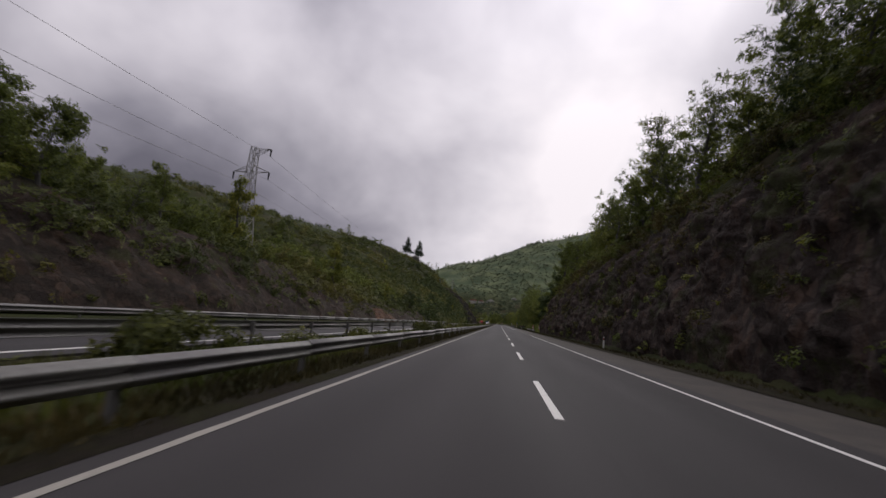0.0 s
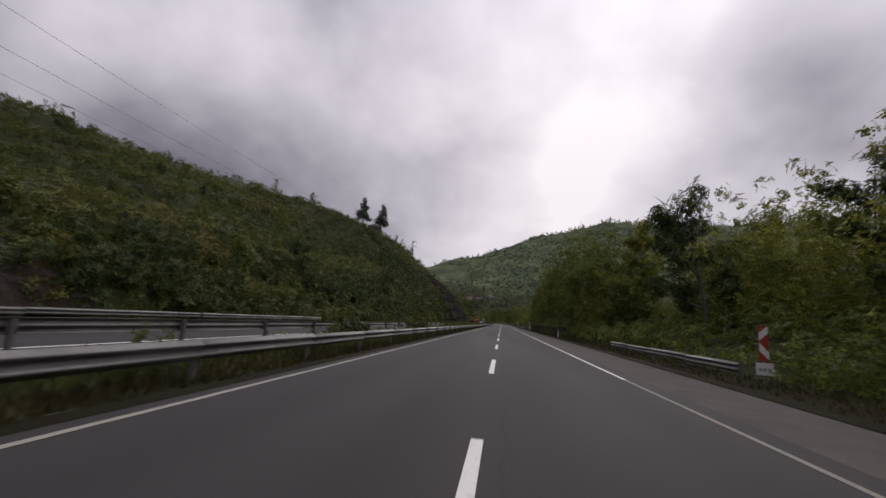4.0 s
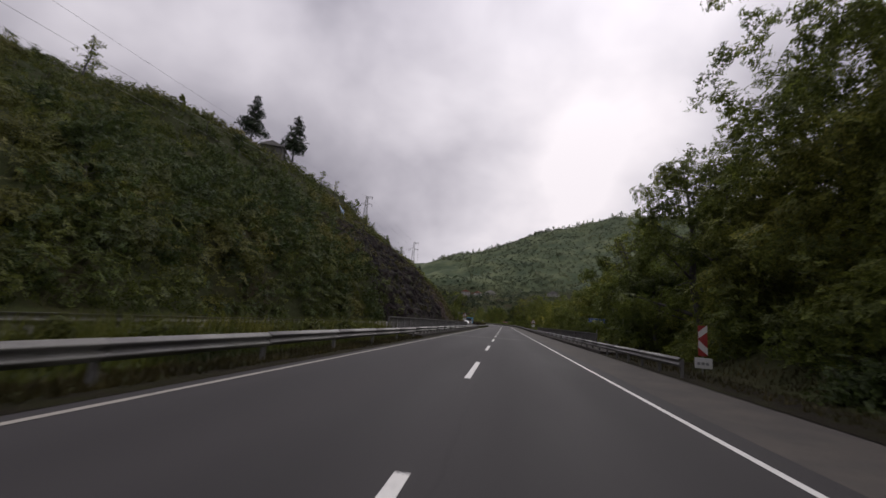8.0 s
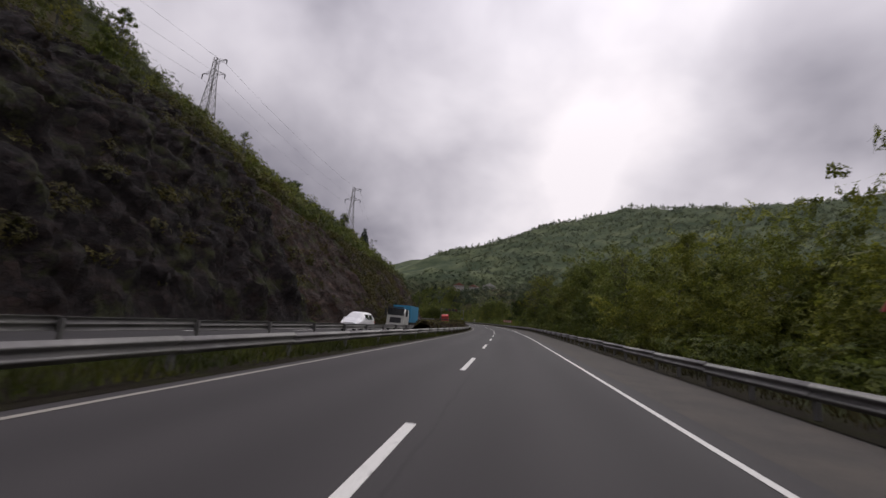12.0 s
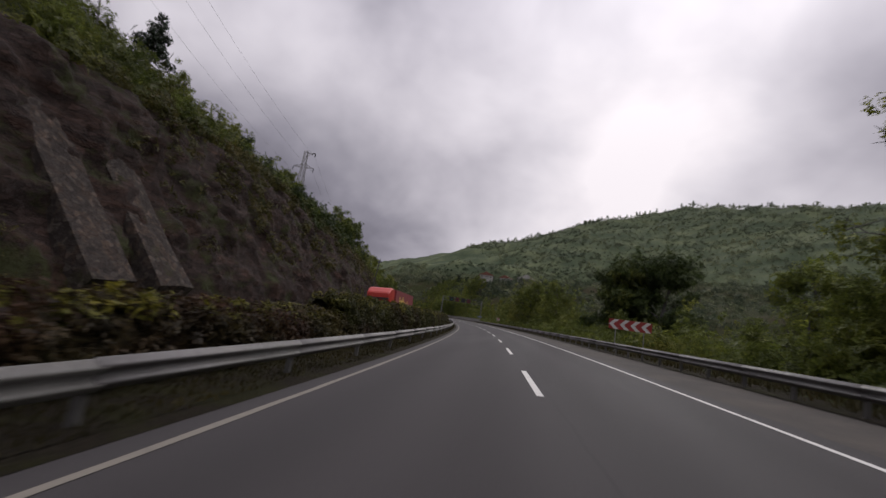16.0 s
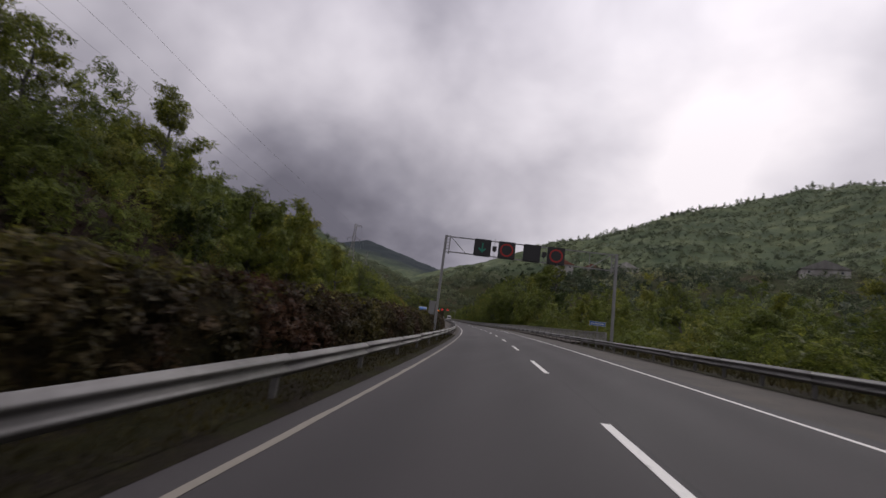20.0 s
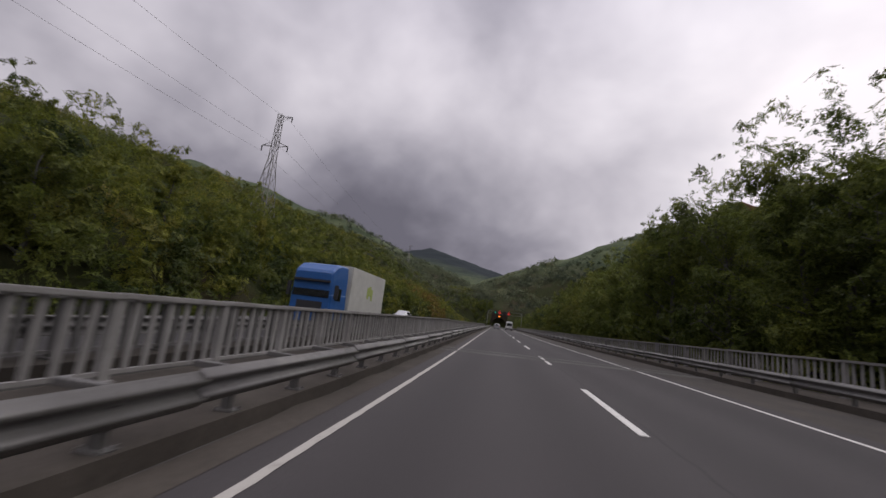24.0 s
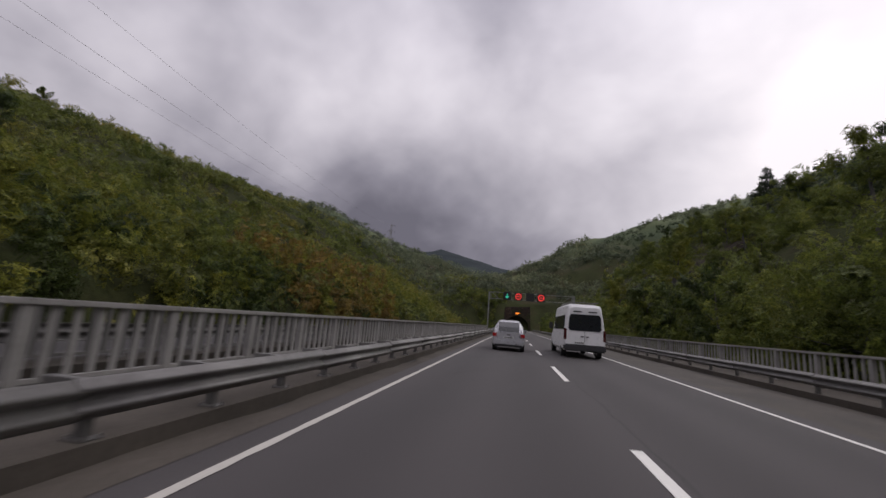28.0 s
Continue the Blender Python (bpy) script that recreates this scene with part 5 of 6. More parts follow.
rock_face("earth_cutting", "bare dark brown earth and rock of a cut slope", -60, 128, -1, LEFT, 0.45, 34, 0.5, M_EARTH, 14.0, blocky=0.1)

# ---- bridge railings ----


def railing(s0, s1, u, base, top, near0, near1, label, slat_w=0.078, steel=None):
    """A steel railing: broad posts, a deep top rail, a bottom rail and upright slats."""
    f = thing("bridge_railing", label, "railing", m=Matrix.Identity(4))
    steel = steel or M_FENCE
    bay = 2.0
    n = int((s1 - s0) / bay)
    h = top - base
    pm = bpy.data.meshes.new("post")
    b = boxed(-0.05, 0.05, -0.07, 0.07, 0.0, h - 0.05)
    box(b, -0.09, 0.09, -0.11, 0.11, 0.0, 0.03)
    b.to_mesh(pm)
    b.free()
    pm.materials.append(steel)
    rm = bpy.data.meshes.new("top_rail")
    b = boxed(-0.075, 0.075, -bay / 2, bay / 2 + 0.01, h - 0.075, h, 0.012)
    b.to_mesh(rm)
    b.free()
    rm.materials.append(steel)
    lm = bpy.data.meshes.new("bottom_rail")
    b = boxed(-0.03, 0.03, -bay / 2, bay / 2, 0.09, 0.14)
    b.to_mesh(lm)
    b.free()
    lm.materials.append(steel)
    sm = bpy.data.meshes.new("slat")
    b = boxed(-0.02, 0.02, -slat_w / 2, slat_w / 2, 0.12, h - 0.07)
    b.to_mesh(sm)
    b.free()
    sm.materials.append(steel)
    count = 0
    verts, faces = [], []
    for i in range(n):
        s = s0 + (i + 0.5) * bay
        shared("post", pm, f, road_pose(s0 + i * bay, u, base))
        shared("top_rail", rm, f, road_pose(s, u, base))
        shared("bottom_rail", lm, f, road_pose(s, u, base))
        for j in range(1, 7):
            q = s0 + (i + j / 7.0) * bay
            if near0 <= q <= near1 and count < 290:
                shared("slat", sm, f, road_pose(q, u, base))
                count += 1
            else:
                m = road_pose(q, u, base)
                k = len(verts)
                for z in (0.12, h - 0.07):
                    for dx, dy in ((-0.02, -slat_w / 2), (0.02, -slat_w / 2), (0.02, slat_w / 2), (-0.02, slat_w / 2)):
                        verts.append(m @ Vector((dx, dy, z)))
                faces += [(k, k + 1, k + 5, k + 4), (k + 1, k + 2, k + 6, k + 5), (k + 2, k + 3, k + 7, k + 6), (k + 3, k, k + 4, k + 7)]
    if verts:
        tagged(mesh_object("slats", verts, faces, steel, f), "grey upright steel slats", kind="stuff")
    return f


SHORT_POST = post_mesh(0.44)


# The barrier's brackets reach back to the railing on the bridges
def brackets(s0, s1, parent):
    b = boxed(-0.52, -0.06, -0.045, 0.045, -0.075, -0.015, 0.008)
    me = bpy.data.meshes.new("bracket")
    b.to_mesh(me)
    b.free()
    me.materials.append(M_STEEL)
    f = boxed(-0.15, 0.05, -0.08, 0.08, 0.0, 0.015)
    for x in (-0.13, 0.03):
        for y in (-0.06, 0.06):
            rod(f, (x, y, 0.015), (x, y, 0.04), 0.014, 0.014, 6)
    fm = bpy.data.meshes.new("foot_plate")
    f.to_mesh(fm)
    f.free()
    fm.materials.append(M_STEEL)
    for i in range(int((s1 - s0) / 1.4)):
        s = s0 + i * 1.4
        shared("bracket", me, parent, road_pose(s, -4.62 + float(drawn_in(s)), 0.62))
        shared("foot_plate", fm, parent, road_pose(s, -4.62 + float(drawn_in(s)), 0.16))
        shared("bridge_post", SHORT_POST, parent, road_pose(s, -4.62 + float(drawn_in(s)), 0.60))


railing(233, 292.5, -6.6, 0.16, 1.15, 233, 293, "grey steel bridge railing with close upright slats on the median side", steel=M_STEEL_DARK)
railing(559, 661, -6.55, 0.16, 1.24, 606, 660, "grey steel bridge railing with broad posts and slats")
railing(661, 812, -6.55, 0.16, 1.18, 700, 800, "long grey steel bridge railing with broad posts and slats")
railing(554, 812, -8.5, 0.16, 1.15, 706, 800, "grey railing of the second bridge behind the first one", steel=M_STEEL_DARK)
railing(241, 300, 7.9, 0.16, 1.17, 241, 300, "low grey steel railing beside the shoulder of the bridge", steel=M_STEEL_DARK)
railing(548, 812, 7.9, 0.16, 1.22, 706, 800, "long grey steel railing on the outer edge of the bridge")
brackets(556, 812, bpy.data.objects["crash_barrier"])
brackets(234, 291, bpy.data.objects["crash_barrier"])

# ---- signs ----
M_WHITE = plain("white_sign_sheet", (0.52, 0.52, 0.50), 0.5, spots=0.35)
M_RED = plain("red_sign_sheet", (0.26, 0.03, 0.026), 0.5, spots=0.4)
M_BLACK = plain("black_paint", (0.015, 0.015, 0.016), 0.5)
M_BLUE = plain("blue_sign_sheet", (0.03, 0.10, 0.30), 0.45)
M_GREY = plain("grey_painted_steel", (0.22, 0.22, 0.22), 0.55, 0.3)
M_RUBBER = plain("black_rubber", (0.02, 0.02, 0.02), 0.8)


def flat_plate(outline, y0, y1):
    return prism(bmesh.new(), outline, y0, y1)


def sign_post(parent, h, x=0.0, r=0.03, y=0.05):
    return part("post", rod(bmesh.new(), (x, y, -0.3), (x, y, h), r, r, 10), M_GREY, parent)


def chevron_board(s, u, z0, z1, width, arrows, label):
    """White arrow heads on red, pointing left, on posts."""
    t = thing("chevron_sign", label, "road sign", m=road_pose(s, u, 0, -8))
    h = z1 - z0
    xs = (0.0,) if arrows == 1 else (-width * 0.33, width * 0.33)
    for x in xs:
        sign_post(t, z1 - 0.05, x)
    part("panel", boxed(-width / 2, width / 2, -0.012, 0.012, z0, z1, 0.004), M_RED if arrows > 1 else M_WHITE, t)
    step = width / arrows
    for i in range(arrows):
        x = -width / 2 + step * i
        zc, k = (z0 + z1) / 2, step * 0.52
        if arrows > 1:
            o = [(x + 0.02, zc), (x + k, z1 - 0.01), (x + k + step * 0.42, z1 - 0.01), (x + step * 0.42, zc), (x + k + step * 0.42, z0 + 0.01), (x + k, z0 + 0.01)]
            o = [(max(-width / 2 + 0.01, min(width / 2 - 0.01, a)), b) for a, b in o]
            part("arrow", flat_plate(o, -0.018, -0.013), M_WHITE, t)
        else:
            o = [(x + 0.14, zc), (x + 0.5 * step, z1 - 0.02), (x + 0.85 * step, z1 - 0.02), (x + 0.48 * step, zc), (x + 0.85 * step, z0 + 0.02), (x + 0.5 * step, z0 + 0.02)]
            part("arrow", flat_plate(o, -0.018, -0.013), M_RED, t)
    return t


chevron_board(436.6, 8.2, 1.45, 2.1, 2.6, 4, "long red and white chevron board on two posts behind the barrier")
chevron_board(517.2, 8.2, 1.38, 2.08, 0.75, 1, "square white sign with a red chevron arrow")


def hazard_panel(s, u, base, label, turn=0.0):
    """A narrow red and white panel; base True: it stands on a pale block."""
    t = thing("hazard_marker", label, "road sign", m=road_pose(s, u, float(ground_z(s, u)) - float(road_z(s, u)) if u > 8.55 else 0.0, turn))
    z0 = 0.72
    sign_post(t, z0 + 1.05, 0.0, 0.025)
    part("panel", boxed(-0.16, 0.16, -0.012, 0.012, z0, z0 + 1.1, 0.004), M_RED, t)
    for i, (a, b) in enumerate(((0.62, 0.30), (0.10, 0.42))):
        o = [(-0.155, z0 + a), (0.155, z0 + a + 0.26), (0.155, z0 + a + 0.26 + 0.24), (-0.155, z0 + a + 0.24)] if i == 0 else \
            [(-0.155, z0 + 0.30), (0.155, z0 + 0.04), (0.155, z0 + 0.28), (-0.155, z0 + 0.58)]
        part("stripe", flat_plate(o, -0.018, -0.013), M_WHITE, t)
    if base:
        b = part("notice_plate", boxed(-0.3, 0.3, -0.035, -0.02, 0.28, 0.66, 0.004), M_WHITE, t, "dirty white plate with faded writing")
        for k in range(3):
            part("writing_bar", boxed(-0.22 + 0.15 * k, -0.12 + 0.15 * k, -0.04, -0.036, 0.40, 0.50), M_GREY, t)
    return t


hazard_panel(223.7, 8.0, True, "red and white striped hazard marker above a white plate")
hazard_panel(101.8, 8.5, False, "red and white hazard marker beside a culvert", -6)
hazard_panel(120.5, 8.5, True, "red and white hazard marker beside a short barrier", 10)


def warning_sign(s, u, z, size, label, plate=True):
    t = thing("warning_sign", label, "road sign", m=road_pose(s, u, 0, 0))
    sign_post(t, z + size * 0.6, 0.0, 0.035)
    r = size * 0.58
    tri = lambda k, zc: [(-k, zc - k * 0.58), (k, zc - k * 0.58), (0.0, zc + k * 1.15)]
    zc = z + size * 0.3
    part("border", flat_plate(tri(r, zc), -0.012, 0.012), M_RED, t)
    part("face", flat_plate(tri(r * 0.78, zc), -0.018, -0.013), M_WHITE, t)
    b = boxed(-0.10 * size, 0.10 * size, -0.024, -0.019, zc + 0.05 * size, zc + 0.20 * size, 0.0)
    part("car_symbol", b, M_BLACK, t)
    for x in (-0.08, 0.08):
        b = bmesh.new()
        pts = [(x * size + 0.035 * size * math.sin(i * 1.6), -0.0215, zc + (0.04 - 0.085 * i) * size) for i in range(5)]
        for p, q in zip(pts, pts[1:]):
            box(b, min(p[0], q[0]) - 0.018 * size, max(p[0], q[0]) + 0.018 * size, -0.024, -0.019, q[2], p[2])
        part("skid_mark", b, M_BLACK, t)
    if plate:
        zp = z - size * 0.55
        part("plate", boxed(-0.34 * size, 0.34 * size, -0.012, 0.012, zp - 0.25 * size, zp + 0.25 * size, 0.003), M_WHITE, t, "white plate with a cloud shape")
        o = [(-0.22 * size, zp), (-0.12 * size, zp + 0.1 * size), (0.1 * size, zp + 0.11 * size), (0.22 * size, zp)]
        part("cloud_symbol", flat_plate(o, -0.018, -0.013), M_BLACK, t)
    return t


warning_sign(313.4, 7.9, 2.0, 1.05, "triangular slippery road warning sign with a plate below")
warning_sign(306.2, -8.7, 2.25, 0.95, "triangular slippery road warning sign on the far barrier")


def name_sign(s, u, z0, z1, w, label, words=""):
    t = thing("river_sign", label, "road sign", m=road_pose(s, u, 0, 0))
    sign_post(t, z1, 0.0, 0.04)
    o = [(-w / 2 - 0.06, z1), (w / 2, z1), (w / 2 - 0.08, (z0 + z1) / 2), (w / 2, z0), (-w / 2 - 0.06, z0), (-w / 2 + 0.03, (z0 + z1) / 2)]
    part("border", flat_plate(o, -0.010, 0.012), M_WHITE, t)
    part("panel", flat_plate([(x * 0.965, (z0 + z1) / 2 + (z - (z0 + z1) / 2) * 0.84) for x, z in o], -0.016, -0.011), M_BLUE, t)
    n = 11
    for k in range(n):
        x = -w * 0.40 + w * 0.8 * k / n
        part("letter_bar", boxed(x, x + w * 0.045, -0.021, -0.017, z0 + (z1 - z0) * 0.3, z0 + (z1 - z0) * (0.6 + 0.12 * (k % 3 == 0))), M_WHITE, t)
    return t


name_sign(249.0, 9.6, 2.15, 2.55, 1.55, "blue river name sign with white border on one post")
name_sign(554.0, 9.0, 1.75, 2.15, 1.5, "blue river name sign with white border beside the bridge")


def delineator(s, u, label):
    t = thing("delineator_post", label, "marker post", "white marker posts", m=road_pose(s, u, 0.0, 0))
    part("post", boxed(-0.055, 0.055, -0.03, 0.03, -0.3, 1.0, 0.012), M_WHITE, t)
    part("band", boxed(-0.058, 0.058, -0.034, 0.034, 0.72, 0.88), M_BLACK, t)
    part("reflector", boxed(-0.03, 0.03, -0.038, -0.034, 0.76, 0.85), M_RED, t)


for s in (34.8, 160.0):
    delineator(s, 7.3, "white plastic marker post with a black band on the verge")

# short barriers at the culvert
barrier(103, 111, 7.5, 0.6, -1, "short bent grey barrier at the culvert", every=2.0)
barrier(121, 137, 8.0, 0.6, -1, "short grey barrier at the edge of the shoulder", every=4.0)

# ---- lane signal gantries ----
M_LED_RED = lamp_material("red_signal_lights", (0.22, 0.02, 0.018), 0.08)
M_LED_GREEN = lamp_material("green_signal_lights", (0.02, 0.14, 0.10), 0.06)
M_LED_RED_BRIGHT = lamp_material("bright_red_signal_lights", (0.9, 0.06, 0.05), 0.8)
M_LED_GREEN_BRIGHT = lamp_material("bright_green_signal_lights", (0.05, 0.7, 0.45), 0.5)
M_LED_ORANGE = lamp_material("orange_signal_lights", (1.0, 0.25, 0.03), 1.0)


def ring(bm, x, z, r, w, y, n=24):
    for i in range(n):
        a, b = 2 * math.pi * i / n, 2 * math.pi * (i + 1) / n
        v = [bm.verts.new((x + math.cos(k) * q, y, z + math.sin(k) * q)) for k, q in ((a, r), (b, r), (b, r - w), (a, r - w))]
        bm.faces.new(v)
    return bm


def gantry(s, u0, u1, top, depth, label, bright):
    """Two posts, a lattice beam across the lanes and four lane signals on it."""
    g = thing("signal_gantry", label, "gantry", m=road_pose(s, 0, 0, 0))
    g.matrix_basis = Matrix.Translation(at_road(s, 0)) @ pose(0, 0, 0, 0, 0, float(heading(s)))
    lo = top - depth
    for u in (u0, u1):
        p = part("post", boxed(u - 0.095, u + 0.095, -0.095, 0.095, -1.2, top + 0.05, 0.01), M_GREY, g)
        sgn = 1 if u < 0 else -1
        part("base_cabinet", boxed(u - 0.62, u - 0.16, -0.14, 0.14, 1.3, 2.35, 0.02), M_GREY, g) if u < 0 and s < 600 else None
        x = u + sgn * 0.34
        part("ladder_rail", boxed(x - 0.04, x + 0.04, -0.05, 0.05, lo - 0.15, top + 0.05), M_GREY, g)
        for k in range(6):
            z = lo + depth * k / 5.0
            part("ladder_rung", boxed(min(u, x), max(u, x), -0.03, 0.03, z - 0.03, z + 0.03), M_GREY, g)
    part("top_chord", boxed(u0, u1, -0.04, 0.04, top - 0.08, top), M_GREY, g)
    part("bottom_chord", boxed(u0 + 0.3, u1 - 0.3, -0.04, 0.04, lo, lo + 0.08), M_GREY, g)
    for a, b in (((u0 + 0.4, top - 0.05), (u0 + 1.7, lo + 0.05)), ((u1 - 0.4, top - 0.05), (u1 - 2.0, lo + 0.05)), ((u1 - 2.0, top), (u1 - 2.0, lo))):
        part("brace", rod(bmesh.new(), (a[0], 0, a[1]), (b[0], 0, b[1]), 0.028, 0.028, 6), M_GREY, g)
    zc = (top + lo) / 2
    for i, u in enumerate((-2.5, -0.6, 1.35, 3.2)):
        q = part("signal_box", boxed(u - 0.66, u + 0.66, -0.16, 0.14, zc - 0.68, zc + 0.68, 0.05), M_BLACK, g)
        y = -0.166
        if i == 0:
            b = bmesh.new()
            box(b, u - 0.06, u + 0.06, y - 0.004, y, zc - 0.2, zc + 0.4)
            for k in (-1, 1):
                prism(b, [(u, zc - 0.42), (u + k * 0.32, zc - 0.1), (u + k * 0.22, zc - 0.02), (u, zc - 0.24)], y - 0.004, y)
            part("green_arrow", b, M_LED_GREEN_BRIGHT if bright else M_LED_GREEN, g, "lit green arrow pointing down")
        elif i != 2:
            b = ring(bmesh.new(), u, zc, 0.52, 0.12, y - 0.003)
            if bright:
                box(b, u - 0.24, u + 0.24, y - 0.004, y, zc - 0.06, zc + 0.06)
            part("red_ring", b, M_LED_RED_BRIGHT if bright else M_LED_RED, g, "lit red ring")
    for u in (-1.55, 2.3):
        part("bracket_rod", rod(bmesh.new(), (u, 0, lo - 0.15), (u, 0, top + 0.2), 0.02, 0.02, 6), M_GREY, g)
        part("detector", prism(bmesh.new(), [(u - 0.16, zc + 0.2), (u + 0.16, zc + 0.2), (u + 0.16, zc - 0.12), (u, zc - 0.22), (u - 0.16, zc - 0.12)], -0.2, 0.15), M_BLACK, g)
    return g


gantry(546.2, -5.45, 7.75, 7.6, 1.3, "grey steel lane signal gantry spanning the carriageway", False)
gantry(797.0, -5.6, 8.6, 7.0, 1.2, "lane signal gantry on the bridge before the tunnel", True)

# ---- pylons and their wires ----
M_PYLON = steel_material("dull_pylon_steel", 0.22, 0.6)


def pylon(s, u, height, label):
    x, y = road_xy(s, u)
    z = float(ground_z(s, u)) - 0.5
    t = thing("pylon", label, "pylon", "power line pylons", m=Matrix.Translation((float(x), float(y), z)) @ pose(0, 0, 0, 0, 0, float(heading(s))))
    w0, w1, waist = height * 0.085, 0.42, height * 0.66

    def half(h):
        return w0 + (w1 * 1.25 - w0) * min(1.0, h / waist) - 0.15 * max(0.0, (h - waist) / (height - waist))

    for a, b in ((1, 1), (1, -1), (-1, 1), (-1, -1)):
        bm = bmesh.new()
        rod(bm, (a * half(0), b * half(0), 0), (a * half(waist), b * half(waist), waist), 0.09, 0.07, 4)
        rod(bm, (a * half(waist), b * half(waist), waist), (a * half(height), b * half(height), height), 0.07, 0.05, 4)
        part("leg", bm, M_PYLON, t)
    n = 9
    hs = [height * (i / n) for i in range(n + 1)]
    bm = bmesh.new()
    for h0, h1 in zip(hs, hs[1:]):
        p, q = half(h0), half(h1)
        for k in range(4):
            c = ((1, 1), (-1, 1), (-1, -1), (1, -1))
            a, b = c[k], c[(k + 1) % 4]
            rod(bm, (a[0] * p, a[1] * p, h0), (b[0] * q, b[1] * q, h1), 0.035, 0.035, 3)
            rod(bm, (b[0] * p, b[1] * p, h0), (a[0] * q, a[1] * q, h1), 0.035, 0.035, 3)
            rod(bm, (a[0] * q, a[1] * q, h1), (b[0] * q, b[1] * q, h1), 0.035, 0.035, 3)
    part("lattice", bm, M_PYLON, t)
    ends = []
    for sx, h, reach in ((-1, height * 0.76, 2.6), (1, height * 0.76, 2.6), (1, height * 0.98, 2.4)):
        bm = bmesh.new()
        for yy in (-0.3, 0.3):
            rod(bm, (sx * 0.4, yy, h), (sx * reach, 0, h + 0.1), 0.05, 0.04, 4)
            rod(bm, (sx * 0.4, yy, h + 0.9 * (h < height * 0.9) - 0.8 * (h > height * 0.9)), (sx * reach, 0, h + 0.1), 0.04, 0.04, 4)
        part("crossarm", bm, M_PYLON, t)
        bm = rod(bmesh.new(), (sx * reach, 0, h), (sx * reach, 0, h - 1.0), 0.13, 0.08, 8)
        part("insulator", bm, M_BLACK, t)
        ends.append(t.matrix_basis @ Vector((sx * reach, 0, h - 1.0)))
    return ends


def wire(a, b, sag):
    t = thing("power_wire", "thin dark overhead power wire between pylons", "power wire", "overhead wires", m=Matrix.Identity(4))
    bm = bmesh.new()
    n = 14
    pts = [a.lerp(b, i / n) - Vector((0, 0, sag * 4 * (i / n) * (1 - i / n))) for i in range(n + 1)]
    rings = []
    for p in pts:
        side = Vector((b - a)).cross(Vector((0, 0, 1))).normalized() * 0.018
        rings.append([bm.verts.new(p + d) for d in (side, Vector((0, 0, 0.018)), -side, Vector((0, 0, -0.018)))])
    for p, q in zip(rings, rings[1:]):
        for k in range(4):
            bm.faces.new((p[k], p[(k + 1) % 4], q[(k + 1) % 4], q[k]))
    part("strand", bm, M_PYLON, t)


towers = []
for s, u, h in ((-250, -34, 16), (49, -35.5, 15), (379, -61.7, 15.6), (442, -46.3, 18.4), (510, -47.2, 18.4), (688, -46, 27), (1000, -90, 20)):
    towers.append(pylon(s, u, h, "grey steel lattice power pylon on the wooded slope"))
for a, b in zip(towers, towers[1:]):
    for p, q in zip(a, b):
        wire(p, q, (q - p).length * 0.022)

# ---- concrete ribs on the slope, a stone wall, a tarpaulin, houses ----


def rib(s, width, label, reach=1.0):
    t = thing("concrete_rib", label, "retaining wall", "ribs on the slope", m=Matrix.Identity(4))
    bm = bmesh.new()
    a = [at_road(s + k, u, z) for k, u, z in ((0, -20.2, 0.4), (width, -20.2, 0.4), (width, -20.2 - 10.8 * reach, 0.4 + 12.8 * reach), (0, -20.2 - 10.8 * reach, 0.4 + 12.8 * reach))]
    push = Vector((1.3, 0.35, 1.4))
    lo = [bm.verts.new(p - push * 1.2) for p in a]
    hi = [bm.verts.new(p + push) for p in a]
    for i in range(4):
        bm.faces.new((lo[i], lo[(i + 1) % 4], hi[(i + 1) % 4], hi[i]))
    bm.faces.new(hi)
    bm.faces.new(lo[::-1])
    bmesh.ops.recalc_face_normals(bm, faces=bm.faces[:])
    bmesh.ops.subdivide_edges(bm, edges=bm.edges[:], cuts=5, use_grid_fill=True)
    for v in bm.verts:
        v.co += noise.noise_vector(v.co * 0.6) * 0.18
    part("slab", bm, M_RIB, t)


rib(424.9, 2.5, "broad mossy concrete rib holding the rock slope")
rib(429.1, 2.5, "broad stained concrete rib beside another one")


def stone_wall(s0, s1, u, height):
    """A low wall of dark rough stones, each one a piece of its own."""
    w = thing("stone_wall", "low dark rubble stone wall at the foot of the trees", "wall", m=Matrix.Identity(4))
    meshes = []
    r = random.Random(77)
    for k in range(6):
        b = bmesh.new()
        bmesh.ops.create_icosphere(b, subdivisions=1, radius=0.5)
        for v in b.verts:
            v.co = Vector((max(-0.2, min(0.2, v.co.x * 0.6)), max(-0.36, min(0.36, v.co.y)), max(-0.27, min(0.27, v.co.z * 0.8)))) * r.uniform(0.85, 1.15)
        me = bpy.data.meshes.new("stone")
        b.to_mesh(me)
        b.free()
        me.materials.append(M_ROCK)
        meshes.append(me)
    strip("core", s0, s1, u + 0.05, u + 0.6, height - 0.12, M_ROCK_BROWN, 2.0, parent=w, thick=height + 0.2)
    n = 0
    for row in range(4):
        s = s0 + 0.3 * (row % 2)
        while s < s1 and n < 296:
            k = r.uniform(0.7, 1.05)
            shared("stone", r.choice(meshes), w, road_pose(s, u + 0.05 * row + r.uniform(-0.04, 0.04), 0.16 + row * height / 4 + r.uniform(-0.03, 0.03), r.uniform(-8, 8)) @ pose(0, 0, 0, r.uniform(-8, 8), r.uniform(-8, 8), 0) @ Matrix.Diagonal((k, k * 1.1, k * r.uniform(0.85, 1.05), 1)))
            s += k * 0.8
            n += 1
    return w


stone_wall(166, 213, 8.7, 1.4)



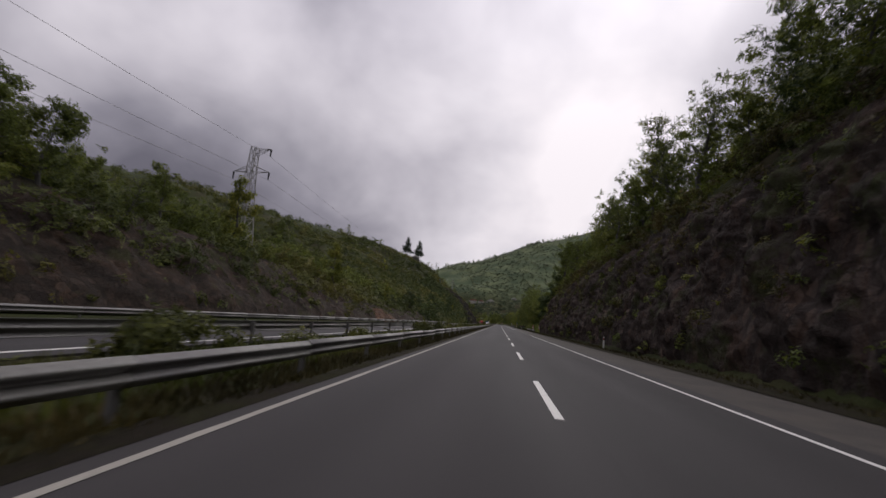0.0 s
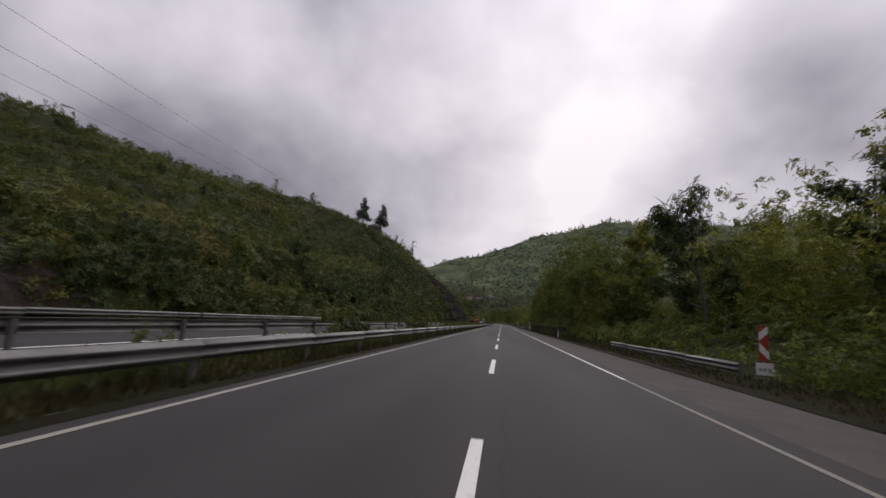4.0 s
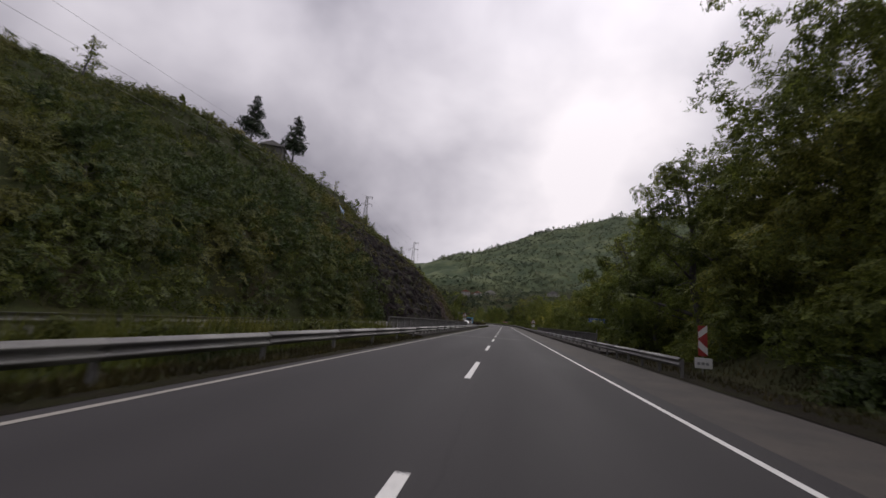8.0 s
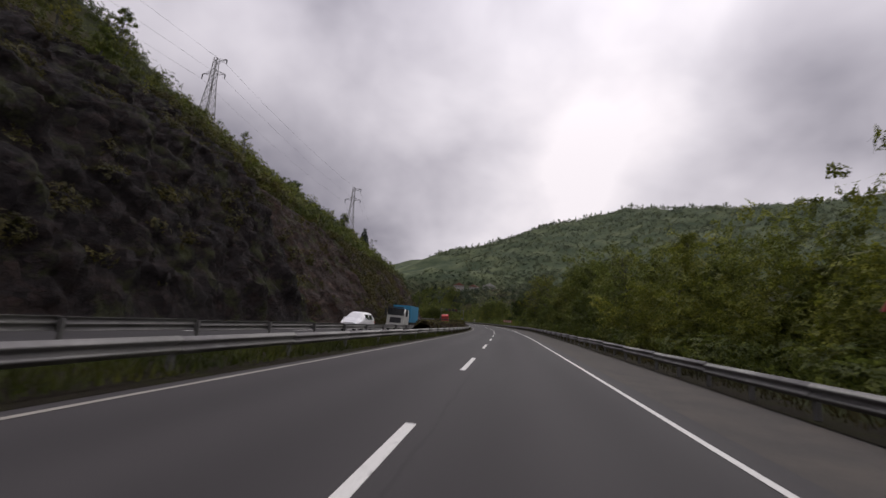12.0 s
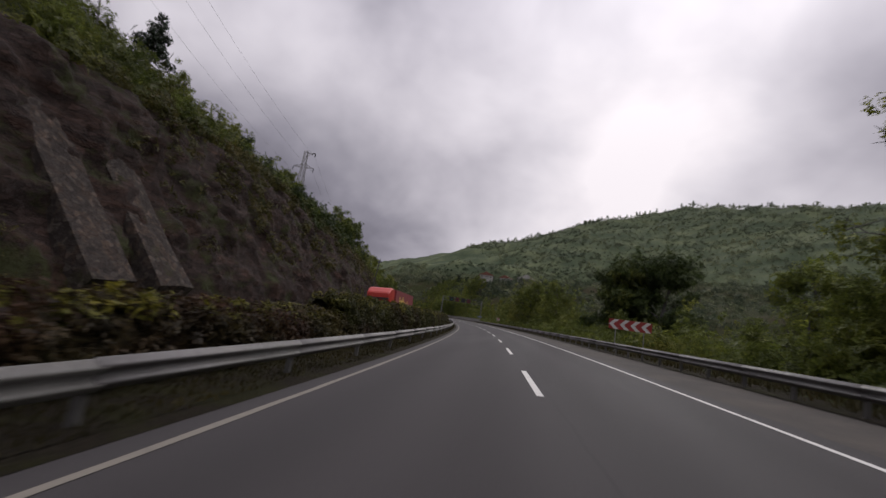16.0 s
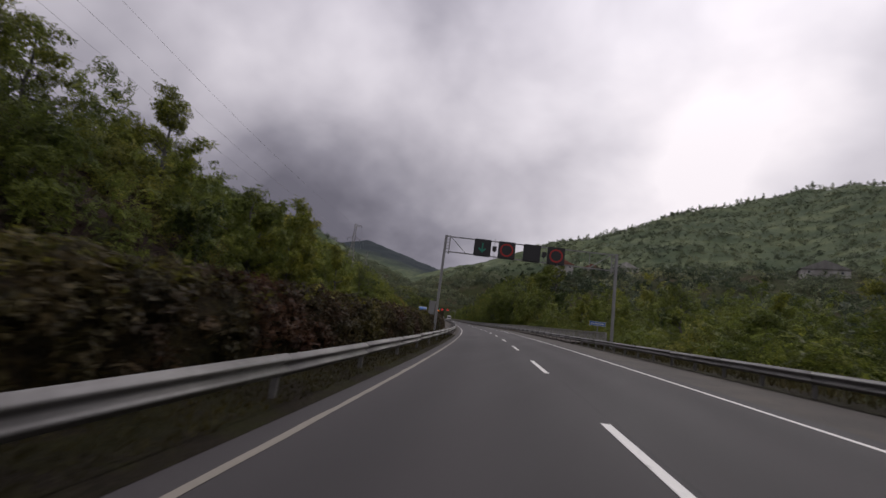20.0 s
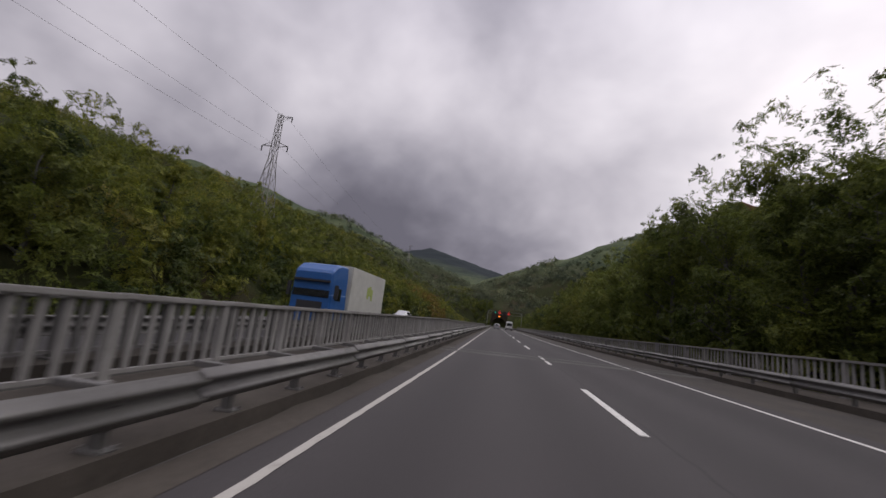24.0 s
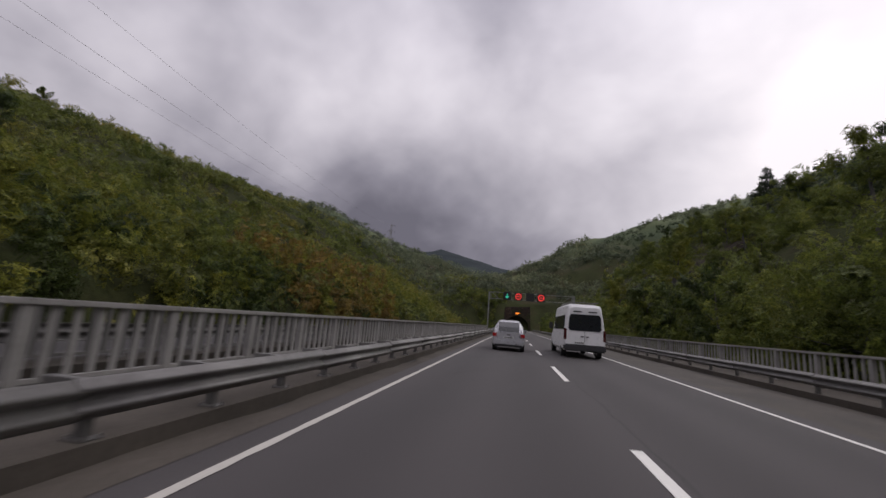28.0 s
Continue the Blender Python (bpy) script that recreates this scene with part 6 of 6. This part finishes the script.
def bare_patch(name, label, s0, s1, u0, u1, lift, material, seed, bulge=0.0):
    """A patch of bare ground with a ragged outline, lying on the slope; bulge heaps it up."""
    ns, nu = 40, 26
    verts, faces = [], []
    for i in range(ns + 1):
        for j in range(nu + 1):
            a, b = i / ns, j / nu
            s, u = s0 + (s1 - s0) * a, u0 + (u1 - u0) * b
            e = min(a, 1 - a, b, 1 - b) * 5.0 + 0.7 * noise.noise(Vector((s * 0.25, u * 0.25, seed)))
            x, y = road_xy(s, u)
            rough = 0.3 * noise.noise(Vector((s, u, seed)) * 0.8) + 0.15 * noise.noise(Vector((s, u, seed)) * 2.3)
            heap = bulge * math.sin(math.pi * a) ** 0.7 * math.sin(math.pi * b)
            verts.append((float(x), float(y), float(ground_z(s, u)) + heap + (lift + rough if e > 0.25 else -0.6)))
    for i in range(ns):
        for j in range(nu):
            k = i * (nu + 1) + j
            faces.append((k, k + 1, k + nu + 2, k + nu + 1))
    return tagged(mesh_object(name, verts, faces, material), label, "bare ground", kind="structure")


bare_patch("soil_heap", "heap of bare red-brown soil at the foot of the slope", 66, 79, -19.7, -23.6, 0.25, M_SOIL_RED, 3.0, 1.0)
bare_patch("bare_slope", "bare dark brown rock and soil on the wooded hillside", 806, 862, 26, 46, 0.7, M_ROCK_BROWN, 8.0)

tarp = thing("tarpaulin", "torn blue plastic tarpaulin lying on the steep slope", "tarpaulin", m=Matrix.Translation((*[float(v) for v in road_xy(322.0, -50.0)], float(ground_z(322.0, -50.0)) + 1.2)) @ pose(0, 0, 0, 0, 68, 12))
bm = bmesh.new()
bmesh.ops.create_grid(bm, x_segments=8, y_segments=14, size=1.0)
for v in bm.verts:
    v.co = Vector((v.co.x * 1.3, v.co.y * 3.6, 0.25 * noise.noise(v.co * 3.0) + 0.2))
bmesh.ops.solidify(bm, geom=bm.faces[:], thickness=0.02)
part("sheet", bm, plain("blue_plastic", (0.04, 0.14, 0.32), 0.4), tarp)

pole = thing("leaning_pole", "leaning weathered wooden pole on the slope", "pole", m=Matrix.Translation((*[float(v) for v in road_xy(495.0, -22.5)], float(ground_z(495.0, -22.5)) - 0.3)) @ pose(0, 0, 0, 4, 9, 0))
part("shaft", rod(bmesh.new(), (0, 0, 0), (0, 0, 9.0), 0.14, 0.09, 10), M_BARK, pole)
part("crossbar", boxed(-0.6, 0.6, -0.05, 0.05, 8.3, 8.42, 0.01), M_BARK, pole)

M_PLASTER = concrete_material("pale_plaster", 0.36)
M_TILE = concrete_material("red_roof_tiles", 0.2)
M_TILE_RED = plain("red_tiles", (0.20, 0.085, 0.06), 0.8, spots=0.6, scale=1.5)
M_GLASS = plain("dark_window_glass", (0.015, 0.017, 0.02), 0.08, spots=0.1, spec=0.6)


def house(x, y, w, d, h, turn, label, roof, walls=None):
    s, off = road_su(x, y)
    z = float(ground_z(s, off)) - 0.6
    t = thing("house", label, "house", "houses on the far hillside", m=Matrix.Translation((x, y, z)) @ pose(0, 0, 0, 0, 0, turn))
    part("wall", boxed(-w / 2, w / 2, -d / 2, d / 2, -2.0, h), walls or M_PLASTER, t)
    part("roof", prism(bmesh.new(), [(-w / 2 - 0.6, h), (w / 2 + 0.6, h), (0, h + w * 0.26)], -d / 2 - 0.5, d / 2 + 0.5), roof, t)
    for fl in range(int(h / 2.7)):
        for k in range(3):
            x0 = -w / 2 + w * (k + 0.5) / 3 - 0.55
            win = part("window", boxed(x0, x0 + 1.1, -d / 2 - 0.06, -d / 2 + 0.04, 1.0 + 2.8 * fl, 2.3 + 2.8 * fl), M_WHITE, t)
            part("pane", boxed(x0 + 0.1, x0 + 1.0, -d / 2 - 0.08, -d / 2 - 0.065, 1.1 + 2.8 * fl, 2.2 + 2.8 * fl), M_GLASS, win)
    return t


for x, y, w, h, a, lab, rf in ((-52, 746, 11, 5.6, 10, "pale house with a red tiled roof among the trees", M_TILE_RED), (-36, 752, 9, 5.6, -14, "smaller house with a red roof beside another", M_TILE_RED),
                               (-20, 760, 14, 3.2, 6, "long low white building with a flat grey roof", M_PLASTER), (60, 742, 16, 3.0, -10, "long low grey shed on the hillside", M_TILE),
                               (120, 905, 12, 5.8, 20, "pale house high on the far hillside", M_TILE_RED), (30, 1010, 12, 5.8, -5, "white house on the far slope", M_PLASTER),
                               (-60, 940, 11, 5.6, 15, "white house near the bend", M_TILE_RED)):
    house(x, y, w, w * 0.75, h, a, lab, rf)
house(-70.0, 313.0, 6.0, 5.0, 2.2, 20, "small hut with a brown roof beside the pines", M_TILE, M_BARK)

bag = thing("plastic_bag", "crumpled white plastic bag lying beside the edge line", "litter", m=road_pose(288.6, -4.05, 0.0, 30))
bm = bmesh.new()
bmesh.ops.create_icosphere(bm, subdivisions=3, radius=0.1)
for v in bm.verts:
    v.co = v.co * (1.0 + 0.5 * noise.noise(v.co * 22.0))
    v.co = Vector((v.co.x * 1.3, v.co.y, max(0.006, v.co.z * 0.5 + 0.03)))
part("film", bm, plain("thin_white_plastic", (0.6, 0.6, 0.6), 0.45), bag)

# ---- the tunnel at the end ----


def tunnel(s, u, r, label):
    t = thing("tunnel_portal", label, "tunnel", m=road_pose(s, u, 0))
    n = 20
    arch = [(r * math.cos(math.pi * i / n), 1.2 + r * math.sin(math.pi * i / n)) for i in range(n + 1)]
    outer = [(-r - 0.9, -0.3), (-r - 0.4, r + 4.6), (r + 0.4, r + 5.2), (r + 0.9, -0.3)]
    bm = bmesh.new()
    for y in (0.0, 0.8):
        a = [bm.verts.new((x, y, z)) for x, z in [(r, -0.3)] + arch + [(-r, -0.3)]]
        o = [bm.verts.new((x, y, z)) for x, z in outer]
        bm.faces.new(a + [o[0], o[1], o[2], o[3]])
    bmesh.ops.recalc_face_normals(bm, faces=bm.faces[:])
    part("portal_wall", bm, M_ROCK, t)
    bm = bmesh.new()
    loop = [(r, -0.3)] + arch + [(-r, -0.3)]
    rings = [[bm.verts.new((x, y, z)) for x, z in loop] for y in (0.0, 20.0, 45.0)]
    for a, b in zip(rings, rings[1:]):
        for i in range(len(loop) - 1):
            bm.faces.new((a[i], a[i + 1], b[i + 1], b[i]))
    bm.faces.new(rings[-1])
    part("bore", bm, M_ROCK, t, "dark concrete tunnel lining")
    bm = bmesh.new()
    prism(bm, [(-0.9, r + 2.4), (0.9, r + 2.4), (0.9, r + 1.9), (0.3, r + 1.9), (0, r + 1.5), (-0.3, r + 1.9), (-0.9, r + 1.9)], -0.25, -0.2)
    part("warning_lights", bm, M_LED_ORANGE, t, "lit orange arrow sign")
    return t


tunnel(905, 0.3, 4.9, "dark rock-faced tunnel portal with a dark bore")

# ---- vehicles ----


def loft(bm, sections):
    """Skins closed cross-sections, each a list of points, one after the other, and caps the ends."""
    loops = [[bm.verts.new(p) for p in sec] for sec in sections]
    n = len(loops[0])
    for a, b in zip(loops, loops[1:]):
        for i in range(n):
            bm.faces.new((a[i], a[(i + 1) % n], b[(i + 1) % n], b[i]))
    bm.faces.new(loops[0][::-1])
    bm.faces.new(loops[-1])
    bmesh.ops.recalc_face_normals(bm, faces=bm.faces[:])
    return bm


def body_section(y, w, z0, belt, w2, roof):
    """Half-widths w at the flanks and w2 at the roof."""
    right = [(w * 0.9, z0), (w * 0.985, z0 + 0.10), (w, (z0 + belt) / 2), (w * 0.985, belt - 0.05), (w * 0.96, belt), ((w * 0.96 + w2) / 2 + 0.02, (belt + roof) / 2),
             (w2, roof - 0.11), (w2 - 0.07, roof - 0.03), (w2 - 0.22, roof)]
    return [(x, y, z) for x, z in right] + [(-x, y, z) for x, z in right[::-1]]


def wheel(parent, x, y, r, w):
    t = part("wheel", rod(bmesh.new(), (x - w / 2, y, r), (x + w / 2, y, r), r, r, 20), M_RUBBER, parent)
    sx = 1 if x > 0 else -1
    part("rim", rod(bmesh.new(), (x + sx * w * 0.3, y, r), (x + sx * (w / 2 + 0.012), y, r), r * 0.62, r * 0.55, 14), M_STEEL, t)


M_TAIL = plain("red_tail_lens", (0.35, 0.015, 0.015), 0.25)
M_TAIL_DARK = plain("smoked_red_tail_lens", (0.06, 0.008, 0.008), 0.25)
M_VANPAINT = plain("white_van_paint", (0.70, 0.70, 0.70), 0.3, spots=0.15)
M_SILVER = plain("silver_car_paint", (0.42, 0.42, 0.44), 0.3, 0.5, spots=0.15)
M_DARKTRIM = plain("dark_plastic_trim", (0.03, 0.03, 0.032), 0.6)
M_PLATE = plain("pale_number_plate", (0.6, 0.6, 0.58), 0.5)


def plate_bars(parent, x, y, z):
    p = part("number_plate", boxed(x - 0.26, x + 0.26, y - 0.012, y, z - 0.055, z + 0.055), M_PLATE, parent)
    for k in range(5):
        part("plate_bar", boxed(x - 0.2 + 0.085 * k, x - 0.145 + 0.085 * k, y - 0.016, y - 0.0125, z - 0.03, z + 0.03), M_BLACK, p)


def minibus(m):
    v = thing("minibus", "white high-roofed minibus with a dark rear window and roof rack", "minibus", m=m)
    sec = []
    for y, w, z0, belt, w2, roof in ((0.0, 0.93, 0.42, 1.25, 0.72, 2.46), (0.10, 0.98, 0.36, 1.28, 0.77, 2.60), (0.6, 0.995, 0.34, 1.3, 0.80, 2.64), (2.5, 0.995, 0.34, 1.3, 0.80, 2.66),
                                     (4.6, 0.995, 0.34, 1.3, 0.86, 2.62), (5.2, 0.99, 0.34, 1.25, 0.78, 2.25), (5.9, 0.97, 0.34, 1.15, 0.70, 1.5), (6.6, 0.93, 0.36, 1.0, 0.70, 1.18), (6.9, 0.85, 0.4, 0.85, 0.66, 0.98)):
        sec.append(body_section(y, w, z0, belt, w2, roof))
    part("body", loft(bmesh.new(), sec), M_VANPAINT, v)
    part("rear_window", prism(bmesh.new(), [(-0.70, 1.32), (0.70, 1.32), (0.78, 1.42), (0.74, 2.0), (0.66, 2.12), (-0.66, 2.12), (-0.74, 2.0), (-0.78, 1.42)], -0.022, 0.05), M_GLASS, v)
    for x in (-0.36, 0.36):
        part("roof_vent", boxed(x - 0.2, x + 0.2, -0.03, 0.05, 2.22, 2.28, 0.01), M_DARKTRIM, v)
    for sx in (-1, 1):
        part("door_handle", boxed(sx * 0.12 - 0.07, sx * 0.12 + 0.07, -0.04, 0.0, 1.02, 1.07, 0.01), M_DARKTRIM, v)
    part("door_seam", boxed(-0.008, 0.008, -0.012, 0.02, 0.62, 1.32), M_DARKTRIM, v)
    part("rear_bumper", boxed(-0.99, 0.99, -0.12, 0.16, 0.34, 0.66, 0.06), M_DARKTRIM, v)
    part("tow_bar", rod(bmesh.new(), (0, -0.2, 0.36), (0, 0.1, 0.36), 0.03, 0.03, 8), M_DARKTRIM, v)
    part("exhaust_pipe", rod(bmesh.new(), (0.55, -0.06, 0.28), (0.55, 0.6, 0.28), 0.035, 0.035, 8), M_STEEL_DARK, v)
    for sx in (-1, 1):
        part("tail_light", boxed(min(sx * 0.86, sx * 0.985), max(sx * 0.86, sx * 0.985), -0.03, 0.12, 0.86, 1.40, 0.02), M_TAIL_DARK, v)
        part("mirror", boxed(min(sx * 1.0, sx * 1.22), max(sx * 1.0, sx * 1.22), 5.1, 5.25, 1.35, 1.75, 0.04), M_DARKTRIM, v)
        for y0, y1 in ((0.35, 1.6), (1.75, 3.1), (3.25, 4.5)):
            o = [(y0, 1.36), (y1, 1.36), (y1, 2.05), (y0, 2.05)]
            b = side_prism(bmesh.new(), o, 0.90, 0.93)
            for q in b.verts:
                q.co.x = sx * (0.972 - (q.co.z - 1.36) * 0.085 + (0.012 if q.co.x > 0.91 else -0.02))
            bmesh.ops.recalc_face_normals(b, faces=b.faces[:])
            part("side_window", b, M_GLASS, v)
        for y in (1.2, 5.6):
            wheel(v, sx * 0.86, y, 0.34, 0.24)
        part("rack_rail", rod(bmesh.new(), (sx * 0.66, 0.3, 2.74), (sx * 0.66, 4.2, 2.74), 0.025, 0.025, 8), M_STEEL_DARK, v)
    for y in (0.35, 1.6, 2.9, 4.15):
        part("rack_bar", rod(bmesh.new(), (-0.68, y, 2.72), (0.68, y, 2.72), 0.022, 0.022, 8), M_STEEL_DARK, v)
    plate_bars(v, -0.25, -0.016, 0.74)
    return v


def silver_car(m):
    v = thing("car", "silver compact car with a raked rear window", "car", m=m)
    sec = []
    for y, w, z0, belt, w2, roof in ((0.0, 0.76, 0.40, 0.90, 0.66, 0.98), (0.12, 0.82, 0.30, 0.95, 0.64, 1.22), (0.45, 0.845, 0.26, 0.97, 0.60, 1.53), (1.0, 0.85, 0.24, 0.98, 0.60, 1.60), (2.0, 0.85, 0.24, 0.97, 0.60, 1.61),
                                     (2.7, 0.85, 0.24, 0.95, 0.58, 1.48), (3.2, 0.84, 0.24, 0.92, 0.62, 1.12), (3.7, 0.80, 0.26, 0.80, 0.62, 0.93), (4.05, 0.70, 0.3, 0.66, 0.55, 0.75)):
        sec.append(body_section(y, w, z0, belt, w2, roof))
    part("body", loft(bmesh.new(), sec), M_SILVER, v)
    b = side_prism(bmesh.new(), [(-0.012, 1.0), (0.10, 1.235), (0.38, 1.495), (0.42, 1.45), (0.16, 1.19), (0.05, 0.98)], -0.54, 0.54)
    part("rear_window", b, M_GLASS, v)
    part("rear_bumper", boxed(-0.80, 0.80, -0.10, 0.14, 0.30, 0.58, 0.05), M_SILVER, v)
    part("bumper_skirt", boxed(-0.72, 0.72, -0.07, 0.10, 0.22, 0.34, 0.02), M_DARKTRIM, v)
    part("badge_bar", boxed(-0.09, 0.09, -0.012, 0.03, 0.80, 0.86), M_STEEL, v)
    for sx in (-1, 1):
        part("tail_light", boxed(min(sx * 0.60, sx * 0.83), max(sx * 0.60, sx * 0.83), -0.02, 0.16, 0.72, 0.90, 0.02), M_TAIL, v)
        part("mirror", boxed(min(sx * 0.86, sx * 1.02), max(sx * 0.86, sx * 1.02), 2.65, 2.8, 0.98, 1.13, 0.03), M_SILVER, v)
        for y0, y1 in ((0.7, 1.55), (1.65, 2.45)):
            b = side_prism(bmesh.new(), [(y0, 1.02), (y1, 1.02), (y1 - 0.06, 1.42), (y0 + 0.04, 1.42)], 0.90, 0.93)
            for p in b.verts:
                p.co.x = sx * (0.815 - (p.co.z - 1.0) * 0.36 + (0.02 if p.co.x > 0.91 else -0.02))
            bmesh.ops.recalc_face_normals(b, faces=b.faces[:])
            part("side_window", b, M_GLASS, v)
        for y in (0.72, 3.2):
            wheel(v, sx * 0.74, y, 0.30, 0.19)
    plate_bars(v, 0, -0.015, 0.70)
    return v


def truck(m, paint, label, trailer_paint, trailer_len, width, roof, box_top, marks, name="truck"):
    """A lorry; its front looks along -y, so that it comes towards the camera."""
    v = thing(name, label, "truck", m=m)
    w = width / 2
    sec = []
    for y, k, z0, belt, w2, rf in ((0.0, w * 0.9, 0.55, 1.9, w * 0.84, roof - 0.62), (0.12, w * 0.97, 0.45, 1.95, w * 0.9, roof - 0.45), (0.7, w, 0.45, 2.0, w * 0.92, roof - 0.1), (1.3, w, 0.45, 2.0, w * 0.92, roof), (2.2, w, 0.45, 2.0, w * 0.92, roof)):
        sec.append(body_section(y, k, z0, belt, w2, rf))
    part("cab", loft(bmesh.new(), sec), paint, v)
    part("windscreen", side_prism(bmesh.new(), [(-0.03, 1.75), (0.06, 1.72), (0.16, 2.55), (0.03, 2.55)], -w * 0.86, w * 0.86), M_GLASS, v)
    part("sun_visor", boxed(-w * 0.86, w * 0.86, -0.18, 0.12, 2.58, 2.72, 0.03), M_DARKTRIM, v)
    part("front_bumper", boxed(-w, w, -0.16, 0.3, 0.32, 0.78, 0.06), paint, v)
    part("grille", boxed(-w * 0.6, w * 0.6, -0.05, 0.08, 0.9, 1.5, 0.02), M_DARKTRIM, v)
    for sx in (-1, 1):
        part("headlight", boxed(min(sx * w * 0.6, sx * w * 0.92), max(sx * w * 0.6, sx * w * 0.92), -0.19, -0.1, 0.5, 0.7, 0.02), M_WHITE, v)
        part("side_window", boxed(min(sx * (w - 0.03), sx * (w + 0.012)), max(sx * (w - 0.03), sx * (w + 0.012)), 0.5, 1.3, 1.65, 2.35), M_GLASS, v)
        part("mirror", boxed(min(sx * (w + 0.05), sx * (w + 0.28)), max(sx * (w + 0.05), sx * (w + 0.28)), 0.1, 0.22, 1.7, 2.5, 0.03), M_DARKTRIM, v)
    part("box_body", boxed(-w, w, 2.75, 2.75 + trailer_len, 1.0, box_top, 0.05), trailer_paint, v)
    part("chassis", boxed(-0.45, 0.45, 0.8, 2.6 + trailer_len, 0.6, 0.98), M_DARKTRIM, v)
    for sx in (-1, 1):
        for y in (0.95, 3.6, trailer_len - 0.6, trailer_len + 0.6, trailer_len + 1.8):
            wheel(v, sx * (w - 0.18), y, 0.48, 0.3)
    for k, (y, z, h, mat) in enumerate(marks):
        part("lettering_bar", boxed(w + 0.002, w + 0.012, y, y + 0.42, z, z + h), mat, v)
    return v


M_TRUCKRED = plain("red_truck_paint", (0.42, 0.035, 0.025), 0.35)
M_TRAILER_RED = plain("red_tarpaulin", (0.20, 0.025, 0.035), 0.55)
M_GOLD = plain("yellow_lettering", (0.75, 0.55, 0.12), 0.5)
M_TRUCKBLUE = plain("blue_truck_paint", (0.025, 0.10, 0.30), 0.35)
M_BOXWHITE = plain("dirty_white_box_panel", (0.50, 0.50, 0.46), 0.55, spots=0.4, scale=1.2)
M_GREENISH = plain("faded_green_print", (0.35, 0.42, 0.12), 0.6)
M_CYAN = plain("blue_canvas", (0.03, 0.20, 0.34), 0.6)


def tilt_of(s):
    return pose(0, 0, 0, 0, -math.degrees(math.atan(float(bank(s)))), 0)


minibus(road_pose(746.6, 2.15) @ pose(0, 0, 0, 0, 0, 0.5))
silver_car(road_pose(747.4, -1.52))
gold = [(4.9 + 0.62 * i, 2.35 - 0.03 * i, (0.75, 0.45, 0.6, 0.9, 0.6, 0.5, 0.4, 0.3)[i % 8], M_GOLD) for i in range(9)]
truck(road_pose(448.0, -11.3) @ tilt_of(446), M_TRUCKRED, "red articulated lorry with yellow lettering on its dark red side", M_TRAILER_RED, 12.0, 2.5, 3.75, 3.7, gold)
truck(road_pose(642.3, -12.4), M_TRUCKBLUE, "blue lorry with a long dirty white box body", M_BOXWHITE, 7.5, 2.5, 3.75, 3.9, [(6.0, 2.1, 0.8, M_GREENISH), (6.45, 2.3, 0.7, M_GREENISH), (6.9, 2.0, 0.8, M_GREENISH)])
truck(road_pose(352.0, -11.3), M_BOXWHITE, "small white truck with a blue canvas cover", M_CYAN, 5.0, 2.2, 2.5, 3.0, [], "small_truck")
car = silver_car(road_pose(336.5, -11.0) @ pose(0, 4.0, 0, 0, 0, 180))
tagged(car, "white compact car driving towards the camera", "car")
for o in car.children_recursive:
    if o.data is not None and o.data.materials and o.data.materials[0] == M_SILVER:
        o.data.materials[0] = M_VANPAINT
copy_thing(bpy.data.objects["car"], road_pose(670.0, -13.8) @ pose(0, 4.0, 0, 0, 0, 180))["label"] = "grey compact car on the second carriageway"
